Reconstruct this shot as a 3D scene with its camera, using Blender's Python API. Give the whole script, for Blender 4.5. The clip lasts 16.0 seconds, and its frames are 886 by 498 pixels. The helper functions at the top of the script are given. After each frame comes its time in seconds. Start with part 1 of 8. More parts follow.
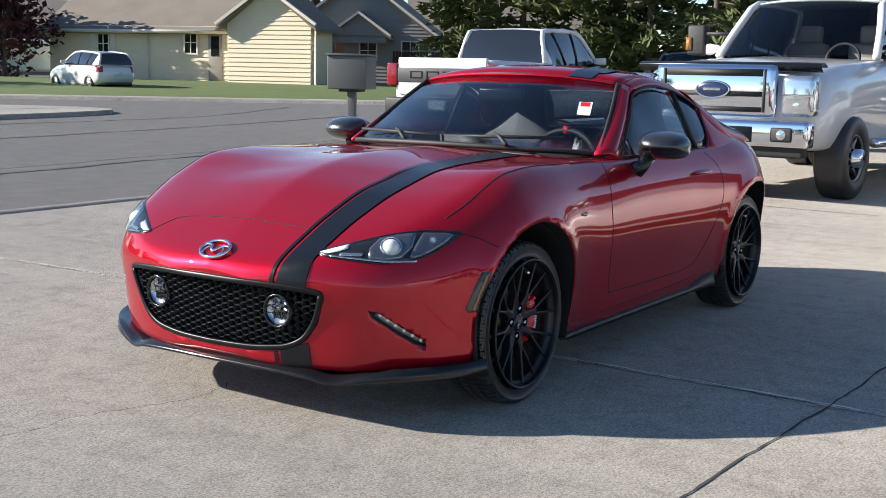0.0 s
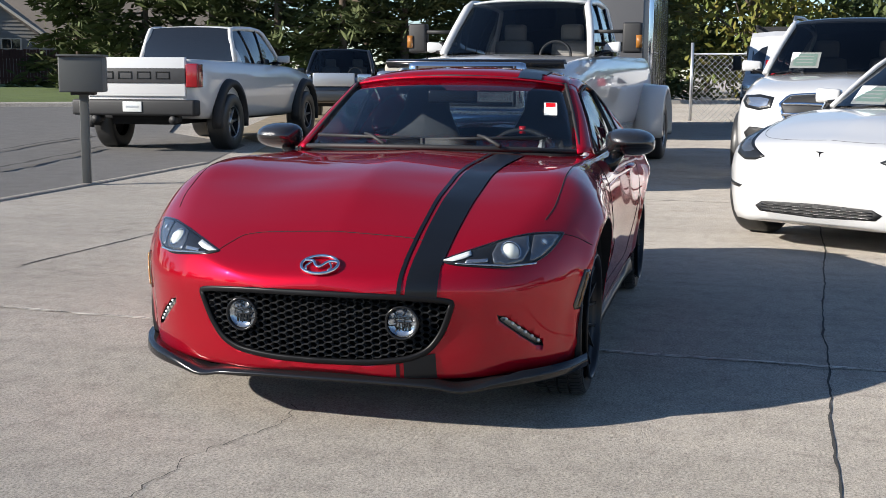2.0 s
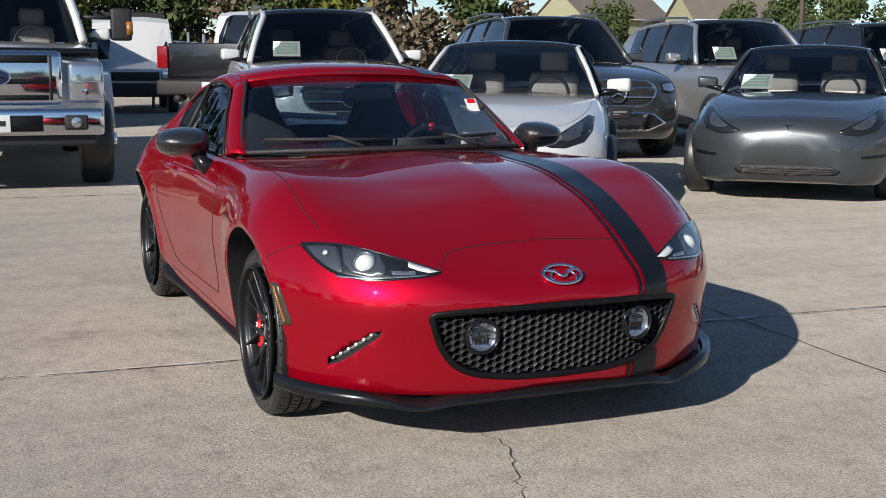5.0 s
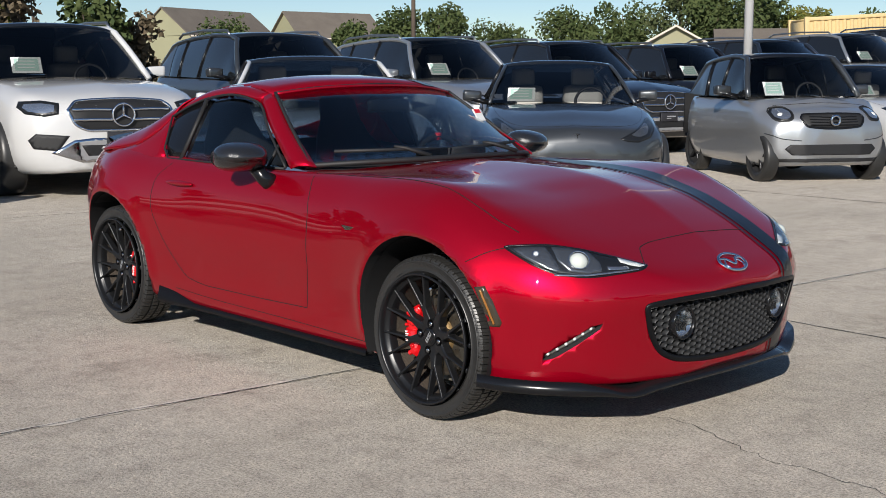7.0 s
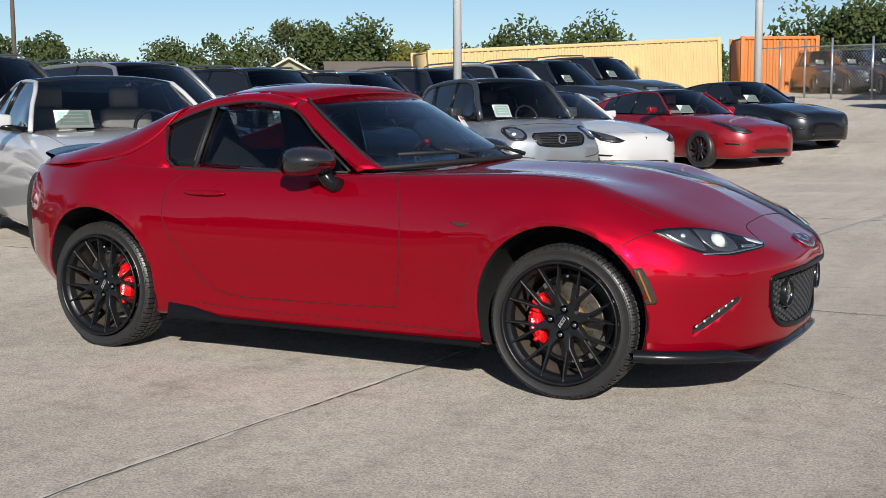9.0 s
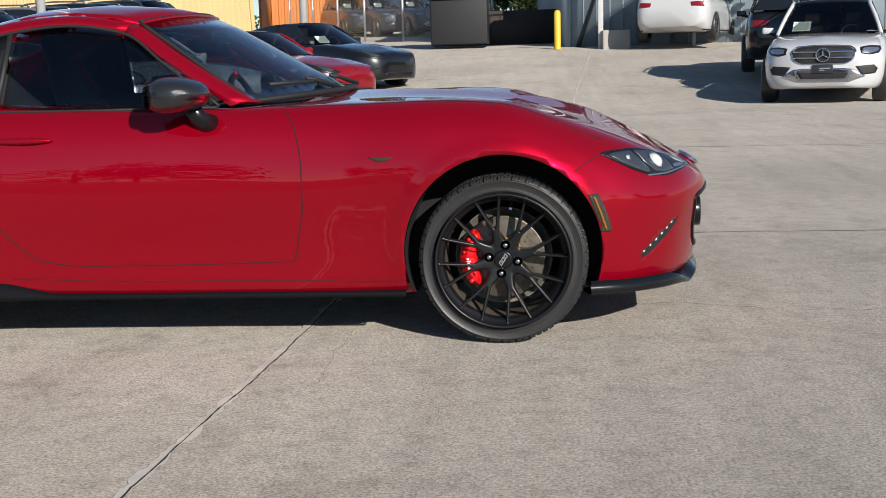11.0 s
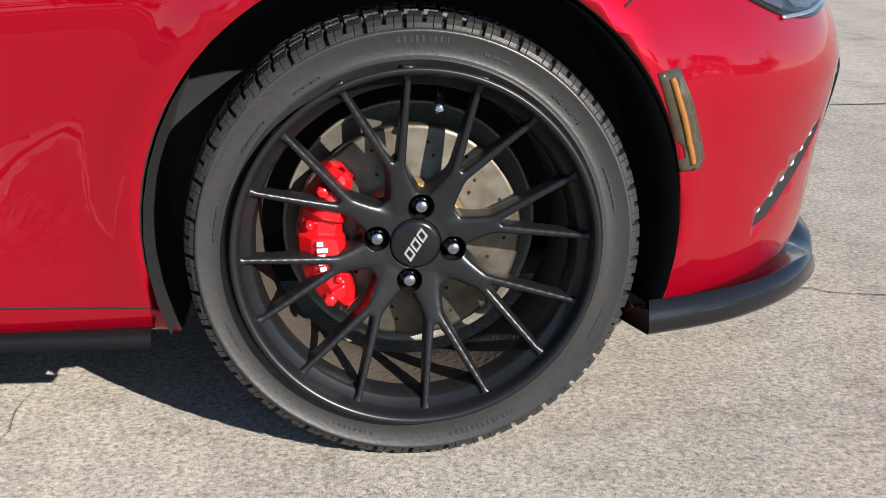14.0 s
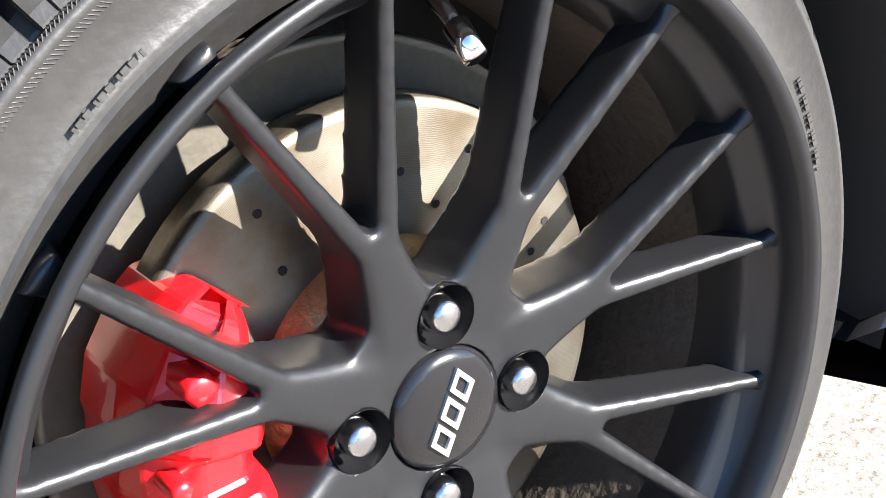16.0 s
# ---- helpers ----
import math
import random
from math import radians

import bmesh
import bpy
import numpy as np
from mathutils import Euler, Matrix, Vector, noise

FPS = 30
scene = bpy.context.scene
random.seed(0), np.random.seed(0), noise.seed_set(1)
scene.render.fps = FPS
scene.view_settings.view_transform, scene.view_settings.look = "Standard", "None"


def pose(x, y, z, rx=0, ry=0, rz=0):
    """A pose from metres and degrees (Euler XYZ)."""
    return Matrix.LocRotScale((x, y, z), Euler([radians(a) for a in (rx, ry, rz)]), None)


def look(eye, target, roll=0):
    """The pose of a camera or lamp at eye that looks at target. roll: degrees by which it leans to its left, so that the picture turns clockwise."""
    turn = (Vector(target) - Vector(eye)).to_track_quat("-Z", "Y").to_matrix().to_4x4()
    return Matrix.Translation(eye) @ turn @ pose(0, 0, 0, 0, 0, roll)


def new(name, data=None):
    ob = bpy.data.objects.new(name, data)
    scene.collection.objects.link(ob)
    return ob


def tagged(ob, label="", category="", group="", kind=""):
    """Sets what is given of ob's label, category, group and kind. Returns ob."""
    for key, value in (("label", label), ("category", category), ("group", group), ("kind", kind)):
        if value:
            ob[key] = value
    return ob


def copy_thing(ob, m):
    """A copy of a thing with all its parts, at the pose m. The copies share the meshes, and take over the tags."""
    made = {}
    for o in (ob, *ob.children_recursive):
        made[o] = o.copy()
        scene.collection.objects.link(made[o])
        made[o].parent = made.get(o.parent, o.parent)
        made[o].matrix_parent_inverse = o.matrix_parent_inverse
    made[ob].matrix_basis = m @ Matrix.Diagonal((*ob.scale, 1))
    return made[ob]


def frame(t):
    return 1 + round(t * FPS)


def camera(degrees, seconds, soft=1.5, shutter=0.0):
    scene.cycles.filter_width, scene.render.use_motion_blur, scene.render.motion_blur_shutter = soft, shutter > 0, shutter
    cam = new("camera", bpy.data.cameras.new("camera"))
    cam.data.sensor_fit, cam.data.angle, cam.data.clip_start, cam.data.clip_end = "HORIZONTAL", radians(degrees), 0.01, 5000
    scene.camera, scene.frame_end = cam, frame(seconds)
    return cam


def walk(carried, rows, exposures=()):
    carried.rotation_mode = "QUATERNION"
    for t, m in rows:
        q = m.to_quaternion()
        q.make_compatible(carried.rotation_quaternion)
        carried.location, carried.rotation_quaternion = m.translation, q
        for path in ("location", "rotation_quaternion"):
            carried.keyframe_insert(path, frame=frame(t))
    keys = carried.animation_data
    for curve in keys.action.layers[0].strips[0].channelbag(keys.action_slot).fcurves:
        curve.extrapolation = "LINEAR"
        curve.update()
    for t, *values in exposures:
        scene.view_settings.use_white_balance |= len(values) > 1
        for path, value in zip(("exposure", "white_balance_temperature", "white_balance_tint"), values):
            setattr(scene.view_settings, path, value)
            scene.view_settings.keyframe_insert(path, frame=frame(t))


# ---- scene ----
cam = camera(41.1, 16.0, 0.8)
PATH = [
    (0, (4.796, 2.828, 1.173), (3.139, 1.747, 0.88), 1.2),
    (0.5, (4.984, 2.549, 1.177), (3.264, 1.573, 0.883), 0.9),
    (1, (5.197, 2.198, 1.181), (3.403, 1.366, 0.885), 0.7),
    (1.5, (5.372, 1.77, 1.173), (3.506, 1.112, 0.878), 0.6),
    (2, (5.514, 1.293, 1.186), (3.591, 0.828, 0.895), 0.4),
    (2.5, (5.57, 0.775, 1.188), (3.608, 0.52, 0.896), 0.4),
    (3, (5.573, 0.258, 1.199), (3.595, 0.217, 0.905), 0.2),
    (3.5, (5.519, -0.258, 1.194), (3.55, -0.079, 0.893), 0.2),
    (4, (5.426, -0.788, 1.211), (3.489, -0.393, 0.904), 0.2),
    (4.5, (5.305, -1.308, 1.214), (3.421, -0.714, 0.903), 0.2),
    (4.7, (5.246, -1.506, 1.229), (3.386, -0.84, 0.918), 0.2),
    (6.8, (4.325, -3.335, 1.208), (2.815, -2.055, 0.919), 0.1),
    (7, (4.239, -3.51, 1.196), (2.771, -2.18, 0.915), -0.1),
    (7.5, (3.975, -3.924, 1.186), (2.621, -2.478, 0.914), -0.0),
    (8, (3.652, -4.289, 1.165), (2.417, -2.736, 0.912), -0.4),
    (8.2, (3.508, -4.43, 1.148), (2.324, -2.838, 0.902), -0.3),
    (10.3, (1.688, -5.129, 1.027), (1.266, -3.192, 0.763), -1.6),
    (10.5, (1.542, -5.084, 1.025), (1.202, -3.133, 0.742), -1.7),
    (11, (1.287, -4.809, 1.009), (1.121, -2.844, 0.68), -1.6),
    (11.5, (1.145, -4.437, 1.005), (1.100, -2.472, 0.636), -1.5),
    (12, (1.150, -4.000, 0.983), (1.142, -2.045, 0.560), -1.0),
    (12.5, (1.135, -3.558, 0.914), (1.155, -1.608, 0.471), -0.1),
    (13, (1.150, -3.107, 0.856), (1.160, -1.165, 0.380), 0.3),
    (13.5, (1.085, -2.645, 0.800), (1.184, -0.721, 0.265), 0.6),
    (14, (1.030, -2.232, 0.748), (1.240, -0.337, 0.145), 0.3),
    (14.5, (0.998, -1.862, 0.677), (1.349, -0.002, 0.033), -0.8),
    (15, (1.01, -1.552, 0.646), (1.453, 0.247, -0.107), -3.3),
    (15.5, (0.984, -1.312, 0.614), (1.646, 0.38, -0.221), -6.6),
    (16, (0.893, -1.193, 0.622), (1.889, 0.299, -0.262), -8.5),
]
walk(cam, [(t, look(eye, target, roll)) for t, eye, target, roll in PATH],
     [(0, 1.14), (1.2, 0.95), (2.5, 0.70), (4.5, 0.36), (7, 0.08), (11, 0.20), (12.5, 0.36), (13.5, 0.68), (14.5, 1.22), (15.2, 1.95), (16, 2.7)])

# ---- light ----
SUN_FROM = Vector((1.07, -1.62, 0.92)).normalized()
world = bpy.data.worlds.new("sky")
scene.world = world
world.use_nodes = True
wn = world.node_tree
sky = wn.nodes.new("ShaderNodeTexSky")
sky.sky_type = "NISHITA"
sky.sun_disc = False
sky.sun_elevation = math.asin(SUN_FROM.z)
sky.sun_rotation = math.atan2(SUN_FROM.x, SUN_FROM.y)
sky.altitude, sky.air_density, sky.dust_density, sky.ozone_density = 1400, 1.0, 0.15, 3.2
wn.nodes["Background"].inputs["Strength"].default_value = 0.085
wn.links.new(sky.outputs[0], wn.nodes["Background"].inputs["Color"])
sun = new("sun", bpy.data.lights.new("sun", "SUN"))
sun.data.energy, sun.data.angle, sun.data.color = 5.0, radians(0.55), (1.0, 0.94, 0.86)
sun.matrix_world = look(SUN_FROM * 30, (0, 0, 0))


# ---- materials ----
def mat(name, color, rough=0.5, metal=0.0, coat=0.0, bump=0.0, scale=20.0, vary=0.0, fine=0.0, spec=0.5, alpha=None, coat_rough=0.03):
    """Principled surface with colour variation at two scales and a fine relief."""
    m = bpy.data.materials.new(name)
    m.use_nodes = True
    nt = m.node_tree
    p = nt.nodes["Principled BSDF"]
    p.inputs["Base Color"].default_value = (*color, 1)
    p.inputs["Roughness"].default_value = rough
    p.inputs["Metallic"].default_value = metal
    p.inputs["Coat Weight"].default_value = coat
    p.inputs["Coat Roughness"].default_value = coat_rough
    p.inputs["Specular IOR Level"].default_value = spec
    if vary or bump or fine:
        tc = nt.nodes.new("ShaderNodeTexCoord")
        big = nt.nodes.new("ShaderNodeTexNoise")
        big.inputs["Scale"].default_value, big.inputs["Detail"].default_value = scale * 0.12, 6
        small = nt.nodes.new("ShaderNodeTexNoise")
        small.inputs["Scale"].default_value, small.inputs["Detail"].default_value = scale * 4, 4
        for n in (big, small):
            nt.links.new(tc.outputs["Object"], n.inputs["Vector"])
        if vary or fine:
            total = nt.nodes.new("ShaderNodeMath")
            total.operation = "MULTIPLY_ADD"
            nt.links.new(big.outputs["Fac"], total.inputs[0])
            total.inputs[1].default_value = vary * 2
            total.inputs[2].default_value = 1 - vary - fine
            more = nt.nodes.new("ShaderNodeMath")
            more.operation = "MULTIPLY_ADD"
            nt.links.new(small.outputs["Fac"], more.inputs[0])
            more.inputs[1].default_value = fine * 2
            nt.links.new(total.outputs[0], more.inputs[2])
            mul = nt.nodes.new("ShaderNodeVectorMath")
            mul.operation = "SCALE"
            mul.inputs[0].default_value = color
            nt.links.new(more.outputs[0], mul.inputs["Scale"])
            nt.links.new(mul.outputs[0], p.inputs["Base Color"])
        if bump:
            b = nt.nodes.new("ShaderNodeBump")
            b.inputs["Strength"].default_value, b.inputs["Distance"].default_value = bump, 0.01
            nt.links.new(small.outputs["Fac"], b.inputs["Height"])
            nt.links.new(b.outputs[0], p.inputs["Normal"])
    return m


def glass(name, tint, rough=0.0, weight=0.25):
    """Tinted car glass: mirror-like coat over a see-through tint."""
    m = bpy.data.materials.new(name)
    m.use_nodes = True
    nt = m.node_tree
    nt.nodes.remove(nt.nodes["Principled BSDF"])
    tr = nt.nodes.new("ShaderNodeBsdfTransparent")
    tr.inputs[0].default_value = (*tint, 1)
    gl = nt.nodes.new("ShaderNodeBsdfGlossy")
    gl.inputs["Roughness"].default_value = rough
    lw = nt.nodes.new("ShaderNodeLayerWeight")
    lw.inputs[0].default_value = 0.5
    pw = nt.nodes.new("ShaderNodeMath")
    pw.operation = "POWER"
    pw.inputs[1].default_value = 4.0
    nt.links.new(lw.outputs["Facing"], pw.inputs[0])
    fr = nt.nodes.new("ShaderNodeMath")
    fr.operation = "MULTIPLY_ADD"
    fr.inputs[1].default_value, fr.inputs[2].default_value = 0.9, 0.045
    nt.links.new(pw.outputs[0], fr.inputs[0])
    mx = nt.nodes.new("ShaderNodeMixShader")
    nt.links.new(fr.outputs[0], mx.inputs[0])
    nt.links.new(tr.outputs[0], mx.inputs[1])
    nt.links.new(gl.outputs[0], mx.inputs[2])
    nt.links.new(mx.outputs[0], nt.nodes["Material Output"].inputs[0])
    return m


RED = mat("red_metallic_paint", (0.37, 0.0006, 0.013), 0.34, 0.52, 1.0, coat_rough=0.006, spec=0.1)
RED.node_tree.nodes["Principled BSDF"].inputs["Specular Tint"].default_value = (0.75, 0.02, 0.05, 1)
BLACK_STRIPE = mat("black_stripe_film", (0.006, 0.007, 0.009), 0.30, 0.0, 0.15, spec=0.3)
GLOSS_BLACK = mat("gloss_black_plastic", (0.008, 0.008, 0.009), 0.22, 0.0, 0.25, spec=0.35)
MATT_BLACK = mat("matt_black_plastic", (0.014, 0.014, 0.015), 0.6, bump=0.1, scale=120)
DARK = mat("dark_inside", (0.006, 0.006, 0.007), 0.85)
RIM_BLACK = mat("satin_black_wheel_paint", (0.014, 0.0146, 0.0165), 0.36, 0.35, 0.15, bump=0.03, scale=200, vary=0.12, fine=0.1, coat_rough=0.3)
RUBBER = mat("tyre_rubber", (0.027, 0.0265, 0.026), 0.40, bump=0.06, scale=40, vary=0.4, fine=0.25, spec=0.6)
CHROME = mat("chrome", (0.80, 0.80, 0.82), 0.07, 1.0)
NUT_STEEL = mat("grey_nut_steel", (0.50, 0.50, 0.51), 0.20, 1.0, bump=0.05, scale=120, vary=0.2)
SHIELD_STEEL = mat("dusty_shield_steel", (0.20, 0.185, 0.155), 0.55, 0.6, bump=0.1, scale=40, vary=0.4, fine=0.2)
BARREL_DUST = mat("brake_dust_on_barrel", (0.060, 0.047, 0.036), 0.75, 0.1, bump=0.3, scale=30, vary=0.5, fine=0.3)


def brushed_steel():
    """Bare brake disc: turned rings, brown bloom and scuffs."""
    m = mat("bare_brake_steel", (0.10, 0.09, 0.072), 0.46, 0.85)
    nt = m.node_tree
    p = nt.nodes["Principled BSDF"]
    tc = nt.nodes.new("ShaderNodeTexCoord")
    rings = nt.nodes.new("ShaderNodeTexWave")
    rings.wave_type, rings.rings_direction = "RINGS", "Y"
    rings.inputs["Scale"].default_value, rings.inputs["Distortion"].default_value, rings.inputs["Detail"].default_value = 330.0, 6.0, 3.0
    cloud = nt.nodes.new("ShaderNodeTexNoise")
    cloud.inputs["Scale"].default_value, cloud.inputs["Detail"].default_value = 28.0, 6.0
    for n in (rings, cloud):
        nt.links.new(tc.outputs["Object"], n.inputs["Vector"])
    ramp = nt.nodes.new("ShaderNodeValToRGB")
    ramp.color_ramp.elements[0].position, ramp.color_ramp.elements[0].color = 0.32, (0.120, 0.092, 0.062, 1)
    ramp.color_ramp.elements[1].position, ramp.color_ramp.elements[1].color = 0.62, (0.200, 0.185, 0.155, 1)
    nt.links.new(cloud.outputs["Fac"], ramp.inputs[0])
    mul = nt.nodes.new("ShaderNodeMix")
    mul.data_type, mul.blend_type = "RGBA", "MULTIPLY"
    mul.inputs["Factor"].default_value = 0.22
    nt.links.new(ramp.outputs[0], mul.inputs["A"])
    nt.links.new(rings.outputs["Color"], mul.inputs["B"])
    nt.links.new(mul.outputs["Result"], p.inputs["Base Color"])
    b = nt.nodes.new("ShaderNodeBump")
    b.inputs["Strength"].default_value, b.inputs["Distance"].default_value = 0.04, 0.001
    nt.links.new(rings.outputs["Fac"], b.inputs["Height"])
    nt.links.new(b.outputs[0], p.inputs["Normal"])
    return m


STEEL = brushed_steel()
RUST = mat("rusty_hub", (0.30, 0.20, 0.09), 0.55, 0.6, bump=0.3, scale=60, vary=0.5, fine=0.3)
CALIPER_RED = mat("red_caliper_paint", (0.62, 0.006, 0.010), 0.28, 0.0, 0.6, bump=0.03, scale=60)
WHITE_MARK = mat("white_lettering", (0.8, 0.8, 0.8), 0.4)
GREY_MARK = mat("silver_lettering", (0.55, 0.56, 0.58), 0.3, 0.7)
LAMP_CLEAR = mat("lamp_reflector", (0.62, 0.64, 0.66), 0.12, 0.9)
SMOKED_CHROME = mat("smoked_chrome", (0.20, 0.21, 0.22), 0.20, 0.8)
LAMP_PANEL = mat("grey_lamp_panel", (0.42, 0.40, 0.36), 0.28, 0.2, 0.6)
LAMP_DARK = mat("lamp_housing", (0.016, 0.017, 0.019), 0.3, 0.2)
LAMP_WHITE = mat("white_lamp_optic", (0.74, 0.76, 0.74), 0.15, 0.0, 1.0)
PROJECTOR = mat("projector_glass", (0.62, 0.65, 0.60), 0.08, 0.0, 1.0)
LATTICE = mat("black_lattice_plastic", (0.030, 0.031, 0.033), 0.30, spec=0.6)
GRILLE_BLACK = mat("black_grille_plastic", (0.006, 0.006, 0.007), 0.38, spec=0.22)
LAMP_GLASS = glass("lamp_lens", (0.90, 0.92, 0.94))
AMBER = mat("amber_marker", (0.30, 0.12, 0.02), 0.2, 0.0, 0.8, bump=0.2, scale=90)
SMOKED = mat("smoked_marker", (0.045, 0.036, 0.022), 0.12, 0.0, 0.6)
LAMP_RED = mat("red_lamp", (0.22, 0.004, 0.008), 0.15, 0.0, 0.8)
SHIELD = glass("windscreen_glass", (0.66, 0.71, 0.74))
SIDE_GLASS = glass("side_window_glass", (0.56, 0.60, 0.62))
DARK_GLASS = glass("dark_car_glass", (0.30, 0.32, 0.33))
CARBON = mat("carbon_fibre", (0.020, 0.020, 0.021), 0.25, 0.1, 1.0, bump=0.15, scale=180, fine=0.5)
LEATHER = mat("grey_leather", (0.20, 0.19, 0.18), 0.55, bump=0.15, scale=90)
BLACK_LEATHER = mat("black_leather", (0.040, 0.042, 0.045), 0.5, bump=0.15, scale=90)
PALE_LEATHER = mat("pale_leather", (0.55, 0.53, 0.50), 0.55, bump=0.15, scale=90)
PAPER = mat("white_paper", (0.75, 0.76, 0.74), 0.7)
PAPER_GREEN = mat("pale_green_print", (0.42, 0.60, 0.52), 0.6)
PLATE_DARK = mat("dark_dealer_plate", (0.03, 0.03, 0.035), 0.4)
PLATE_PALE = mat("pale_number_plate", (0.62, 0.64, 0.62), 0.45)


def paint(name, color, metal=0.3, rough=0.3):
    return mat(name, color, rough, metal, 1.0, coat_rough=0.02)


WHITE_PAINT = paint("white_car_paint", (0.58, 0.58, 0.575), 0.0)
GREY_PAINT = paint("dark_grey_car_paint", (0.075, 0.08, 0.085), 0.6)
NAVY_PAINT = paint("blue_grey_car_paint", (0.028, 0.036, 0.055), 0.5)
BLACK_PAINT = paint("black_car_paint", (0.008, 0.008, 0.010), 0.2)
SILVER_PAINT = paint("silver_car_paint", (0.50, 0.51, 0.52), 0.75)
DEEP_RED_PAINT = paint("deep_red_car_paint", (0.30, 0.006, 0.012), 0.3)
WHEEL_GREY = mat("alloy_wheel", (0.35, 0.36, 0.37), 0.3, 0.9)
WHEEL_DARK = mat("dark_alloy_wheel", (0.03, 0.03, 0.033), 0.35, 0.5)


# ---- mesh tools ----
def part(name, bm, material, parent=None, label="", smooth=True):
    """Links a bmesh as one object under a parent. material: one or a list."""
    me = bpy.data.meshes.new(name)
    if smooth:
        for f in bm.faces:
            f.smooth = True
    bm.to_mesh(me)
    bm.free()
    for m in material if isinstance(material, (list, tuple)) else (material,):
        me.materials.append(m)
    ob = new(name, me)
    if parent is not None:
        ob.parent = parent
    if label:
        ob["label"] = label
    return ob


def thing(name, m, label, category, group="", kind=""):
    ob = new(name)
    ob.empty_display_size = 0.1
    ob.matrix_world = m
    return tagged(ob, label, category, group, kind)


def box(bm, lo, hi, bevel=0.0, m=None, mi=0):
    v = [bm.verts.new((x, y, z)) for z in (lo[2], hi[2]) for y in (lo[1], hi[1]) for x in (lo[0], hi[0])]
    fs = [bm.faces.new([v[i] for i in q]) for q in ((0, 2, 3, 1), (4, 5, 7, 6), (0, 1, 5, 4), (2, 6, 7, 3), (0, 4, 6, 2), (1, 3, 7, 5))]
    for f in fs:
        f.material_index = mi
    if bevel:
        es = list({e for f in fs for e in f.edges})
        r = bmesh.ops.bevel(bm, geom=es, offset=bevel, segments=2, affect="EDGES", profile=0.6)
        vs = {x for f in r["faces"] for x in f.verts} | {x for x in v if x.is_valid}
        for f in r["faces"]:
            f.material_index = mi
    else:
        vs = set(v)
    if m is not None:
        bmesh.ops.transform(bm, matrix=m, verts=list(vs))
    return vs


def boxes(*rows, bevel=0.0):
    bm = bmesh.new()
    for lo, hi in rows:
        box(bm, lo, hi, bevel)
    return bm


def tube(bm, pts, r, n=8, closed=False, caps=True, mi=0):
    """A round bar along points; r: one radius or one for each point."""
    pts = [Vector(p) for p in pts]
    rs = r if isinstance(r, (list, tuple)) else [r] * len(pts)
    rings, up = [], None
    for i, p in enumerate(pts):
        a = pts[(i - 1) % len(pts)] if closed or i else p
        b = pts[(i + 1) % len(pts)] if closed or i < len(pts) - 1 else p
        d = (b - a).normalized()
        if up is None:
            up = d.orthogonal().normalized()
        up = (up - d * up.dot(d)).normalized()
        side = d.cross(up)
        rings.append([bm.verts.new(p + (up * math.cos(k * math.tau / n) + side * math.sin(k * math.tau / n)) * rs[i]) for k in range(n)])
    for i in range(len(rings) - (not closed)):
        A, B = rings[i], rings[(i + 1) % len(rings)]
        for k in range(n):
            bm.faces.new((A[k], A[(k + 1) % n], B[(k + 1) % n], B[k])).material_index = mi
    if caps and not closed:
        bm.faces.new(rings[0][::-1]).material_index = mi
        bm.faces.new(rings[-1]).material_index = mi
    return bm


def lathe(bm, profile, n=64, axis="y", closed=False, mi=0, center=(0, 0, 0)):
    """Turns (radius, along) points round the y axis (or z)."""
    rings = []
    for k in range(n):
        a = k * math.tau / n
        c, s = math.cos(a), math.sin(a)
        rings.append([bm.verts.new((center[0] + r * c, center[1] + h, center[2] + r * s) if axis == "y" else (center[0] + r * c, center[1] + r * s, center[2] + h)) for r, h in profile])
    m = len(profile)
    for k in range(n):
        A, B = rings[k], rings[(k + 1) % n]
        for i in range(m - (not closed)):
            j = (i + 1) % m
            bm.faces.new((A[i], A[j], B[j], B[i])).material_index = mi
    return bm


def spline(keys, x):
    """Smooth monotone-ish value through keys (x, value), x rising."""
    n = len(keys)
    if x <= keys[0][0]:
        return keys[0][1]
    if x >= keys[-1][0]:
        return keys[-1][1]
    i = max(k for k in range(n - 1) if keys[k][0] <= x)

    def slope(k):
        if k == 0 or k == n - 1:
            a, b = (0, 1) if k == 0 else (n - 2, n - 1)
            return (keys[b][1] - keys[a][1]) / (keys[b][0] - keys[a][0])
        d0 = (keys[k][1] - keys[k - 1][1]) / max(keys[k][0] - keys[k - 1][0], 1e-9)
        d1 = (keys[k + 1][1] - keys[k][1]) / max(keys[k + 1][0] - keys[k][0], 1e-9)
        if d0 * d1 <= 0:
            return 0.0
        return 2 * d0 * d1 / (d0 + d1)
    h = max(keys[i + 1][0] - keys[i][0], 1e-9)
    t = (x - keys[i][0]) / h
    return ((2 * t ** 3 - 3 * t * t + 1) * keys[i][1] + (t ** 3 - 2 * t * t + t) * h * slope(i)
            + (3 * t * t - 2 * t ** 3) * keys[i + 1][1] + (t ** 3 - t * t) * h * slope(i + 1))


def curve_through(pts, n):
    """n points along a smooth curve through pts (any dimension)."""
    P = [np.array(p, float) for p in pts]
    d = [0.0]
    for a, b in zip(P, P[1:]):
        d.append(d[-1] + max(float(np.linalg.norm(b - a)), 1e-6))
    out = []
    for i in range(n):
        s = d[-1] * i / (n - 1)
        out.append(tuple(spline([(d[k], float(P[k][c])) for k in range(len(P))], s) for c in range(len(P[0]))))
    return out


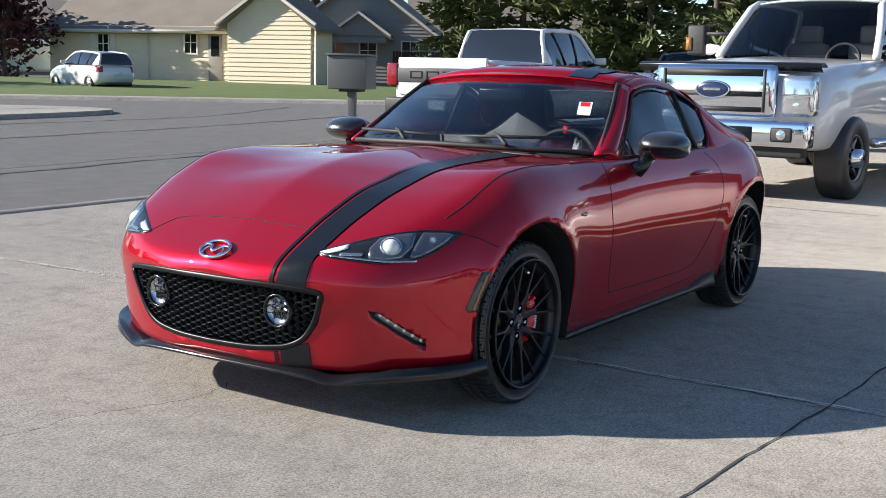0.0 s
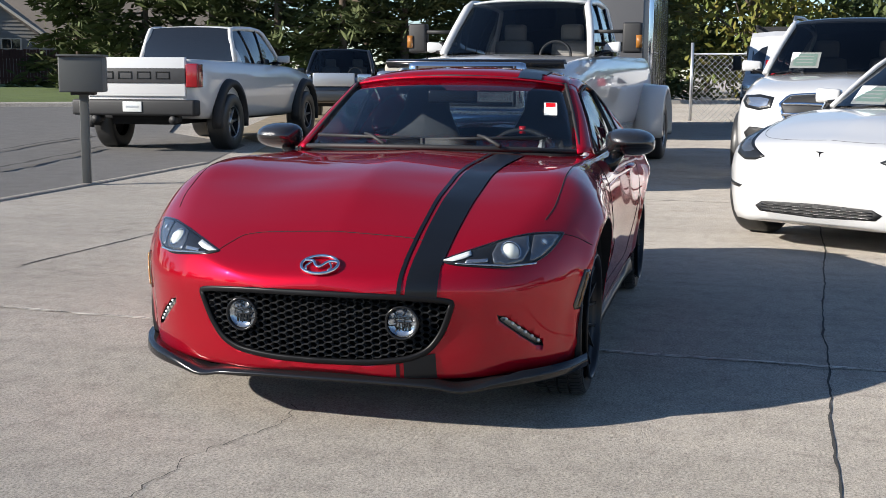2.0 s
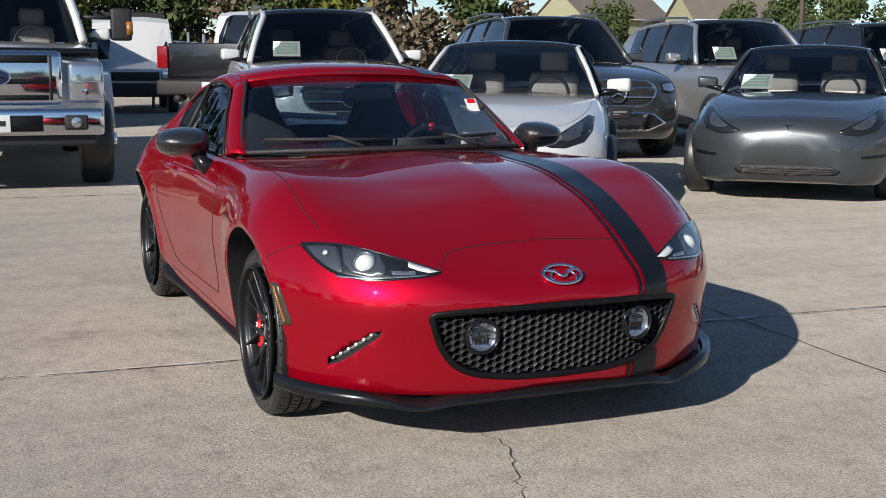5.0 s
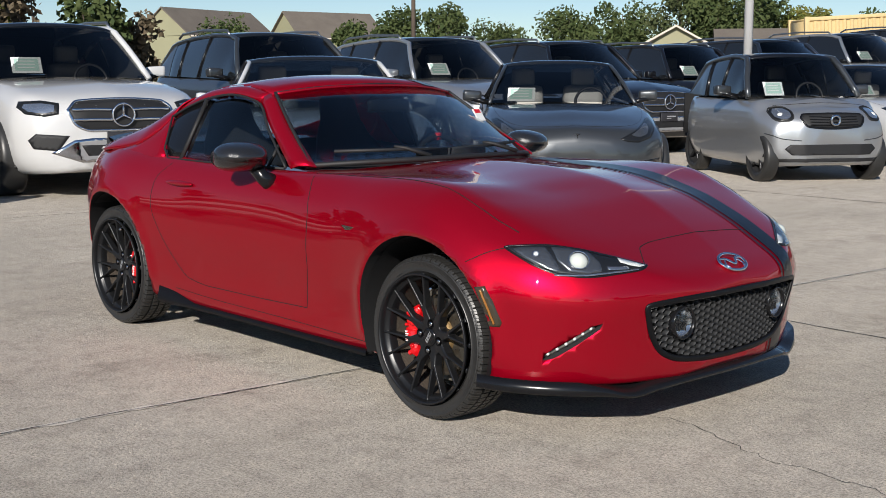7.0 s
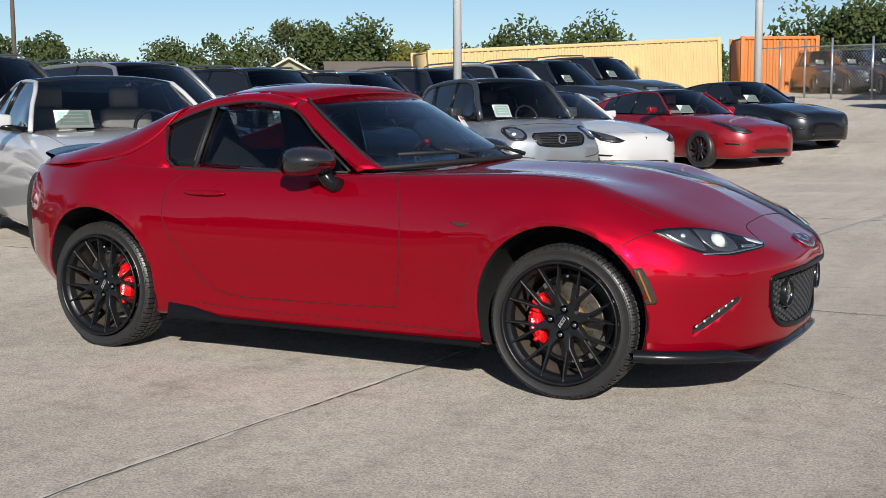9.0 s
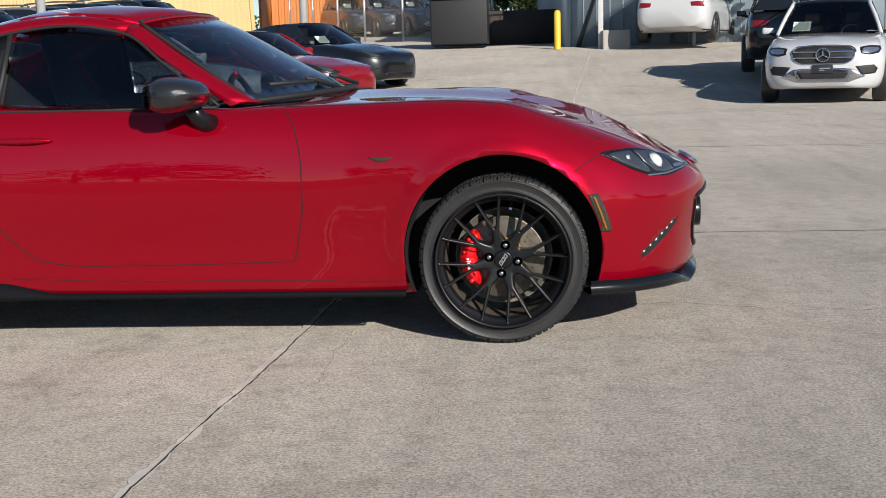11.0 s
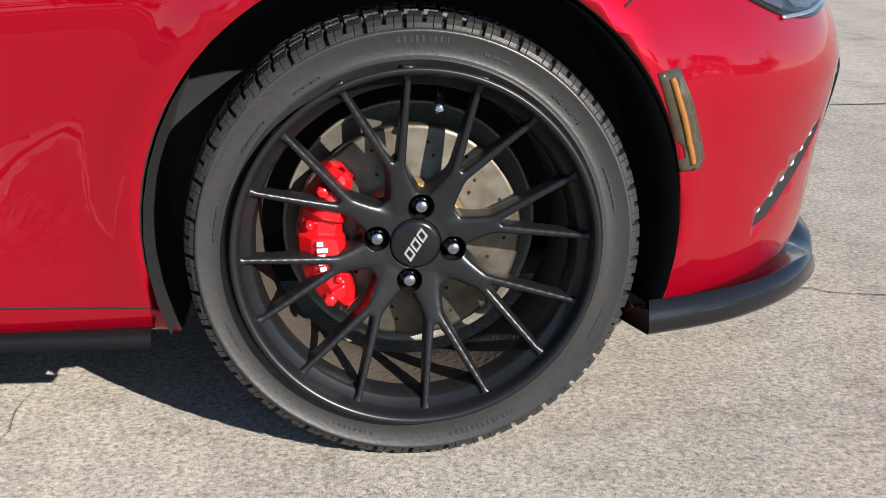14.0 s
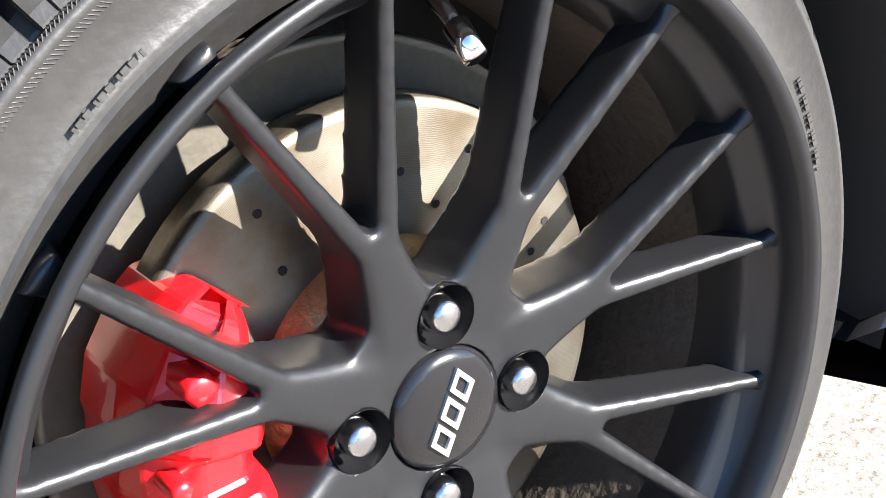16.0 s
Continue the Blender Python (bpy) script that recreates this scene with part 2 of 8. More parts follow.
def grid_faces(bm, rows, mi=0, flip=False):
    made = []
    for A, B in zip(rows, rows[1:]):
        for k in range(len(A) - 1):
            q = [A[k], A[k + 1], B[k + 1], B[k]]
            q = [v for i, v in enumerate(q) if v not in q[:i]]
            if len(q) > 2:
                f = bm.faces.new(q[::-1] if flip else q)
                f.material_index = mi
                made.append(f)
    return made


def patch(bm, c0, c1, n, m, bulge=(0, 0, 0), mi=0, flip=False, mirror=True):
    """A surface ruled between two curves of points, bulged in the middle; mirrored in y as well."""
    a, b = curve_through(c0, n), curve_through(c1, n)
    for sgn in (1, -1) if mirror else (1,):
        rows = []
        for j in range(m):
            t = j / (m - 1)
            k = 4 * t * (1 - t)
            rows.append([bm.verts.new((p[0] * (1 - t) + q[0] * t + bulge[0] * k, sgn * (p[1] * (1 - t) + q[1] * t + bulge[1] * k), p[2] * (1 - t) + q[2] * t + bulge[2] * k)) for p, q in zip(a, b)])
        grid_faces(bm, rows, mi, flip ^ (sgn < 0))
    return bm


def solidified(bm, thick):
    bmesh.ops.recalc_face_normals(bm, faces=bm.faces)
    bmesh.ops.solidify(bm, geom=bm.faces[:], thickness=thick)
    return bm


def baked(ob, *mods):
    """Runs modifiers (type, settings) once and keeps the plain mesh."""
    for kind, settings in mods:
        md = ob.modifiers.new(kind, kind)
        for key, value in settings.items():
            if key == "object":
                md.object = value
            elif key == "operation":
                md.operation = value
            elif key == "voxel_size":
                md.voxel_size = value
            elif key == "factor":
                md.factor = value
            elif key == "iterations":
                md.iterations = value
            elif key == "mode":
                md.mode = value
    dg = bpy.context.evaluated_depsgraph_get()
    dg.update()
    me = bpy.data.meshes.new_from_object(ob.evaluated_get(dg))
    ob.modifiers.clear()
    old = ob.data
    ob.data = me
    bpy.data.meshes.remove(old)
    return ob


# ---- ground ----
def ground_z(x, y):
    """The lot is level round the car and rises towards the far yard and the street."""
    s = -(x + y) * 0.7071
    a = 0.065 * max(0.0, min(y, 32.0) - 16.0) + 0.045 * max(0.0, min(y, 70.0) - 32.0)
    b = 0.012 * max(0.0, min(s, 80.0) - 24.0)
    return a + b


# ---- vehicle tools ----
def shell(keys, n=90, ring=40, lean=0.0):
    """A closed car body lofted from half sections. keys: name -> (x, value) rows."""
    x0, x1 = keys["zc"][0][0], keys["zc"][-1][0]
    xs = []
    for i in range(n):
        t = i / (n - 1)
        w = 0.5 - 0.5 * math.cos(math.pi * t)
        w = 0.55 * w + 0.45 * t if 0.06 < t < 0.94 else w * 0.55 + 0.45 * t
        xs.append(x0 + (x1 - x0) * w)
    bm = bmesh.new()
    rings = []
    for x in xs:
        v = {k: spline(r, x) for k, r in keys.items()}
        half = curve_through([(0, v["zc"]), (v["ys"] * 0.55, v["zc"] * 0.62 + v["zs"] * 0.38 + v["dome"]), (v["ys"], v["zs"]),
                              (v["ys"] * 0.32 + v["yw"] * 0.68 + v["swell"], v["zs"] * 0.6 + v["zw"] * 0.4), (v["yw"], v["zw"]),
                              (v["yw"] * 0.93 + v["yb"] * 0.07 - v["tuck"], v["zw"] * 0.45 + v["zb"] * 0.55), (v["yb"], v["zb"] + 0.02), (v["yb"] - 0.04 * min(1, v["yb"] * 4), v["zb"]), (0, v["zb"])], ring)
        right = [bm.verts.new((x, p[0], p[1])) for p in half]
        left = [bm.verts.new((x, -p[0], p[1])) for p in half[1:-1]]
        rings.append(right + left[::-1])
    m = len(rings[0])
    for A, B in zip(rings, rings[1:]):
        for k in range(m):
            bm.faces.new((A[k], A[(k + 1) % m], B[(k + 1) % m], B[k]))
    bm.faces.new(rings[0])
    bm.faces.new(rings[-1][::-1])
    if lean:
        for v in bm.verts:
            w = max(0.0, (v.co.x - 1.35) / 0.55)
            h = max(0.0, min(1.0, (0.49 - v.co.z) / 0.26))
            v.co.x -= lean * min(1.0, w) * h * (2 - h)
        for v in bm.verts:
            for xw in (1.155, -1.155):
                r = math.hypot(v.co.x - xw, v.co.z - 0.325)
                if abs(v.co.y) > 0.6 and v.co.z > 0.26:
                    v.co.y += math.copysign(0.010 * math.exp(-((r - 0.352) / 0.026) ** 2), v.co.y)
    bmesh.ops.recalc_face_normals(bm, faces=bm.faces)
    return bm


def cut(ob, cutters, mi=1):
    """Takes the cutters out of a body; the cut faces are dark, or painted with mi 0."""
    bm = bmesh.new()
    for c in cutters:
        me = bpy.data.meshes.new("c")
        c.to_mesh(me)
        c.free()
        bm.from_mesh(me)
        bpy.data.meshes.remove(me)
    for f in bm.faces:
        f.material_index = mi
    bmesh.ops.recalc_face_normals(bm, faces=bm.faces)
    tool = part("cutter", bm, [ob.data.materials[0], DARK], smooth=False)
    baked(ob, ("BOOLEAN", {"object": tool, "operation": "DIFFERENCE"}))
    bpy.data.objects.remove(tool)
    return ob


def cylinder_y(x, z, r, y0, y1, n=48):
    bm = bmesh.new()
    a = [bm.verts.new((x + r * math.cos(k * math.tau / n), y0, z + r * math.sin(k * math.tau / n))) for k in range(n)]
    b = [bm.verts.new((v.co.x, y1, v.co.z)) for v in a]
    for k in range(n):
        bm.faces.new((a[k], a[(k + 1) % n], b[(k + 1) % n], b[k]))
    bm.faces.new(a)
    bm.faces.new(b)
    return bm


def prism_x(outline, back, front=2.3):
    """A cutter that runs forward along x from a back, given for each outline point."""
    bm = bmesh.new()
    a = [bm.verts.new((b, y, z)) for (y, z), b in zip(outline, back)]
    c = [bm.verts.new((front, y, z)) for y, z in outline]
    n = len(a)
    for k in range(n):
        bm.faces.new((a[k], a[(k + 1) % n], c[(k + 1) % n], c[k]))
    bmesh.ops.triangulate(bm, faces=[bm.faces.new(a), bm.faces.new(c[::-1])])
    return bm


def tree_of(ob):
    from mathutils.bvhtree import BVHTree
    me = ob.data
    return BVHTree.FromPolygons([v.co.copy() for v in me.vertices], [tuple(p.vertices) for p in me.polygons])


def cast(bvh, view, a, b, side=1):
    """The body's surface seen from the front, rear, side or top at plane coordinates a, b."""
    if view == "front":
        o, d = Vector((9, a, b)), Vector((-1, 0, 0))
    elif view == "rear":
        o, d = Vector((-9, a, b)), Vector((1, 0, 0))
    elif view == "side":
        o, d = Vector((a, 9 * side, b)), Vector((0, -side, 0))
    elif view == "corner":
        d = Vector((-0.80, -0.60 * side, 0))
        o = Vector((0, a * side, b)) - d * 9
    else:
        o, d = Vector((a, b, 9)), Vector((0, 0, -1))
    hit, normal, _, _ = bvh.ray_cast(o, d)
    return (hit, normal) if hit else (None, None)


def decal(bvh, outline, view, off=0.003, side=1, size=0.035, thick=0.005, bm=None):
    """A thin piece that follows the body, cut to an outline given in the view's plane."""
    own = bm is None
    bm = bm or bmesh.new()
    tmp = bmesh.new()
    tmp.faces.new([tmp.verts.new((a, b, 0)) for a, b in outline])
    bmesh.ops.triangulate(tmp, faces=tmp.faces)
    for _ in range(7):
        es = [e for e in tmp.edges if e.calc_length() > size]
        if not es:
            break
        bmesh.ops.subdivide_edges(tmp, edges=es, cuts=1)
        bmesh.ops.triangulate(tmp, faces=tmp.faces)
    bad = []
    for v in tmp.verts:
        p, nrm = cast(bvh, view, v.co.x, v.co.y, side)
        if p is None:
            bad.append(v)
        else:
            v.co = p + nrm * off
    bmesh.ops.delete(tmp, geom=bad, context="VERTS")
    if thick:
        bmesh.ops.recalc_face_normals(tmp, faces=tmp.faces)
        out = {"front": Vector((1, 0, 0)), "rear": Vector((-1, 0, 0)), "side": Vector((0, side, 0)), "top": Vector((0, 0, 1)), "corner": Vector((.8, .6 * side, 0))}[view]
        if sum(f.normal.dot(out) for f in tmp.faces) < 0:
            bmesh.ops.reverse_faces(tmp, faces=tmp.faces)
        bmesh.ops.solidify(tmp, geom=tmp.faces[:], thickness=thick)
    me = bpy.data.meshes.new("d")
    tmp.to_mesh(me)
    tmp.free()
    bm.from_mesh(me)
    bpy.data.meshes.remove(me)
    return bm


def seam(bvh, pts, view, side=1, r=0.0019, off=0.0, bm=None, n=40, closed=False):
    """A thin groove line or moulding on the body through plane points."""
    bm = bm or bmesh.new()
    out = []
    for a, b in curve_through(list(pts) + ([pts[0]] if closed else []), n):
        p, nrm = cast(bvh, view, a, b, side)
        if p is not None:
            out.append(p + nrm * off)
    if len(out) > 2:
        tube(bm, out, r, 6)
    return bm


def frame_band(bvh, pts, view, side=1, w=0.012, h=0.006, bm=None, n=80, off=0.0):
    """A flat moulding of width w on the body round a closed outline."""
    bm = bm or bmesh.new()
    line = curve_through(list(pts) + [pts[0]], n)
    P = []
    for a, b in line[:-1]:
        p, nrm = cast(bvh, view, a, b, side)
        if p is not None:
            P.append((p, nrm))
    rings = []
    for i, (p, nrm) in enumerate(P):
        d = (P[(i + 1) % len(P)][0] - P[i - 1][0]).normalized()
        s = d.cross(nrm).normalized()
        q = p + nrm * off
        rings.append([bm.verts.new(q + s * (w * u) + nrm * (h * v)) for u, v in ((-0.5, -0.4), (-0.5, 0.6), (-0.25, 1), (0.25, 1), (0.5, 0.6), (0.5, -0.4))])
    for i in range(len(rings)):
        A, B = rings[i], rings[(i + 1) % len(rings)]
        for k in range(6):
            bm.faces.new((A[k], A[(k + 1) % 6], B[(k + 1) % 6], B[k]))
    return bm


def arc(y, n=15):
    return [y * (2 * k / (n - 1) - 1) for k in range(n)]


def cross_rows(bm, edges, n=17, mi=0, power=2.0, flip=False):
    """A surface across the car through rows (x side, y side, z side, x centre, z centre)."""
    rows = []
    for xs, ys, zs, xc, zc in edges:
        rows.append([bm.verts.new((xc + (xs - xc) * abs(u) ** power, ys * u, zc + (zs - zc) * abs(u) ** (power + 0.6))) for u in arc(1.0, n)])
    grid_faces(bm, rows, mi, flip)
    return bm


# ---- the wheel of the red car ----
TYRE_R, WHEEL_Z = 0.2945, 0.295


def tyre_mesh(R=TYRE_R, rim=0.2345, half=0.089, blocks=74):
    """Winter tyre: bulged sidewall, raised rings, deep shoulder blocks with sipes."""
    prof = [(rim - 0.012, half * 0.80), (rim + 0.001, half * 0.93), (rim + 0.006, half * 0.975), (rim + 0.008, half * 0.955), (rim + 0.011, half * 0.985), (rim + 0.012, half * 0.975), (rim + 0.024, half * 1.012),
            (rim + 0.038, half * 1.02), (rim + 0.0395, half * 1.034), (rim + 0.0425, half * 1.034), (rim + 0.044, half * 1.008), (R - 0.0155, half * 0.985), (R - 0.0145, half * 0.985), (R - 0.010, half * 0.955), (R - 0.0035, half * 0.885), (R - 0.001, half * 0.72),
            (R, half * 0.50), (R - 0.007, half * 0.48), (R - 0.007, half * 0.40), (R + 0.0005, half * 0.38), (R + 0.001, half * 0.06), (R - 0.007, half * 0.05)]
    prof = prof + [(r, -h) for r, h in reversed(prof)]
    bm = bmesh.new()
    rings = []
    steps = (0.0, 0.20, 0.24, 0.60, 0.63, 0.66, 0.96)
    for b in range(blocks):
        for k, f in enumerate(steps):
            a = (b + f) * math.tau / blocks
            deep = 1.0 if k < 2 else 0.25 if k == 4 else 0.0
            long = 1.0 if b % 2 else 0.55
            ring = []
            for r, h in prof:
                rr, aa, hh = r, a, h
                if r > R - 0.0150 and abs(h) > half * 0.45:
                    lean = (abs(h) / half - 0.9) * 0.035
                    aa += lean
                    if r > R - 0.009 or long == 1.0 or deep < 1.0:
                        rr = r - 0.0062 * deep
                        hh = h * (1 - 0.045 * deep * (r < R - 0.002))
                elif r > R - 0.003:
                    rr = r - 0.006 * deep
                ring.append(bm.verts.new((rr * math.cos(aa), hh, rr * math.sin(aa))))
            rings.append(ring)
    n = len(rings)
    for k in range(n):
        A, B = rings[k], rings[(k + 1) % n]
        for i in range(len(prof) - 1):
            f = bm.faces.new((A[i], A[i + 1], B[i + 1], B[i]))
            f.smooth = 2 < i < 11 or len(prof) - 13 < i < len(prof) - 4
    bmesh.ops.recalc_face_normals(bm, faces=bm.faces)
    me = bpy.data.meshes.new("tyre")
    bm.to_mesh(me)
    bm.free()
    me.materials.append(RUBBER)
    return me


def letters(text, size, thick, material, name, parent, m, label=""):
    """Raised writing in the built-in font, kept as a plain mesh."""
    cu = bpy.data.curves.new(name, "FONT")
    cu.body, cu.size, cu.extrude, cu.align_x, cu.align_y = text, size, thick, "CENTER", "CENTER"
    tmp = bpy.data.objects.new(name, cu)
    scene.collection.objects.link(tmp)
    dg = bpy.context.evaluated_depsgraph_get()
    dg.update()
    me = bpy.data.meshes.new_from_object(tmp.evaluated_get(dg))
    bpy.data.objects.remove(tmp)
    bpy.data.curves.remove(cu)
    me.materials.clear()
    me.materials.append(material)
    ob = new(name, me)
    ob.parent = parent
    ob.matrix_local = m
    if label:
        ob["label"] = label
    return ob


def strut(bm, p, q, w0, w1, d0, d1, y_front=0.0):
    """A tapered bar with a rounded face, from p to q (x, y, z); depth runs to +y from the face."""
    p, q = Vector(p), Vector(q)
    d = (q - p).normalized()
    s = d.cross(Vector((0, 1, 0))).normalized()
    rows = []
    for c, w, dep in ((p, w0, d0), ((p + q) / 2, (w0 + w1) / 2 * 0.96, (d0 + d1) / 2), (q, w1, d1)):
        rows.append([bm.verts.new(c + s * (w * u) + Vector((0, dep * v, 0))) for u, v in ((-0.40, 0.10), (-0.28, 0.012), (0, 0), (0.28, 0.012), (0.40, 0.10), (0.52, 1), (-0.52, 1))])
    for A, B in zip(rows, rows[1:]):
        for k in range(7):
            bm.faces.new((A[k], A[(k + 1) % 7], B[(k + 1) % 7], B[k]))
    bm.faces.new(rows[0])
    bm.faces.new(rows[-1])


LUG0 = 81.0


def polar(r, deg, y):
    return (r * math.cos(radians(deg)), y, r * math.sin(radians(deg)))


def spider_mesh():
    """Hub and eight forked spokes, cast in one piece; the face looks to -y."""
    bm = bmesh.new()
    hub = cylinder_y(0, 0, 0.067, 0.004, 0.040, 64)
    me = bpy.data.meshes.new("h")
    hub.to_mesh(me)
    hub.free()
    bm.from_mesh(me)
    for q in range(4):
        for sgn in (-1, 1):
            c = LUG0 + 90 * q + sgn * 22.5
            strut(bm, polar(0.045, c, 0.003), polar(0.080, c, -0.001), 0.060, 0.038, 0.036, 0.034)
            strut(bm, polar(0.074, c, -0.0005), polar(0.112, c, -0.006), 0.040, 0.028, 0.036, 0.034)
            for k in (-1, 1):
                strut(bm, polar(0.100, c + k * 2.5, -0.004), polar(0.2345, c + k * 11.25, -0.024), 0.0155, 0.0100, 0.032, 0.026)
                strut(bm, polar(0.2165, c + k * 10.35, -0.0215), polar(0.2335, c + k * 11.2, -0.024), 0.0105, 0.026, 0.024, 0.020)
    bmesh.ops.recalc_face_normals(bm, faces=bm.faces)
    ob = part("spider", bm, RIM_BLACK)
    baked(ob, ("REMESH", {"mode": "VOXEL", "voxel_size": 0.0020}))
    cutters = [cylinder_y(*polar(0.050, LUG0 + 90 * q, 0)[::2], 0.0165, -0.05, 0.031, 28) for q in range(4)]
    cutters.append(cylinder_y(0, 0, 0.0335, -0.05, 0.012, 40))
    baked(ob, ("SMOOTH", {"factor": 0.5, "iterations": 14}))
    ob.data.materials.clear()
    ob.data.materials.append(RIM_BLACK)
    cut(ob, cutters)
    ob.data.materials.clear()
    ob.data.materials.append(RIM_BLACK)
    for p in ob.data.polygons:
        p.use_smooth, p.material_index = True, 0
    me = ob.data
    bpy.data.objects.remove(ob)
    return me


def red_wheel(parent, x, y_hub, side, full=True):
    """side: -1 on the car's right. The wheel's face looks outward."""
    w = new("wheel")
    w.parent = parent
    w.matrix_local = pose(x, y_hub, WHEEL_Z, 0, 0, 0 if side < 0 else 180)
    tyre = new("tyre", TYRE)
    tyre.parent = w
    tyre.location.y = 0.066
    tyre["label"] = "black winter tyre with cut shoulder blocks"
    if side < 0 and x > 0:
        face = -0.089 * 1.018
        for a0, n, h, r in ((10, 16, 0.0030, 0.2580), (64, 9, 0.0030, 0.2600), (82, 9, 0.0080, 0.2660), (118, 10, 0.0028, 0.2500), (138, 12, 0.0028, 0.2500), (166, 12, 0.0028, 0.2540), (200, 12, 0.0030, 0.2600), (245, 8, 0.0045, 0.2600), (280, 13, 0.0070, 0.2620), (330, 12, 0.0028, 0.2600)):
            bm = bmesh.new()
            for k in range(n):
                a = a0 + k * (0.9 if h < 0.004 else 1.6)
                vs = box(bm, (-0.5 * h, -0.0004, -0.0016), (0.5 * h, 0.0004, 0.0016 if k % 3 else -0.0002), 0)
                bmesh.ops.transform(bm, matrix=Matrix.Translation(polar(r, a, face)) @ pose(0, 0, 0, 0, -a, 0), verts=list(vs))
            part("sidewall_mark", bm, RUBBER, tyre, smooth=False)["kind"] = "stuff"
        for text, a0, size in (("RADIAL", 49, 0.0072), ("M+S", 41, 0.0072)):
            for k, ch in enumerate(text):
                a = a0 - k * 1.35
                letters(ch, size, 0.0007, RUBBER, "sidewall_letter", tyre, Matrix.Translation(polar(0.2580, a, face)) @ pose(0, 0, 0, 0, 90 - a, 0) @ pose(0, 0, 0, 90, 0, 0))
        bm = bmesh.new()
        for k in range(150):
            a = 96 + k * 0.42
            tube(bm, [polar(0.2700, a, face - 0.0004), polar(0.2745, a + 0.9, face - 0.0004), polar(0.2700 + 0.0095, a, face)], 0.00035, 4)
        part("sidewall_serration", bm, RUBBER, tyre, smooth=False)["kind"] = "stuff"
    bm = lathe(bmesh.new(), [(0.2305, -0.030), (0.2335, -0.036), (0.2345, -0.041), (0.232, -0.044), (0.227, -0.042), (0.2245, -0.037), (0.2225, -0.026), (0.2215, -0.016), (0.2110, -0.012), (0.2085, -0.006), (0.2060, 0.006), (0.2045, 0.022)], 128)
    part("rim", bm, RIM_BLACK, w, "satin black wheel rim")
    bm = lathe(bmesh.new(), [(0.2045, 0.022), (0.202, 0.045), (0.200, 0.080), (0.200, 0.120), (0.214, 0.145), (0.234, 0.150), (0.236, 0.146), (0.216, 0.125), (0.204, 0.10), (0.206, 0.03)], 96)
    part("barrel", bm, BARREL_DUST, w, "wheel barrel brown with brake dust")
    sp = new("spokes", SPIDER)
    sp.parent = w
    sp["label"] = "eight forked satin black spokes"
    for q in range(4):
        c = polar(0.050, LUG0 + 90 * q, 0)
        bm = bmesh.new()
        lathe(bm, [(0, -0.001), (0.0062, -0.0008), (0.0084, 0.0015), (0.0090, 0.006), (0.0090, 0.014)], 24, center=c)
        lathe(bm, [(0.0088, 0.009), (0.0108, 0.010), (0.0116, 0.013), (0.0120, 0.022), (0.0140, 0.026), (0.0140, 0.034)], 6, center=c)
        part("lug_nut", bm, NUT_STEEL, w)
        part("nut_pocket", lathe(bmesh.new(), [(0.0163, 0.001), (0.0160, 0.030), (0.0, 0.0305)], 28, center=c), GLOSS_BLACK, w)
    part("pocket_liner", lathe(bmesh.new(), [(0.0, 0.0335), (0.064, 0.0335), (0.064, 0.038)], 40), DARK, w)
    bm = lathe(bmesh.new(), [(0, -0.0015), (0.026, -0.001), (0.0315, 0.001), (0.033, 0.006), (0.033, 0.014)], 48)
    cap = part("centre_cap", bm, GLOSS_BLACK, w, "black centre cap with a silver mark")
    t = pose(0, 0, 0, 0, -57, 0)
    for u in (-0.0145, 0.0, 0.0145):
        bm = bmesh.new()
        rows = []
        for f, y in ((1.0, -0.001), (1.0, -0.003), (0.60, -0.003), (0.60, -0.001)):
            rows.append([bm.verts.new((u + 0.0060 * a * (f if f == 1 else 0.55) + 0.35 * 0.0068 * b * f, y, 0.0068 * b * f)) for a, b in ((-1, -1), (1, -1), (1, 1), (-1, 1), (-1, -1))])
        grid_faces(bm, rows)
        bmesh.ops.remove_doubles(bm, verts=bm.verts, dist=1e-6)
        bmesh.ops.transform(bm, matrix=t, verts=bm.verts)
        bmesh.ops.recalc_face_normals(bm, faces=bm.faces)
        part("mark", bm, GREY_MARK, cap, smooth=False)
    bm = tube(bmesh.new(), [polar(0.203, 81, 0.015), polar(0.193, 81, -0.002), polar(0.184, 81, -0.012)], [0.0045, 0.004, 0.004], 12)
    tube(bm, [polar(0.190, 81, -0.006), polar(0.178, 81, -0.020)], [0.0062, 0.0058], 14)
    part("valve_stem", bm, CHROME, w)
    return w


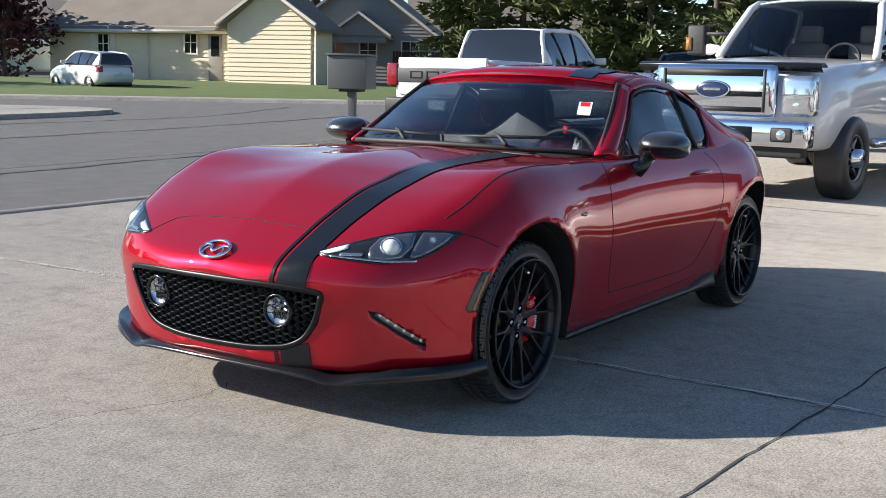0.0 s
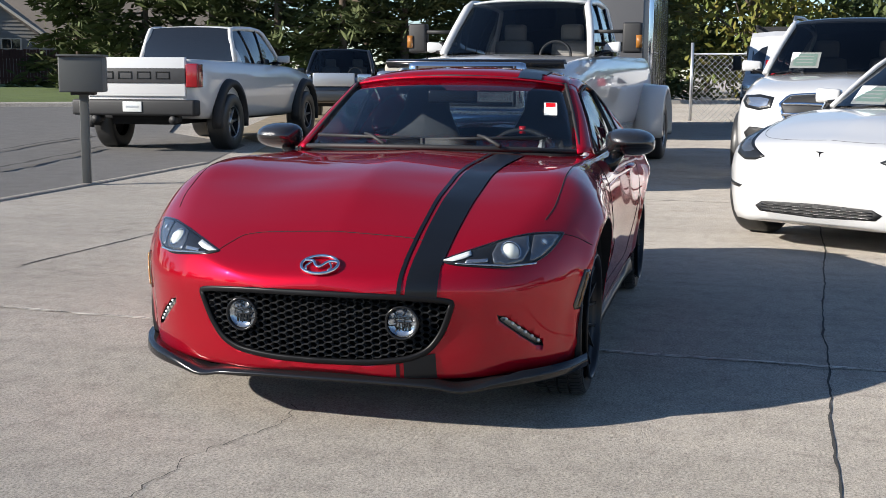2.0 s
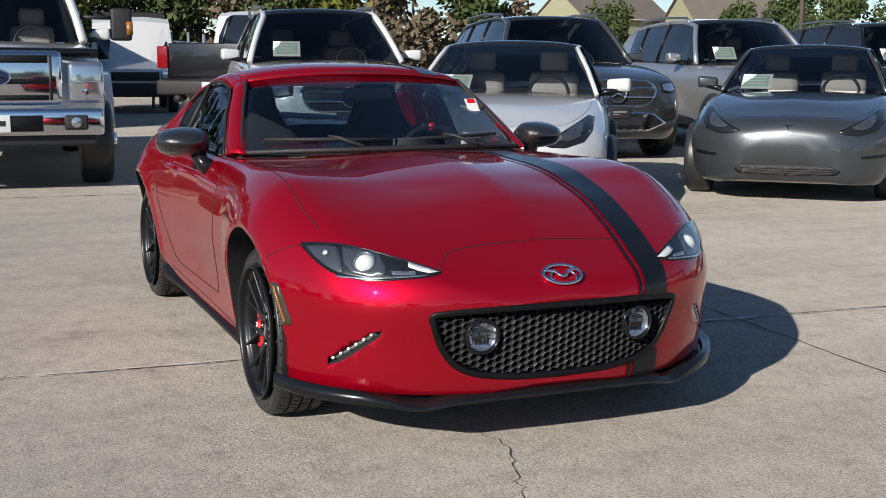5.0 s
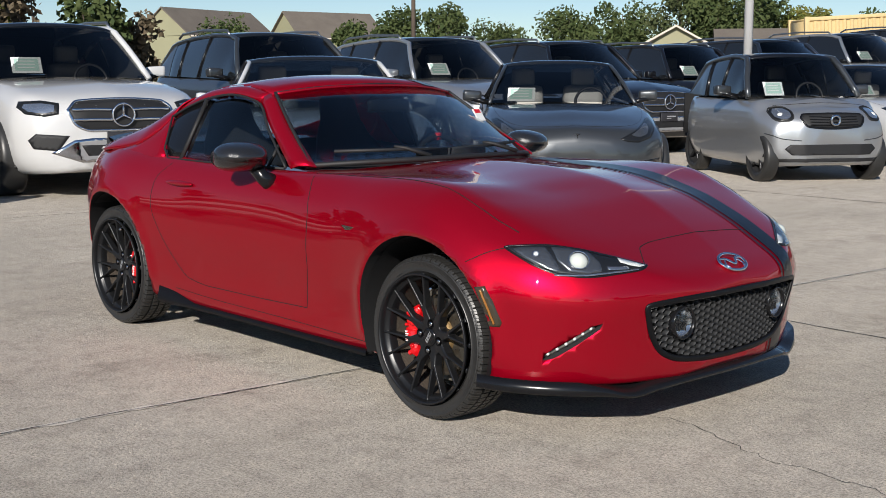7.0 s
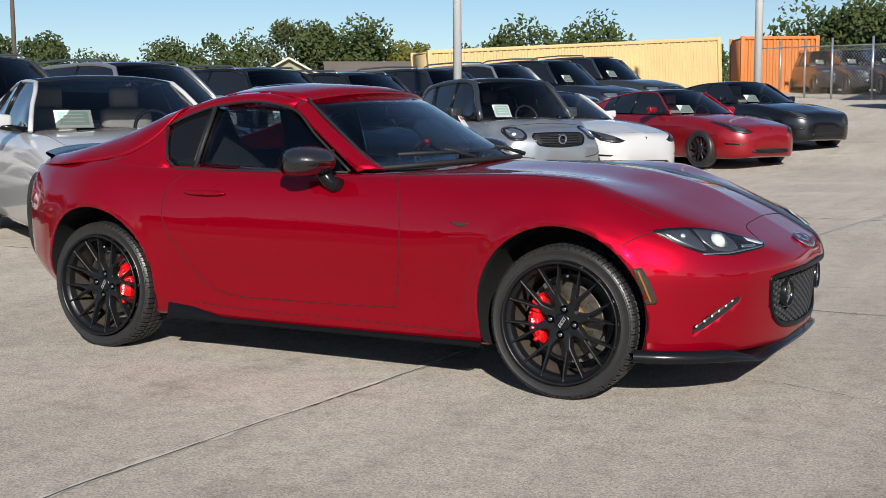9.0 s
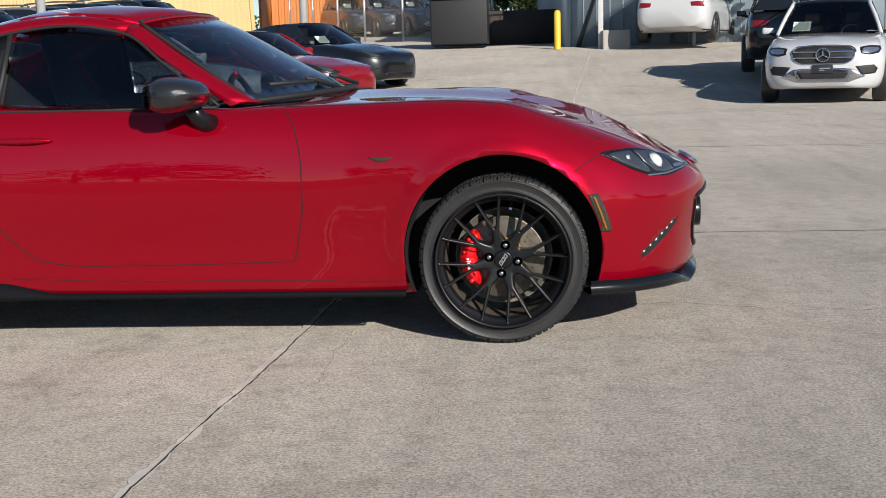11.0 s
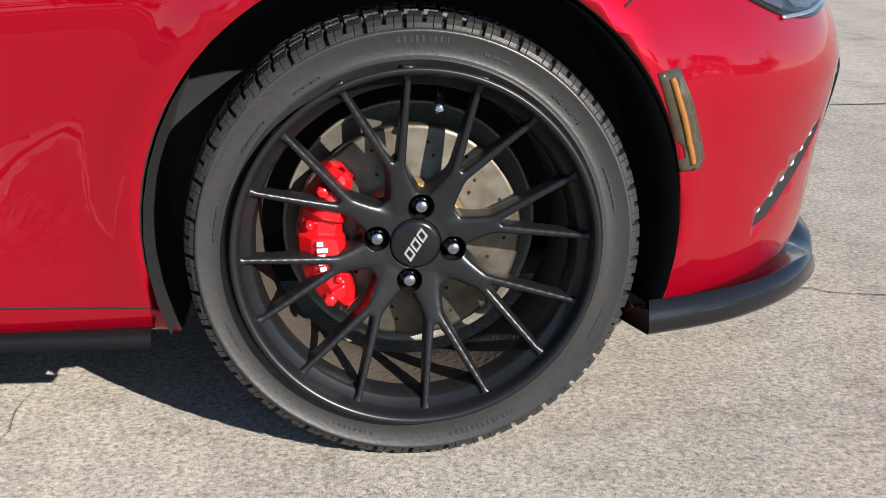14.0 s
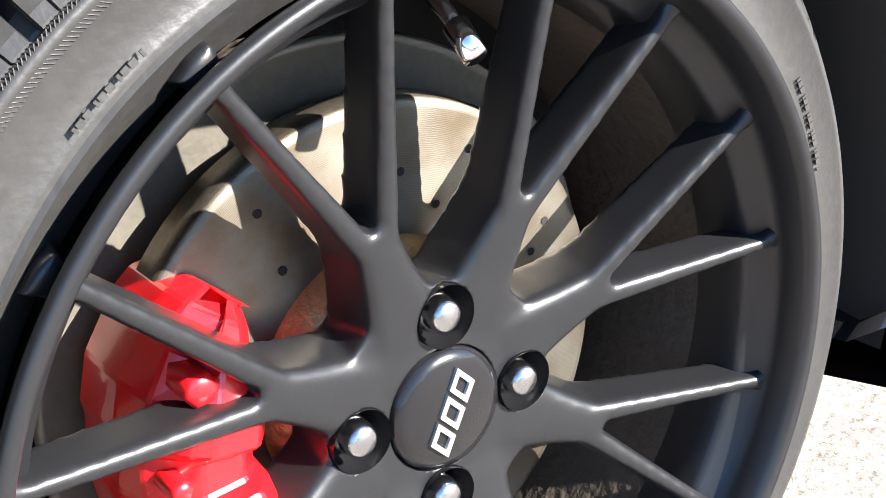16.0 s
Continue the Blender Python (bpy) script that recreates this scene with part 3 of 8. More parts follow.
def brakes(car, x, side, front):
    y = side * (0.735 if front else 0.735)
    z = WHEEL_Z
    at = pose(x, y, z, 0, 0, 0 if side < 0 else 180)
    bm = lathe(bmesh.new(), [(0.074, 0.004), (0.080, 0.004), (0.082, 0.0046), (0.140, 0.004), (0.1445, 0.0048), (0.146, 0.007), (0.146, 0.026), (0.07, 0.026)], 96)
    for k in range(36):
        a = k * 10 + (5 if k % 2 else 0)
        lathe(bm, [(0.0, 0.0036), (0.0025, 0.0036)], 8, center=polar(0.092 + 0.016 * (k % 3), a, 0), mi=1)
    d = part("brake_disc", bm, [STEEL, DARK], car, "bare steel brake disc with drilled face")
    d.matrix_local = at
    bm = lathe(bmesh.new(), [(0.0, -0.014), (0.062, -0.014), (0.068, -0.012), (0.0725, -0.006), (0.0755, 0.0045)], 72)
    part("disc_hat", bm, RUST, d, "golden-brown disc centre")
    bm = lathe(bmesh.new(), [(0.06, 0.048), (0.166, 0.046), (0.170, 0.040), (0.172, 0.046), (0.168, 0.052), (0.06, 0.054)], 64)
    part("dust_shield", bm, SHIELD_STEEL, car, "dusty grey brake shield").matrix_local = at
    bm = lathe(bmesh.new(), [(0.0, -0.030), (0.030, -0.030), (0.033, -0.024), (0.033, -0.012), (0.05, -0.010)], 32)
    part("hub", bm, RUST, car, "rusty wheel hub").matrix_local = at
    bm = bmesh.new()
    ang0 = 180
    rows = []
    keys = [(-47, 0.112, 0.150, -0.020), (-43, 0.106, 0.160, -0.030), (-36, 0.100, 0.166, -0.034), (-35, 0.098, 0.164, -0.042), (-26, 0.092, 0.168, -0.047), (-17, 0.090, 0.168, -0.047), (-15, 0.092, 0.166, -0.036), (-6, 0.092, 0.166, -0.036), (-4, 0.089, 0.168, -0.046),
            (8, 0.087, 0.168, -0.049), (20, 0.089, 0.168, -0.047), (22, 0.092, 0.166, -0.038), (29, 0.094, 0.164, -0.038), (31, 0.096, 0.164, -0.044), (38, 0.100, 0.160, -0.040), (44, 0.106, 0.154, -0.030), (47, 0.112, 0.148, -0.020)]
    for da, ri, ro, yo in keys:
        a, ro = ang0 + da, ro - 0.014
        rows.append([polar(ri, a, 0.0), polar(ri + 0.003, a, yo * 0.70), polar(ri + 0.013, a, yo), polar((ri + ro) / 2 + 0.004, a, yo - 0.002), polar(ro - 0.020, a, yo * 0.94), polar(ro - 0.004, a, yo * 0.60), polar(ro, a, -0.006), polar(ro, a, 0.034), polar(ri, a, 0.034)])
    vr = [[bm.verts.new(p) for p in r] for r in rows]
    for A, B in zip(vr, vr[1:]):
        for i in range(9):
            bm.faces.new((A[i], A[(i + 1) % 9], B[(i + 1) % 9], B[i]))
    bm.faces.new(vr[0])
    bm.faces.new(vr[-1])
    bmesh.ops.recalc_face_normals(bm, faces=bm.faces)
    bmesh.ops.bevel(bm, geom=bm.edges[:], offset=0.0014, segments=1, affect="EDGES")
    flip = side > 0
    m = pose(x, y, z, 0, 0, 0) @ (Matrix.Diagonal((1, -1, 1, 1)) if flip else Matrix())
    if not front:
        m = m @ Matrix.Diagonal((-1, 1, 1, 1))
    bmesh.ops.transform(bm, matrix=m, verts=bm.verts)
    bmesh.ops.recalc_face_normals(bm, faces=bm.faces)
    cal = part("brake_caliper", bm, CALIPER_RED, car, "bright red brake caliper with a white mark", smooth=False)
    bm = bmesh.new()
    for k, h in enumerate((1.35, 0.8, 0.8, 1.0, 1.35, 0.8)):
        a = ang0 + 18 - k * 3.9
        vs = box(bm, (-0.006, -0.0530, -0.0026), (-0.006 + 0.0105 * h, -0.046, 0.0026), 0.0008)
        bmesh.ops.transform(bm, matrix=Matrix.Translation(polar(0.121, a, 0)) @ pose(0, 0, 0, 0, -(a - 180), 0), verts=list(vs))
    bmesh.ops.transform(bm, matrix=m, verts=bm.verts)
    bmesh.ops.recalc_face_normals(bm, faces=bm.faces)
    part("caliper_mark", bm, WHITE_MARK, cal, smooth=False)
    bm = lathe(bmesh.new(), [(0, -0.052), (0.003, -0.052), (0.0035, -0.044), (0.005, -0.043), (0.005, -0.03)], 10, center=polar(0.105, ang0 - 30, 0))
    bmesh.ops.transform(bm, matrix=m, verts=bm.verts)
    part("bleed_screw", bm, NUT_STEEL, cal)
    for da, r, rad, h in ((-31, 0.137, 0.009, -0.046), (34, 0.134, 0.009, -0.046), (-10.5, 0.138, 0.006, -0.041), (25.5, 0.110, 0.006, -0.043)):
        bm = lathe(bmesh.new(), [(0, h - 0.003), (rad * 0.7, h - 0.003), (rad, h), (rad, h + 0.02)], 6, center=polar(r, ang0 + da, 0))
        bmesh.ops.transform(bm, matrix=m, verts=bm.verts)
        part("caliper_bolt", bm, CALIPER_RED, cal)


SPIDER = spider_mesh()
TYRE = tyre_mesh()

# ---- the red coupe ----
RED_KEYS = {
    "zc": [(-1.985, 0.62), (-1.97, 0.74), (-1.93, 0.83), (-1.85, 0.875), (-1.6, 0.905), (-1.2, 0.92), (-0.9, 0.90), (0.2, 0.84), (0.45, 0.86), (0.6, 0.868), (0.95, 0.860), (1.2, 0.838), (1.44, 0.785), (1.65, 0.690), (1.8, 0.605), (1.88, 0.56), (1.915, 0.53), (1.932, 0.48)],
    "ys": [(-1.985, 0.28), (-1.93, 0.40), (-1.8, 0.51), (-1.5, 0.62), (-1.155, 0.69), (-0.8, 0.70), (-0.3, 0.715), (0.2, 0.71), (0.6, 0.695), (1.1, 0.675), (1.4, 0.645), (1.6, 0.60), (1.75, 0.50), (1.86, 0.365), (1.915, 0.22), (1.932, 0.13)],
    "zs": [(-1.985, 0.62), (-1.93, 0.78), (-1.8, 0.84), (-1.5, 0.872), (-1.155, 0.885), (-0.8, 0.865), (-0.3, 0.838), (0.2, 0.832), (0.6, 0.838), (0.95, 0.846), (1.15, 0.835), (1.35, 0.775), (1.55, 0.695), (1.7, 0.632), (1.82, 0.575), (1.9, 0.52), (1.932, 0.47)],
    "yw": [(-1.985, 0.32), (-1.95, 0.43), (-1.85, 0.56), (-1.7, 0.675), (-1.5, 0.782), (-1.155, 0.867), (-0.8, 0.845), (-0.4, 0.825), (0.1, 0.815), (0.6, 0.825), (0.95, 0.855), (1.2, 0.868), (1.4, 0.843), (1.55, 0.782), (1.68, 0.694), (1.79, 0.580), (1.87, 0.43), (1.915, 0.28), (1.932, 0.18)],
    "zw": [(-1.985, 0.50), (-1.8, 0.60), (-1.155, 0.62), (-0.4, 0.56), (0.4, 0.55), (0.95, 0.60), (1.2, 0.60), (1.5, 0.50), (1.75, 0.44), (1.932, 0.40)],
    "yb": [(-1.985, 0.26), (-1.93, 0.36), (-1.8, 0.49), (-1.5, 0.665), (-1.155, 0.785), (-0.7, 0.785), (0.8, 0.785), (1.2, 0.81), (1.45, 0.80), (1.6, 0.735), (1.72, 0.635), (1.82, 0.505), (1.89, 0.34), (1.922, 0.20), (1.932, 0.11)],
    "zb": [(-1.985, 0.35), (-1.8, 0.25), (-1.4, 0.195), (-0.8, 0.175), (0.9, 0.175), (1.5, 0.185), (1.8, 0.19), (1.9, 0.195), (1.932, 0.22)],
    "dome": [(-1.985, 0.0), (-1.2, 0.0), (0.3, 0.0), (0.6, -0.006), (0.95, -0.017), (1.25, -0.020), (1.5, -0.008), (1.7, 0.0), (1.932, 0.0)],
    "swell": [(-1.985, 0.0), (-1.155, 0.012), (-0.4, 0.016), (0.5, 0.016), (1.1, 0.02), (1.5, 0.012), (1.932, 0.0)],
    "tuck": [(-1.985, 0.0), (-1.155, 0.01), (-0.5, 0.022), (0.6, 0.022), (1.1, 0.012), (1.932, 0.0)],
}


def sided(pts, s):
    return [(x, s * y, z) for x, y, z in pts]


def car_side(car, s):
    """Pillar, rail, buttress and side windows of the red coupe on one side."""
    def skin(bm, c0, c1, n, m, bulge=(0, 0, 0)):
        return patch(bm, sided(c0, s), sided(c1, s), n, m, (bulge[0], s * bulge[1], bulge[2]), mirror=False)
    bm = skin(bmesh.new(), [(0.30, 0.640, 0.850), (0.02, 0.575, 1.02), (-0.165, 0.512, 1.148)], [(0.205, 0.705, 0.842), (-0.02, 0.640, 0.99), (-0.205, 0.575, 1.108)], 14, 4, (0, 0.010, 0.010))
    skin(bm, [(-0.165, 0.512, 1.146), (-0.42, 0.505, 1.181), (-0.62, 0.51, 1.168), (-0.80, 0.52, 1.125), (-0.95, 0.53, 1.075)], [(-0.205, 0.575, 1.108), (-0.42, 0.575, 1.138), (-0.62, 0.580, 1.120), (-0.78, 0.60, 1.075), (-0.90, 0.62, 1.025)], 16, 4, (0, 0.012, 0.008))
    skin(bm, [(-0.80, 0.52, 1.126), (-0.95, 0.535, 1.083), (-1.15, 0.530, 1.012), (-1.40, 0.50, 0.943), (-1.70, 0.44, 0.888)], [(-0.862, 0.622, 1.040), (-0.93, 0.672, 0.965), (-1.08, 0.725, 0.892), (-1.35, 0.725, 0.862), (-1.70, 0.60, 0.842)], 24, 9, (0, 0.016, 0.016))
    skin(bm, [(-0.862, 0.622, 1.040), (-0.93, 0.672, 0.965), (-1.08, 0.725, 0.892), (-1.20, 0.738, 0.866)], [(-0.858, 0.630, 1.030), (-0.815, 0.700, 0.915), (-0.775, 0.738, 0.850), (-0.80, 0.752, 0.835)], 16, 6, (0, 0.006, 0))
    part("roof_frame", solidified(bm, 0.006), RED, car, "red pillar and rear buttress")
    bm = skin(bmesh.new(), [(0.135, 0.688, 0.845), (-0.04, 0.636, 0.985), (-0.215, 0.578, 1.104), (-0.42, 0.578, 1.132), (-0.60, 0.583, 1.116)], [(0.10, 0.705, 0.838), (-0.12, 0.714, 0.838), (-0.30, 0.718, 0.838), (-0.48, 0.722, 0.838), (-0.62, 0.722, 0.838)], 18, 8, (0, 0.006, 0))
    part("door_glass", solidified(bm, 0.004), SIDE_GLASS, car, "tinted side window").visible_shadow = False
    bm = skin(bmesh.new(), [(-0.625, 0.585, 1.112), (-0.76, 0.605, 1.078), (-0.862, 0.625, 1.030)], [(-0.645, 0.722, 0.838), (-0.72, 0.732, 0.842), (-0.795, 0.715, 0.885)], 8, 6, (0, 0.006, 0))
    part("quarter_panel", solidified(bm, 0.004), GLOSS_BLACK, car, "gloss black rear quarter window")
    bm = bmesh.new()
    tube(bm, sided(curve_through([(0.165, 0.700, 0.842), (-0.04, 0.642, 0.99), (-0.21, 0.584, 1.108), (-0.42, 0.582, 1.138), (-0.62, 0.588, 1.118), (-0.76, 0.61, 1.078), (-0.868, 0.635, 1.030)], 30), s), 0.006, 6)
    tube(bm, sided([(0.16, 0.705, 0.838), (-0.3, 0.722, 0.837), (-0.74, 0.738, 0.840), (-0.805, 0.718, 0.885), (-0.868, 0.635, 1.030)], s), 0.006, 6)
    tube(bm, sided([(-0.622, 0.590, 1.112), (-0.640, 0.728, 0.838)], s), 0.011, 6)
    tube(bm, sided([(0.06, 0.66, 0.93), (0.05, 0.71, 0.84)], s), 0.007, 6)
    part("window_trim", bm, MATT_BLACK, car, "black window trim")


def red_coupe():
    car = thing("sports_coupe", pose(0, 0, 0), "red two-door sports coupe with an off-centre black stripe", "car")
    body = part("body", shell(RED_KEYS, 190, 76, 0.045), [RED, DARK], car, "glossy metallic red body shell")
    cutters = [cylinder_y(x, 0.325, 0.340, s * 0.52, s * 1.1, 64) for x in (1.155, -1.155) for s in (1, -1)]
    cutters.append(boxes(((-0.95, -0.60, 0.30), (0.42, 0.60, 1.4))))
    cut(body, cutters)
    for p in body.data.polygons:
        p.use_smooth = p.area < 0.02
    bvh = tree_of(body)
    # greenhouse
    bm = cross_rows(bmesh.new(), [(0.245, 0.66, 0.850, 0.52, 0.872), (0.13, 0.625, 0.935, 0.36, 0.955), (0.02, 0.585, 1.02, 0.21, 1.04), (-0.10, 0.545, 1.10, 0.06, 1.125), (-0.17, 0.520, 1.14, -0.06, 1.178)], 21)
    ob = part("windscreen", solidified(bm, 0.004), SHIELD, car, "tinted windscreen")
    ob.visible_shadow = False
    bm = cross_rows(bmesh.new(), [(-0.165, 0.535, 1.142, -0.05, 1.182), (-0.26, 0.52, 1.168, -0.18, 1.212), (-0.42, 0.512, 1.180, -0.38, 1.228), (-0.60, 0.515, 1.170, -0.60, 1.218), (-0.78, 0.525, 1.130, -0.80, 1.175), (-0.92, 0.535, 1.085, -0.95, 1.115)], 25)
    part("roof", solidified(bm, 0.012), RED, car, "red roof panel")
    for s in (1, -1):
        car_side(car, s)
    bm = bmesh.new()
    tube(bm, [(x, y, z) for x, y, z in curve_through([(0.25, -0.655, 0.852), (0.42, -0.45, 0.867), (0.51, -0.2, 0.874), (0.53, 0, 0.876), (0.51, 0.2, 0.874), (0.42, 0.45, 0.867), (0.25, 0.655, 0.852)], 40)], 0.012, 8)
    tube(bm, [(x, y, z + 0.003) for x, y, z in curve_through([(-0.17, -0.52, 1.142), (-0.10, -0.3, 1.168), (-0.06, 0, 1.180), (-0.10, 0.3, 1.168), (-0.17, 0.52, 1.142)], 30)], 0.007, 6)
    for s in (1, -1):
        tube(bm, [(x, s * y, z) for x, y, z in curve_through([(0.27, 0.648, 0.853), (0.02, 0.578, 1.022), (-0.165, 0.518, 1.146)], 16)], 0.008, 6)
    part("windscreen_surround", bm, MATT_BLACK, car)
    bm = bmesh.new()
    box(bm, (-1.02, -0.50, 0.86), (-0.96, 0.50, 0.90), 0.01)
    part("rear_shelf", bm, MATT_BLACK, car)
    bm = cross_rows(bmesh.new(), [(-0.93, 0.50, 1.06, -0.93, 1.10), (-1.0, 0.50, 0.88, -1.0, 0.88)], 9)
    ob = part("rear_window", solidified(bm, 0.004), SHIELD, car, "clear rear window")
    ob.visible_shadow = False
    # wipers
    for y0, y1 in ((0.50, -0.04), (-0.02, -0.56)):
        bm = tube(bmesh.new(), [(0.50, (y0 + y1) / 2 + 0.10, 0.885), (0.43, (y0 + y1) / 2 + 0.02, 0.918), (0.40, (y0 + y1) / 2 - 0.02, 0.925)], [0.010, 0.008, 0.006], 8)
        tube(bm, [(0.315, y0, 0.915) if y0 > 0.3 else (0.44, y0, 0.905), (0.42, (y0 + y1) / 2, 0.912), (0.44, y1, 0.905) if y1 > -0.3 else (0.315, y1, 0.910)], 0.0075, 6)
        part("wiper", bm, MATT_BLACK, car)
    # stripe
    bm = decal(bvh, [(0.56, 0.33), (0.56, 0.45), (1.0, 0.445), (1.4, 0.43), (1.62, 0.415), (1.75, 0.405), (1.83, 0.398), (1.83, 0.30), (1.75, 0.305), (1.62, 0.31), (1.4, 0.32), (1.0, 0.327)], "top", 0.0038, size=0.02, thick=0.0)
    decal(bvh, [(0.56, 0.300), (0.56, 0.316), (1.0, 0.312), (1.4, 0.305), (1.62, 0.296), (1.83, 0.283), (1.83, 0.270), (1.62, 0.283), (1.4, 0.291), (1.0, 0.297)], "top", 0.0038, size=0.02, thick=0.0, bm=bm)
    decal(bvh, [(0.272, 0.595), (0.285, 0.595), (0.280, 0.478), (0.266, 0.478)], "front", 0.0038, size=0.02, thick=0.0, bm=bm)
    decal(bvh, [(0.302, 0.595), (0.398, 0.595), (0.392, 0.472), (0.292, 0.476)], "front", 0.0038, size=0.02, thick=0.0, bm=bm)
    decal(bvh, [(0.28, 0.262), (0.382, 0.285), (0.385, 0.20), (0.28, 0.20)], "front", 0.0038, size=0.02, thick=0.0, bm=bm)
    decal(bvh, [(0.255, 0.245), (0.267, 0.248), (0.267, 0.20), (0.255, 0.20)], "front", 0.0038, size=0.02, thick=0.0, bm=bm)
    part("stripe", bm, BLACK_STRIPE, body, "black racing stripe with a pin line")
    bm = cross_rows(bmesh.new(), [(-0.165, 0.535, 1.1465, -0.05, 1.1865), (-0.26, 0.52, 1.1725, -0.18, 1.2165), (-0.42, 0.512, 1.1845, -0.38, 1.2325), (-0.60, 0.515, 1.1745, -0.60, 1.2225), (-0.78, 0.525, 1.1345, -0.80, 1.1795), (-0.90, 0.535, 1.0945, -0.93, 1.1245)], 51)
    bmesh.ops.delete(bm, geom=[v for v in bm.verts if not 0.285 < v.co.y < 0.42], context="VERTS")
    part("roof_stripe", bm, BLACK_STRIPE, body, "black stripe on the roof")
    # grille, set back in the nose
    half = [(0.0, 0.480), (0.2, 0.478), (0.36, 0.470), (0.438, 0.455), (0.424, 0.405), (0.398, 0.345), (0.352, 0.290), (0.28, 0.262), (0.13, 0.248)]
    outline = half[:-1] + [half[-1], (0.0, 0.246)] + [(-y, z) for y, z in reversed(half[1:])]
    cut(body, [prism_x(outline, [1.70] * len(outline))])
    grille = part("grille", boxes(((1.702, -0.44, 0.24), (1.708, 0.44, 0.485))), DARK, car, "black honeycomb grille")
    part("grille_frame", frame_band(bvh, outline, "front", w=0.020, h=0.008, n=120, off=-0.002), GRILLE_BLACK, grille, "gloss black grille surround")
    bm = bmesh.new()
    for k in range(len(outline)):
        (y0, z0), (y1, z1) = outline[k], outline[(k + 1) % len(outline)]
        p, _ = cast(bvh, "front", y0 * 0.985, z0 + (0.004 if z0 < 0.36 else -0.004))
        q, _ = cast(bvh, "front", y1 * 0.985, z1 + (0.004 if z1 < 0.36 else -0.004))
        cz = 0.366
        A = [bm.verts.new((c.x - 0.004, c.y, c.z)) for c in (p, q)]
        B = [bm.verts.new((c.x - 0.045, c.y * (0.95 if abs(c.y) < 0.30 else 0.90), cz + (c.z - cz) * 0.93)) for c in (q, p)]
        bm.faces.new(A + B)
    bmesh.ops.remove_doubles(bm, verts=bm.verts, dist=0.002)
    part("grille_throat", bm, GLOSS_BLACK, grille, "gloss black inner surround")

    def inside(y, z, k=0.955):
        y, z = y / k, 0.366 + (z - 0.366) / k
        n, c = len(outline), False
        for i in range(n):
            (a, b), (p, q) = outline[i], outline[i - 1]
            if (b > z) != (q > z) and y < (p - a) * (z - b) / (q - b) + a:
                c = not c
        return c
    bm = bmesh.new()
    hy, hz = 0.0540, 0.0113
    for j in range(-1, 24):
        for i in range(-9, 10):
            cy, cz = (i + 0.5 * (j % 2)) * hy, 0.240 + j * hz
            if not inside(cy, cz):
                continue
            ring = [(cy + 0.0180 * u, cz + hz * v) for u, v in ((1, 0.0), (0.5, 1), (-0.5, 1), (-1, 0.0), (-0.5, -1), (0.5, -1))]
            rows = []
            for scale, dx in ((1.0, 0.0), (0.94, 0.001), (0.80, -0.004), (0.76, -0.018)):
                row = []
                for a, b in ring:
                    a, b = cy + (a - cy) * scale, cz + (b - cz) * scale
                    row.append(bm.verts.new((1.902 - 0.30 * a * a - 0.10 * max(0.0, 0.44 - b) + dx, a, b)))
                rows.append(row + row[:1])
            grid_faces(bm, rows)
    part("honeycomb", bm, LATTICE, grille, "gloss black honeycomb lattice", smooth=False)
    for s in (1, -1):
        lamp = new("fog_lamp")
        lamp.parent = car
        lamp.matrix_local = Matrix.Translation((1.860, s * 0.278, 0.388)) @ pose(0, 0, 0, 0, 0, 90 + s * 3)
        lamp["label"] = "round white fog lamp in the grille"
        part("bezel", lathe(bmesh.new(), [(0.060, 0.05), (0.0585, 0.0), (0.0575, -0.026), (0.054, -0.030), (0.0495, -0.027), (0.0475, -0.016)], 40), GLOSS_BLACK, lamp, "deep gloss black lamp ring")
        bm = lathe(bmesh.new(), [(0.0, -0.006), (0.030, -0.008), (0.044, -0.013), (0.048, -0.018)], 36)
        part("reflector", bm, LAMP_CLEAR, lamp)
        bm = bmesh.new()
        box(bm, (-0.026, -0.016, 0.010), (0.026, -0.008, 0.020), 0.002)
        box(bm, (-0.028, -0.017, -0.002), (0.028, -0.008, 0.002), 0)
        part("lamp_bar", bm, LAMP_DARK, lamp, smooth=False)
        for k in range(5):
            part("lamp_fin", boxes(((-0.023 + 0.0105 * k, -0.015, -0.028), (-0.019 + 0.0105 * k, -0.008, -0.004))), LAMP_DARK, lamp, smooth=False)
        ob = part("lens", lathe(bmesh.new(), [(0.0, -0.029), (0.025, -0.027), (0.048, -0.018)], 36), LAMP_GLASS, lamp)
        ob.visible_shadow = False
    # headlights and daytime lamps
    for s in (1, -1):
        out = [(0.388, 0.586), (0.44, 0.604), (0.50, 0.623), (0.585, 0.647), (0.66, 0.658), (0.715, 0.656), (0.748, 0.650), (0.735, 0.625), (0.708, 0.592), (0.668, 0.570), (0.60, 0.561), (0.50, 0.570), (0.42, 0.578)]

        def spot(pts, off, thick=0.002):
            return decal(bvh, [(s * a, b) for a, b in pts], "front", off, size=0.016, thick=thick)
        head = part("headlight", spot(out, 0.001, 0.003), LAMP_DARK, car, "slim headlight with a round projector")
        part("headlight_rim", frame_band(bvh, [(s * a, b) for a, b in out], "front", w=0.006, h=0.003, n=110), GLOSS_BLACK, head)
        part("inner_optic", spot([(0.398, 0.5855), (0.44, 0.600), (0.478, 0.612), (0.484, 0.600), (0.46, 0.590), (0.43, 0.583)], 0.005), LAMP_WHITE, head, "white inner lamp tip")
        part("optic_bar", spot([(0.47, 0.588), (0.535, 0.590), (0.535, 0.580), (0.47, 0.580)], 0.004), LAMP_CLEAR, head)
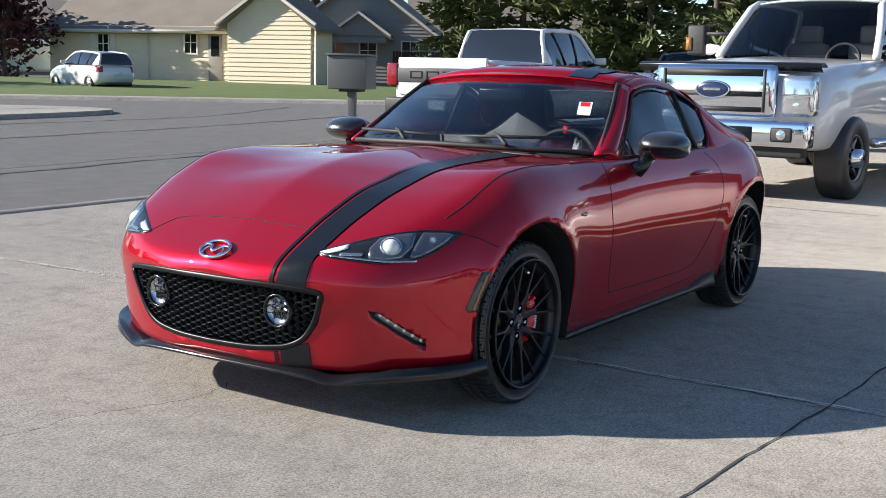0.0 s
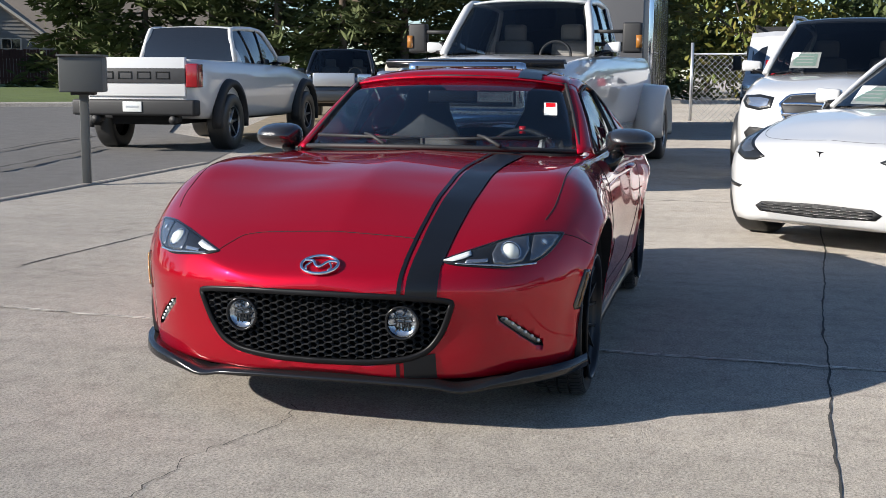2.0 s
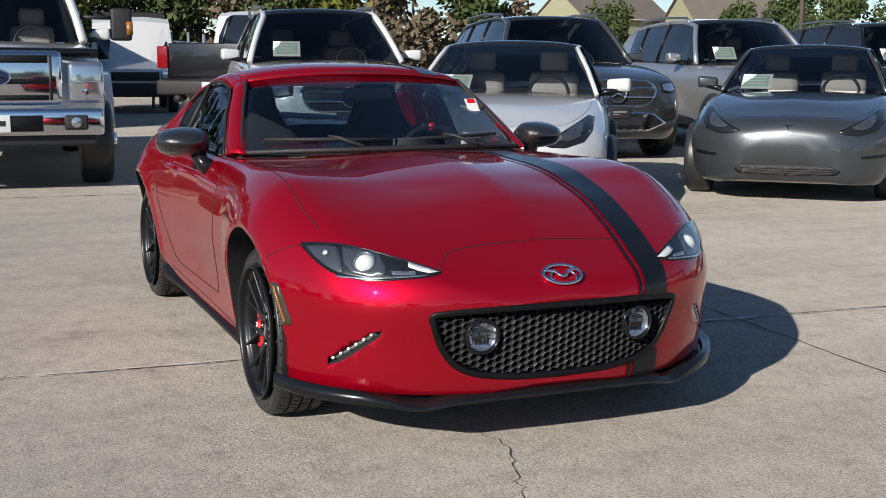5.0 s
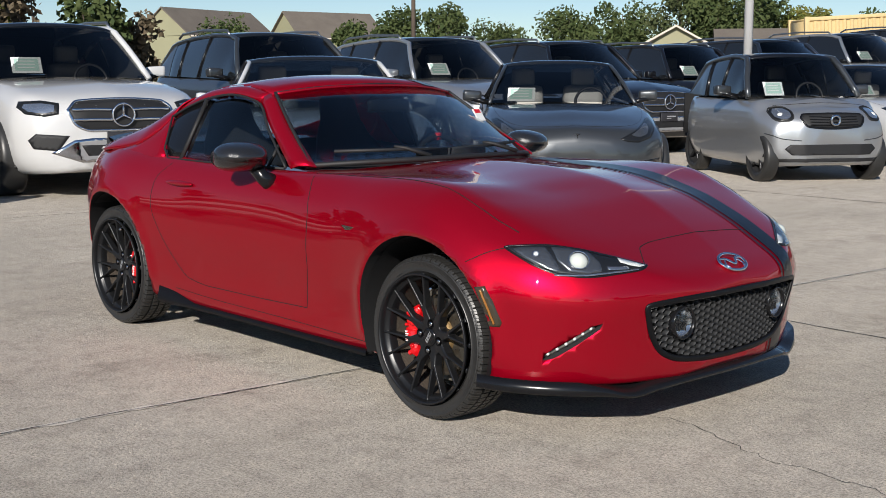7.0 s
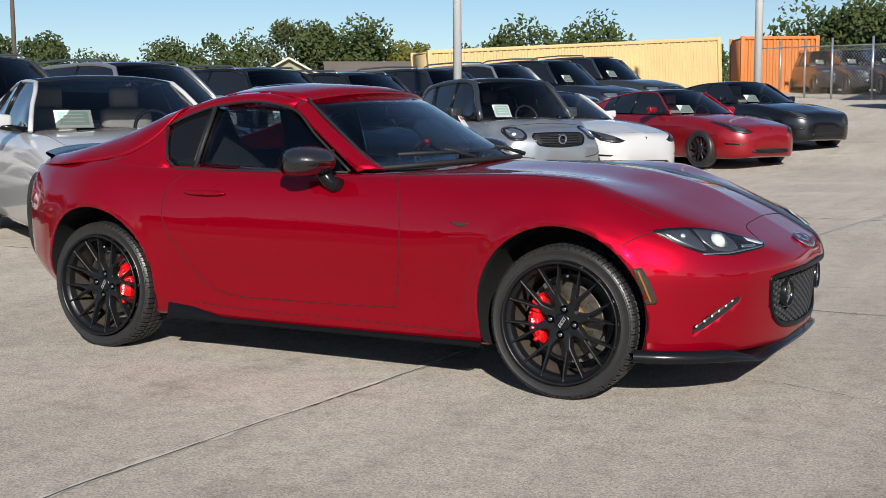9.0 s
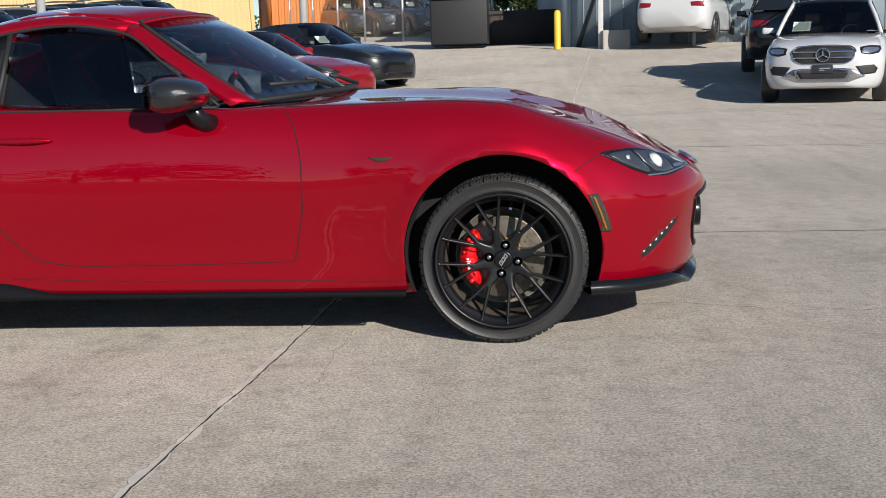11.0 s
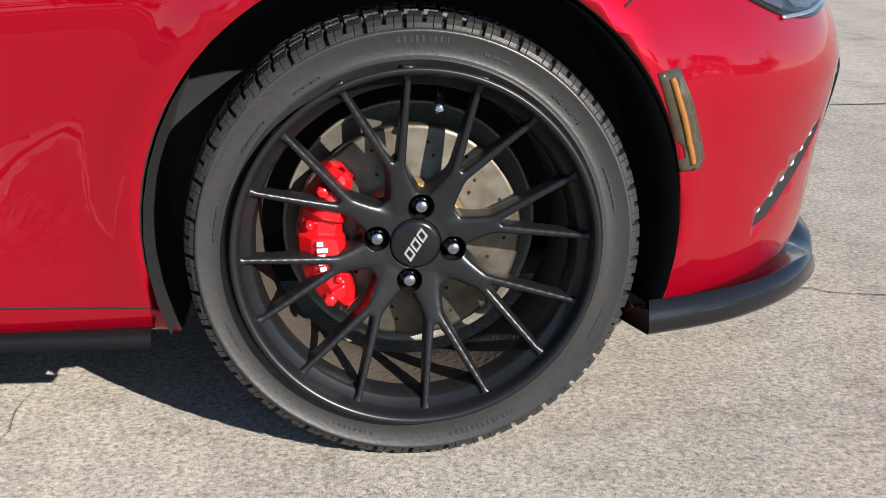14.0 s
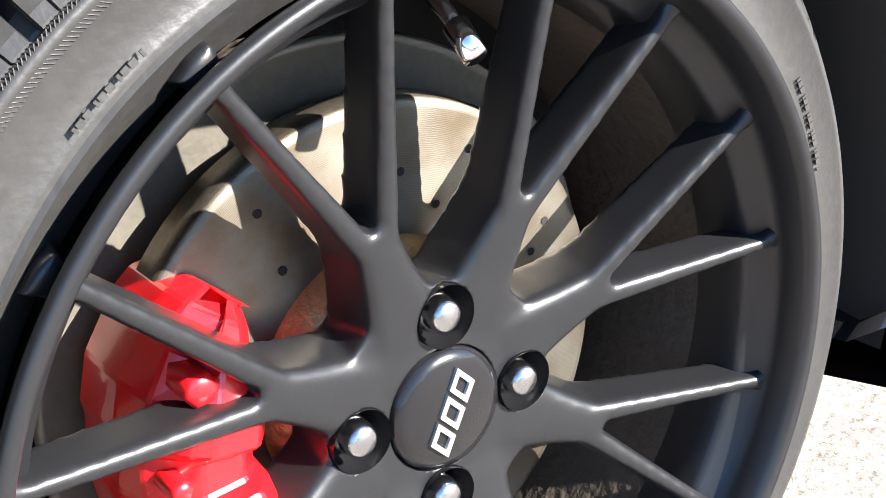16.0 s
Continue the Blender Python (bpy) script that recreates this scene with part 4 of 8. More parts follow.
        part("chrome_bowl", spot([(0.555, 0.634), (0.60, 0.647), (0.645, 0.652), (0.655, 0.61), (0.64, 0.577), (0.60, 0.570), (0.555, 0.575), (0.545, 0.605)], 0.003), SMOKED_CHROME, head, "smoked chrome projector surround")
        part("reflector", spot([(0.660, 0.652), (0.712, 0.651), (0.735, 0.645), (0.722, 0.618), (0.698, 0.592), (0.672, 0.577), (0.660, 0.58)], 0.003), SMOKED_CHROME, head, "smoked chrome outer reflector")
        for (a, b), r, sink, mt, nm in (((0.600, 0.611), 0.034, -0.014, PROJECTOR, "projector"), ((0.694, 0.630), 0.010, -0.003, LAMP_WHITE, "side_lamp")):
            p, nrm = cast(bvh, "front", s * a, b)
            bm = bmesh.new()
            bmesh.ops.create_uvsphere(bm, u_segments=28, v_segments=14, radius=r)
            bmesh.ops.transform(bm, matrix=Matrix.Translation(p + nrm * sink), verts=bm.verts)
            part(nm, bm, mt, head, "round white %s" % nm.replace("_", " "))
            turn = Matrix.Translation(p + nrm * 0.005) @ nrm.to_track_quat("Y", "Z").to_matrix().to_4x4()
            bm = tube(bmesh.new(), [turn @ Vector((r * math.cos(g), 0, r * math.sin(g))) for g in [k * math.tau / 30 for k in range(30)]], 0.0022, 6, True)
            part("lamp_ring", bm, CHROME, head)
        part("lamp_lip", spot([(0.44, 0.5765), (0.52, 0.5705), (0.60, 0.5630), (0.68, 0.5640), (0.68, 0.5690), (0.60, 0.5680), (0.52, 0.5750), (0.44, 0.5795)], 0.005), LAMP_CLEAR, head)
        ob = part("lens", spot(out, 0.011, 0.0), LAMP_GLASS, head)
        ob.visible_shadow = False
        # slanted pocket in the bumper with a row of diodes
        slot = [(0.706, 0.282), (0.702, 0.304), (0.650, 0.355), (0.600, 0.399), (0.572, 0.409), (0.578, 0.388), (0.630, 0.338), (0.682, 0.290)]

        def deep(z):
            p, _ = cast(bvh, "front", s * (0.712 - (z - 0.285) * 1.10), z)
            return p.x - 0.015
        cut(body, [prism_x([(s * a, b) for a, b in slot], [deep(b) for a, b in slot])])
        bm = bmesh.new()
        rows = [[bm.verts.new((deep(b) + 0.003, s * (a + d), b + d * 0.8)) for d in (-0.0125, 0.012)] for a, b in ((0.694, 0.293), (0.672, 0.315), (0.640, 0.348), (0.607, 0.378), (0.586, 0.396))]
        grid_faces(bm, rows)
        drl = part("daytime_lamp", solidified(bm, 0.004), LAMP_PANEL, car, "slanted daytime running lamp in a pocket")
        for k in range(6):
            u = 0.04 + k * 0.184
            a, b = 0.694 - 0.100 * u, 0.300 + 0.096 * u
            bm = lathe(bmesh.new(), [(0.0, -0.0045), (0.0038, -0.004), (0.0064, -0.0005), (0.0064, 0.002)], 14)
            bmesh.ops.transform(bm, matrix=Matrix.Translation((deep(b) + 0.0055, s * a, b)) @ pose(0, 0, 0, 0, 0, 90), verts=bm.verts)
            part("diode", bm, LAMP_WHITE, drl)
        # side marker, side vent, handle, mirror
        mk = [(1.445, 0.521), (1.476, 0.525), (1.503, 0.475), (1.527, 0.405), (1.521, 0.390), (1.489, 0.391), (1.473, 0.45)]
        ob = part("side_marker", decal(bvh, mk, "side", 0.002, s, 0.02, 0.004), SMOKED, car, "smoked amber side marker")
        part("marker_strip", seam(bvh, [(1.464, 0.513), (1.484, 0.465), (1.506, 0.400)], "side", s, 0.0045, 0.003), AMBER, ob)
        vent = [(0.700, 0.662), (0.79, 0.660), (0.765, 0.648), (0.735, 0.645)]
        part("side_vent", decal(bvh, vent, "side", 0.002, s, 0.02, 0.004), SMOKED, car, "small smoked side repeater")
        p, nrm = cast(bvh, "side", -0.52, 0.742, s)
        bm = bmesh.new()
        bmesh.ops.create_uvsphere(bm, u_segments=24, v_segments=12, radius=1)
        bmesh.ops.transform(bm, matrix=Matrix.Translation(p + Vector((0, s * 0.006, 0))) @ Matrix.Diagonal((0.115, 0.020, 0.013, 1)), verts=bm.verts)
        part("door_handle", bm, RED, car, "red door handle")
        part("handle_cup", decal(bvh, [(-0.585 + 0.075 * math.cos(k * math.tau / 20), 0.752 + 0.026 * math.sin(k * math.tau / 20)) for k in range(20)], "side", -0.004, s, 0.02, 0.002), RED, car)
        bm = bmesh.new()
        bmesh.ops.create_uvsphere(bm, u_segments=32, v_segments=18, radius=1)
        for v in bm.verts:
            c = v.co
            c.x = c.x if c.x > 0 else c.x * 0.75
            c.z = c.z * (0.9 if c.z > 0 else 0.75)
            w = 1.0 - 0.12 * max(0.0, s * c.y)
            c.z = math.copysign(abs(c.z) ** 0.62, c.z)
            c.y = math.copysign(abs(c.y) ** 0.72, c.y)
            c.z += 0.22 * c.x * (1 if c.z < 0 else -0.7)
            c.x, c.z = c.x * w, c.z * w
        bmesh.ops.transform(bm, matrix=Matrix.Translation((0.055, s * 0.85, 0.885)) @ pose(0, 0, 0, 0, 0, s * 12) @ Matrix.Diagonal((0.112, 0.112, 0.070, 1)), verts=bm.verts)
        mir = part("mirror", bm, CARBON, car, "carbon fibre door mirror cap")
        bm = tube(bmesh.new(), [(0.085, s * 0.80, 0.855), (0.11, s * 0.78, 0.805), (0.14, s * 0.745, 0.775)], [0.036, 0.030, 0.045], 14)
        part("mirror_foot", bm, GLOSS_BLACK, mir)
        bm = lathe(bmesh.new(), [(0, 0.002), (0.05, 0.0)], 24)
        bmesh.ops.transform(bm, matrix=Matrix.Translation((-0.030, s * 0.85, 0.885)) @ pose(0, 0, 0, 0, 0, 90) @ Matrix.Diagonal((1.8, 1, 1.1, 1)), verts=bm.verts)
        part("mirror_glass", bm, CHROME, mir)
        # sill and splitter
        bm = bmesh.new()
        rows = []
        for x in [0.815 - 0.058 * k for k in range(28)]:
            p, nrm = cast(bvh, "side", x, 0.215, s)
            y = p.y if p else s * 0.80
            e = max(0.0, (-0.45 - x) / 0.3)
            rows.append([bm.verts.new((x, y - s * 0.03, 0.193 + 0.069 * e)), bm.verts.new((x, y + s * 0.003, 0.191 + 0.074 * e)), bm.verts.new((x, y + s * (0.009 + 0.012 * e), 0.184)), bm.verts.new((x, y + s * (0.010 + 0.012 * e), 0.170)), bm.verts.new((x, y - s * 0.03, 0.166))])
        grid_faces(bm, rows)
        bmesh.ops.recalc_face_normals(bm, faces=bm.faces)
        part("side_skirt", bm, GRILLE_BLACK, car, "gloss black side skirt")
    bm = bmesh.new()
    rows = []
    line = curve_through([(1.45, -0.825, 0.178), (1.56, -0.785, 0.176), (1.69, -0.69, 0.172), (1.775, -0.575, 0.166), (1.822, -0.46, 0.150), (1.852, -0.37, 0.168), (1.872, -0.2, 0.176), (1.880, 0, 0.178), (1.872, 0.2, 0.176), (1.852, 0.37, 0.168), (1.822, 0.46, 0.150), (1.775, 0.575, 0.166), (1.69, 0.69, 0.172), (1.56, 0.785, 0.176), (1.45, 0.825, 0.178)], 60)
    for i, (x, y, z) in enumerate(line):
        a, b = Vector(line[max(i - 1, 0)]), Vector(line[min(i + 1, 59)])
        out = (b - a).cross(Vector((0, 0, 1))).normalized()
        out = out if out.x > 0 or abs(y) > 0.8 and out.y * y > 0 else -out
        up = 0.018 + 0.045 * max(0.0, min(1.0, (abs(y) - 0.50) / 0.14))
        c = Vector((x, y, z))
        rows.append([bm.verts.new(q) for q in (c - out * 0.10 + Vector((0, 0, 0.040)), c - out * 0.02 + Vector((0, 0, 0.028)), c + out * 0.010 + Vector((0, 0, 0.012 + (up - 0.018) * 0.8)), c + out * 0.014 + Vector((0, 0, 0.006)), c + out * 0.010, c - out * 0.12)])
    grid_faces(bm, rows)
    bmesh.ops.recalc_face_normals(bm, faces=bm.faces)
    part("splitter", bm, GLOSS_BLACK, car, "gloss black front splitter")
    bm = boxes(((-1.55, -0.55, 0.17), (1.60, 0.55, 0.21)), ((-0.75, -0.78, 0.172), (0.80, 0.78, 0.2)))
    part("underbody", bm, DARK, car)
    for p in body.data.polygons:
        p.use_smooth = p.area < 0.004
    # badge
    p, nrm = cast(bvh, "front", -0.002, 0.562)
    bm = bmesh.new()
    tilt = Matrix.Translation(p + nrm * 0.004) @ nrm.to_track_quat("Y", "Z").to_matrix().to_4x4()
    tube(bm, [(0.064 * math.cos(a), 0.002, 0.043 * math.sin(a)) for a in [k * math.tau / 40 for k in range(40)]], 0.006, 8, True)
    tube(bm, curve_through([(-0.058, 0.003, 0.018), (-0.03, 0.004, 0.016), (-0.008, 0.005, -0.010), (0, 0.005, -0.014), (0.008, 0.005, -0.010), (0.03, 0.004, 0.016), (0.058, 0.003, 0.018)], 24), 0.0055, 8)
    tube(bm, curve_through([(-0.03, 0.003, 0.012), (-0.045, 0.003, -0.012), (-0.038, 0.003, -0.028)], 8), 0.004, 6)
    tube(bm, curve_through([(0.03, 0.003, 0.012), (0.045, 0.003, -0.012), (0.038, 0.003, -0.028)], 8), 0.004, 6)
    bmesh.ops.transform(bm, matrix=tilt, verts=bm.verts)
    part("badge", bm, CHROME, car, "chrome oval badge")
    # shut lines
    for s in (1, -1):
        part("shut_line", seam(bvh, [(0.40, 0.832), (0.445, 0.76), (0.468, 0.62), (0.468, 0.50), (0.445, 0.38), (0.43, 0.300)], "side", s), DARK, body)
        part("shut_line", seam(bvh, [(0.43, 0.300), (0.0, 0.292), (-0.30, 0.292), (-0.48, 0.312), (-0.57, 0.38), (-0.68, 0.52), (-0.745, 0.66), (-0.735, 0.74), (-0.66, 0.825)], "side", s), DARK, body)
        part("shut_line", seam(bvh, [(0.82, 0.224), (0.3, 0.232), (-0.2, 0.236), (-0.6, 0.25)], "side", s, 0.0015), DARK, body)
        part("shut_line", seam(bvh, [(1.40, 0.60), (1.46, 0.635), (1.52, 0.655)], "side", s, 0.0016), DARK, body)
        part("shut_line", seam(bvh, [(0.40, s * 0.70), (0.7, s * 0.705), (1.0, s * 0.708), (1.25, s * 0.71), (1.40, s * 0.705), (1.50, s * 0.685)], "top"), DARK, body)
    tip = cast(bvh, "front", 0.396, 0.588)[0].x
    part("shut_line", seam(bvh, [(tip, -0.396), (tip * 0.55 + 0.774, -0.365), (1.728, -0.325), (1.715, -0.24), (1.712, 0), (1.715, 0.24), (1.728, 0.325), (tip * 0.55 + 0.774, 0.365), (tip, 0.396)], "top", n=60), DARK, body)
    # cabin
    bm = bmesh.new()
    box(bm, (-0.94, -0.58, 0.30), (0.41, 0.58, 0.34))
    box(bm, (-0.98, -0.60, 0.34), (-0.93, 0.60, 0.80))
    box(bm, (-0.93, -0.10, 0.34), (0.25, 0.10, 0.60), 0.03)
    part("cabin_floor", bm, MATT_BLACK, car)
    bm = bmesh.new()
    rows = []
    for x, z in ((0.50, 0.845), (0.30, 0.862), (0.14, 0.852), (0.08, 0.80), (0.08, 0.60)):
        rows.append([bm.verts.new((x - 0.10 * u * u, 0.62 * u, z - 0.02 * u * u)) for u in arc(1, 13)])
    grid_faces(bm, rows)
    part("dashboard", solidified(bm, 0.01), MATT_BLACK, car, "black dashboard")
    for s in (1, -1):
        seat = new("seat")
        seat.parent = car
        seat.matrix_local = pose(-0.42, s * 0.335, 0.34)
        seat["label"] = "black leather bucket seat"
        bm = bmesh.new()
        box(bm, (-0.24, -0.22, 0), (0.28, 0.22, 0.16), 0.05)
        part("cushion", bm, BLACK_LEATHER, seat)
        bm = bmesh.new()
        rows = []
        for z, w, d in ((0.08, 0.23, 0.11), (0.30, 0.255, 0.12), (0.48, 0.235, 0.11), (0.58, 0.17, 0.09), (0.66, 0.13, 0.08), (0.76, 0.115, 0.07), (0.79, 0.07, 0.04)):
            xo = -0.20 - 0.30 * z
            rows.append([bm.verts.new((xo + d * 0.5 * math.cos(a) + 0.05 * abs(math.sin(a)) ** 3 * (z < 0.55), w * math.sin(a), z)) for a in [k * math.tau / 24 for k in range(25)]])
        grid_faces(bm, rows)
        bm.faces.new(rows[-1][:-1])
        part("backrest", bm, BLACK_LEATHER, seat)
    bm = tube(bmesh.new(), [(0.02 - 0.35 * 0.18 * math.sin(a), 0.335 + 0.18 * math.cos(a), 0.76 + 0.17 * math.sin(a)) for a in [k * math.tau / 36 for k in range(36)]], 0.014, 8, True)
    for a in (0, math.pi, -math.pi / 2):
        tube(bm, [(0.02, 0.335, 0.76), (0.02 - 0.063 * math.sin(a), 0.335 + 0.17 * math.cos(a), 0.76 + 0.16 * math.sin(a))], 0.016, 6)
    box(bm, (0.0, 0.27, 0.71), (0.04, 0.40, 0.81), 0.02)
    wheel = part("steering_wheel", bm, MATT_BLACK, car)
    bm = boxes(((-0.045, 0.320, 0.915), (-0.030, 0.350, 0.950)))
    part("wheel_mark", bm, CALIPER_RED, wheel)
    bm = bmesh.new()
    box(bm, (-0.02, -0.12, 1.055), (0.005, 0.12, 1.115), 0.012)
    part("rear_view_mirror", bm, GLOSS_BLACK, car)
    bm = bmesh.new()
    for k, (w, h) in enumerate(((0.030, 0.034), (0.022, 0.010))):
        vs = box(bm, (-0.002 - k * 0.0005, -w, -h + k * 0.02), (0.002 + k * 0.001, w, h if not k else 0.032), 0, mi=k)
    bmesh.ops.transform(bm, matrix=Matrix.Translation((0.090, 0.485, 1.035)) @ pose(0, 0, 0, 0, -35, 10), verts=bm.verts)
    part("windscreen_sticker", bm, [PAPER, CALIPER_RED], car, "white sticker with a red head", smooth=False)
    # spoiler, tail lamps
    bm = bmesh.new()
    rows = []
    for u in arc(1, 21):
        rows.append([bm.verts.new((-1.86 + 0.16 * u * u + dx, 0.52 * u, 0.90 - 0.03 * u * u + dz)) for dx, dz in ((0.06, -0.01), (0, 0.012), (-0.07, 0.030), (-0.075, 0.02), (0.0, -0.02))])
    grid_faces(bm, rows)
    part("boot_spoiler", bm, GLOSS_BLACK, car, "black boot lip spoiler")
    for s in (1, -1):
        bm = decal(bvh, [(s * (0.55 + 0.085 * math.cos(k * math.tau / 20)), 0.70 + 0.055 * math.sin(k * math.tau / 20)) for k in range(20)], "rear", 0.004, size=0.02)
        part("tail_lamp", bm, LAMP_RED, car)
    for x in (1.155, -1.155):
        for s in (1, -1):
            red_wheel(car, x, s * 0.785, s)
            brakes(car, x, s, x > 0)
            bm = lathe(bmesh.new(), [(0.05, 0.0), (0.335, 0.0), (0.338, 0.02), (0.338, 0.27)], 48)
            bmesh.ops.delete(bm, geom=[v for v in bm.verts if v.co.z < (-0.13 if x > 0 else -0.02)], context="VERTS")
            if x < 0:
                bmesh.ops.delete(bm, geom=[v for v in bm.verts if v.co.z < 0.25 and v.co.x * s < -0.15 and abs(v.co.y) > 0.1], context="VERTS")
            ob = part("wheel_well", bm, MATT_BLACK, car)
            ob.matrix_local = pose(x, s * 0.545, 0.322, 0, 0, 0 if s > 0 else 180)
    return car


red_coupe()

# ---- ground sheet ----
def ground_material():
    """Broom-finished old concrete: warm grey, blotches, fine aggregate."""
    m = bpy.data.materials.new("worn_concrete")
    m.use_nodes = True
    nt = m.node_tree
    p = nt.nodes["Principled BSDF"]
    tc = nt.nodes.new("ShaderNodeNewGeometry")
    def noise_at(scale, detail, rough=0.6):
        n = nt.nodes.new("ShaderNodeTexNoise")
        n.inputs["Scale"].default_value, n.inputs["Detail"].default_value, n.inputs["Roughness"].default_value = scale, detail, rough
        nt.links.new(tc.outputs["Position"], n.inputs["Vector"])
        return n.outputs["Fac"]
    def ramp(fac, rows):
        r = nt.nodes.new("ShaderNodeValToRGB")
        while len(r.color_ramp.elements) < len(rows):
            r.color_ramp.elements.new(0.5)
        for e, (pos, c) in zip(r.color_ramp.elements, rows):
            e.position, e.color = pos, (*c, 1)
        nt.links.new(fac, r.inputs[0])
        return r.outputs[0]
    def mix(kind, a, b, f):
        n = nt.nodes.new("ShaderNodeMix")
        n.data_type, n.blend_type = "RGBA", kind
        n.inputs["Factor"].default_value = f
        nt.links.new(a, n.inputs["A"])
        nt.links.new(b, n.inputs["B"])
        return n.outputs["Result"]
    base = ramp(noise_at(0.35, 8), ((0.3, (0.332, 0.305, 0.265)), (0.52, (0.405, 0.369, 0.323)), (0.75, (0.466, 0.429, 0.378))))
    stain = ramp(noise_at(1.7, 7, 0.7), ((0.28, (0.62, 0.60, 0.58)), (0.45, (1, 1, 1)), (1.0, (1, 1, 1))))
    stretch = nt.nodes.new("ShaderNodeMapping")
    stretch.inputs["Scale"].default_value = (5.0, 0.35, 1.0)
    nt.links.new(tc.outputs["Position"], stretch.inputs["Vector"])
    track = nt.nodes.new("ShaderNodeTexNoise")
    track.inputs["Scale"].default_value, track.inputs["Detail"].default_value = 1.0, 6.0
    nt.links.new(stretch.outputs["Vector"], track.inputs["Vector"])
    streak = ramp(track.outputs["Fac"], ((0.34, (0.80, 0.79, 0.78)), (0.52, (1, 1, 1)), (0.72, (1.10, 1.09, 1.07))))
    speck = ramp(noise_at(38, 5, 0.8), ((0.33, (0.66, 0.65, 0.63)), (0.5, (1, 1, 1)), (0.68, (1.20, 1.19, 1.16))))
    grain = ramp(noise_at(110, 3, 0.85), ((0.34, (0.36, 0.36, 0.36)), (0.5, (1, 1, 1)), (0.66, (1.5, 1.48, 1.44))))
    mottle = ramp(noise_at(9, 6, 0.75), ((0.32, (0.72, 0.71, 0.70)), (0.5, (1, 1, 1)), (0.7, (1.12, 1.11, 1.09))))
    c = mix("MULTIPLY", base, stain, 0.7)
    c = mix("MULTIPLY", c, mottle, 0.8)
    c = mix("MULTIPLY", c, streak, 0.4)
    c = mix("MULTIPLY", c, speck, 0.7)
    c = mix("MULTIPLY", c, grain, 0.85)
    nt.links.new(c, p.inputs["Base Color"])
    p.inputs["Roughness"].default_value = 0.85
    p.inputs["Diffuse Roughness"].default_value = 0.5
    p.inputs["Specular IOR Level"].default_value = 0.3
    b = nt.nodes.new("ShaderNodeBump")
    b.inputs["Strength"].default_value, b.inputs["Distance"].default_value = 0.8, 0.006
    nt.links.new(noise_at(200, 4, 0.8), b.inputs["Height"])
    nt.links.new(b.outputs[0], p.inputs["Normal"])
    return m


CONCRETE = ground_material()
ASPHALT = mat("old_asphalt", (0.135, 0.128, 0.120), 0.9, bump=0.8, scale=30, vary=0.3, fine=0.5)
ASPHALT.node_tree.nodes["Principled BSDF"].inputs["Diffuse Roughness"].default_value = 0.5
bm = bmesh.new()
xs = sorted(set([-2000, -900, -400, -200] + list(range(-120, 121, 4)) + [200, 400, 900, 2000]))
rows = [[bm.verts.new((x, y, ground_z(x, y))) for x in xs] for y in xs]
grid_faces(bm, rows)
ob = part("ground", bm, CONCRETE)
tagged(ob, "worn pale concrete lot with joints and cracks", "ground", kind="structure")


# ---- parked vehicles ----
WINDOW = mat("dark_window", (0.012, 0.014, 0.017), 0.04, 0.0, 0.6, spec=0.6)


def road_wheel(parent, R, w, rim_mat, x, y, side, spokes=10, rim=0.68):
    wh = new("wheel")
    wh.parent = parent
    wh.matrix_local = pose(x, y, R, 0, 0, 0 if side < 0 else 180)
    r = R * rim
    h = w / 2
    key = (round(R, 3), round(w, 3), rim_mat.name, spokes)
    if key not in WHEELS:
        bm = lathe(bmesh.new(), [(r - 0.01, -h * 0.7), (r + 0.006, -h * 0.92), (r + 0.02, -h), ((r + R) / 2, -h * 1.06), (R - 0.03, -h * 0.98), (R - 0.008, -h * 0.85), (R, -h * 0.6), (R, h * 0.6), (R - 0.008, h * 0.85), (R - 0.05, h), (r, h * 0.8)], 40)
        a = part("tyre", bm, RUBBER, wh)
        bm = lathe(bmesh.new(), [(r + 0.004, -h * 0.80), (r - 0.006, -h * 0.88), (r - 0.014, -h * 0.6), (r - 0.03, h * 0.3), (0.02, h * 0.35)], 40, mi=1)
        lathe(bm, [(r + 0.006, -h * 0.82), (r - 0.002, -h * 0.92), (r - 0.012, -h * 0.80)], 40)
        lathe(bm, [(0, -h * 0.66), (0.05, -h * 0.64), (0.075, -h * 0.5), (0.078, h * 0.2)], 20)
        for k in range(spokes):
            strut(bm, polar(0.05, k * 360 / spokes, -h * 0.58), polar(r - 0.004, k * 360 / spokes + 6, -h * 0.74), 0.055, 0.034, 0.03, 0.03)
        b = part("rim", bm, [rim_mat, DARK], wh)
        WHEELS[key] = (a.data, b.data)
    else:
        for nm, me in zip(("tyre", "rim"), WHEELS[key]):
            o = new(nm, me)
            o.parent = wh
    return wh


WHEELS = {}


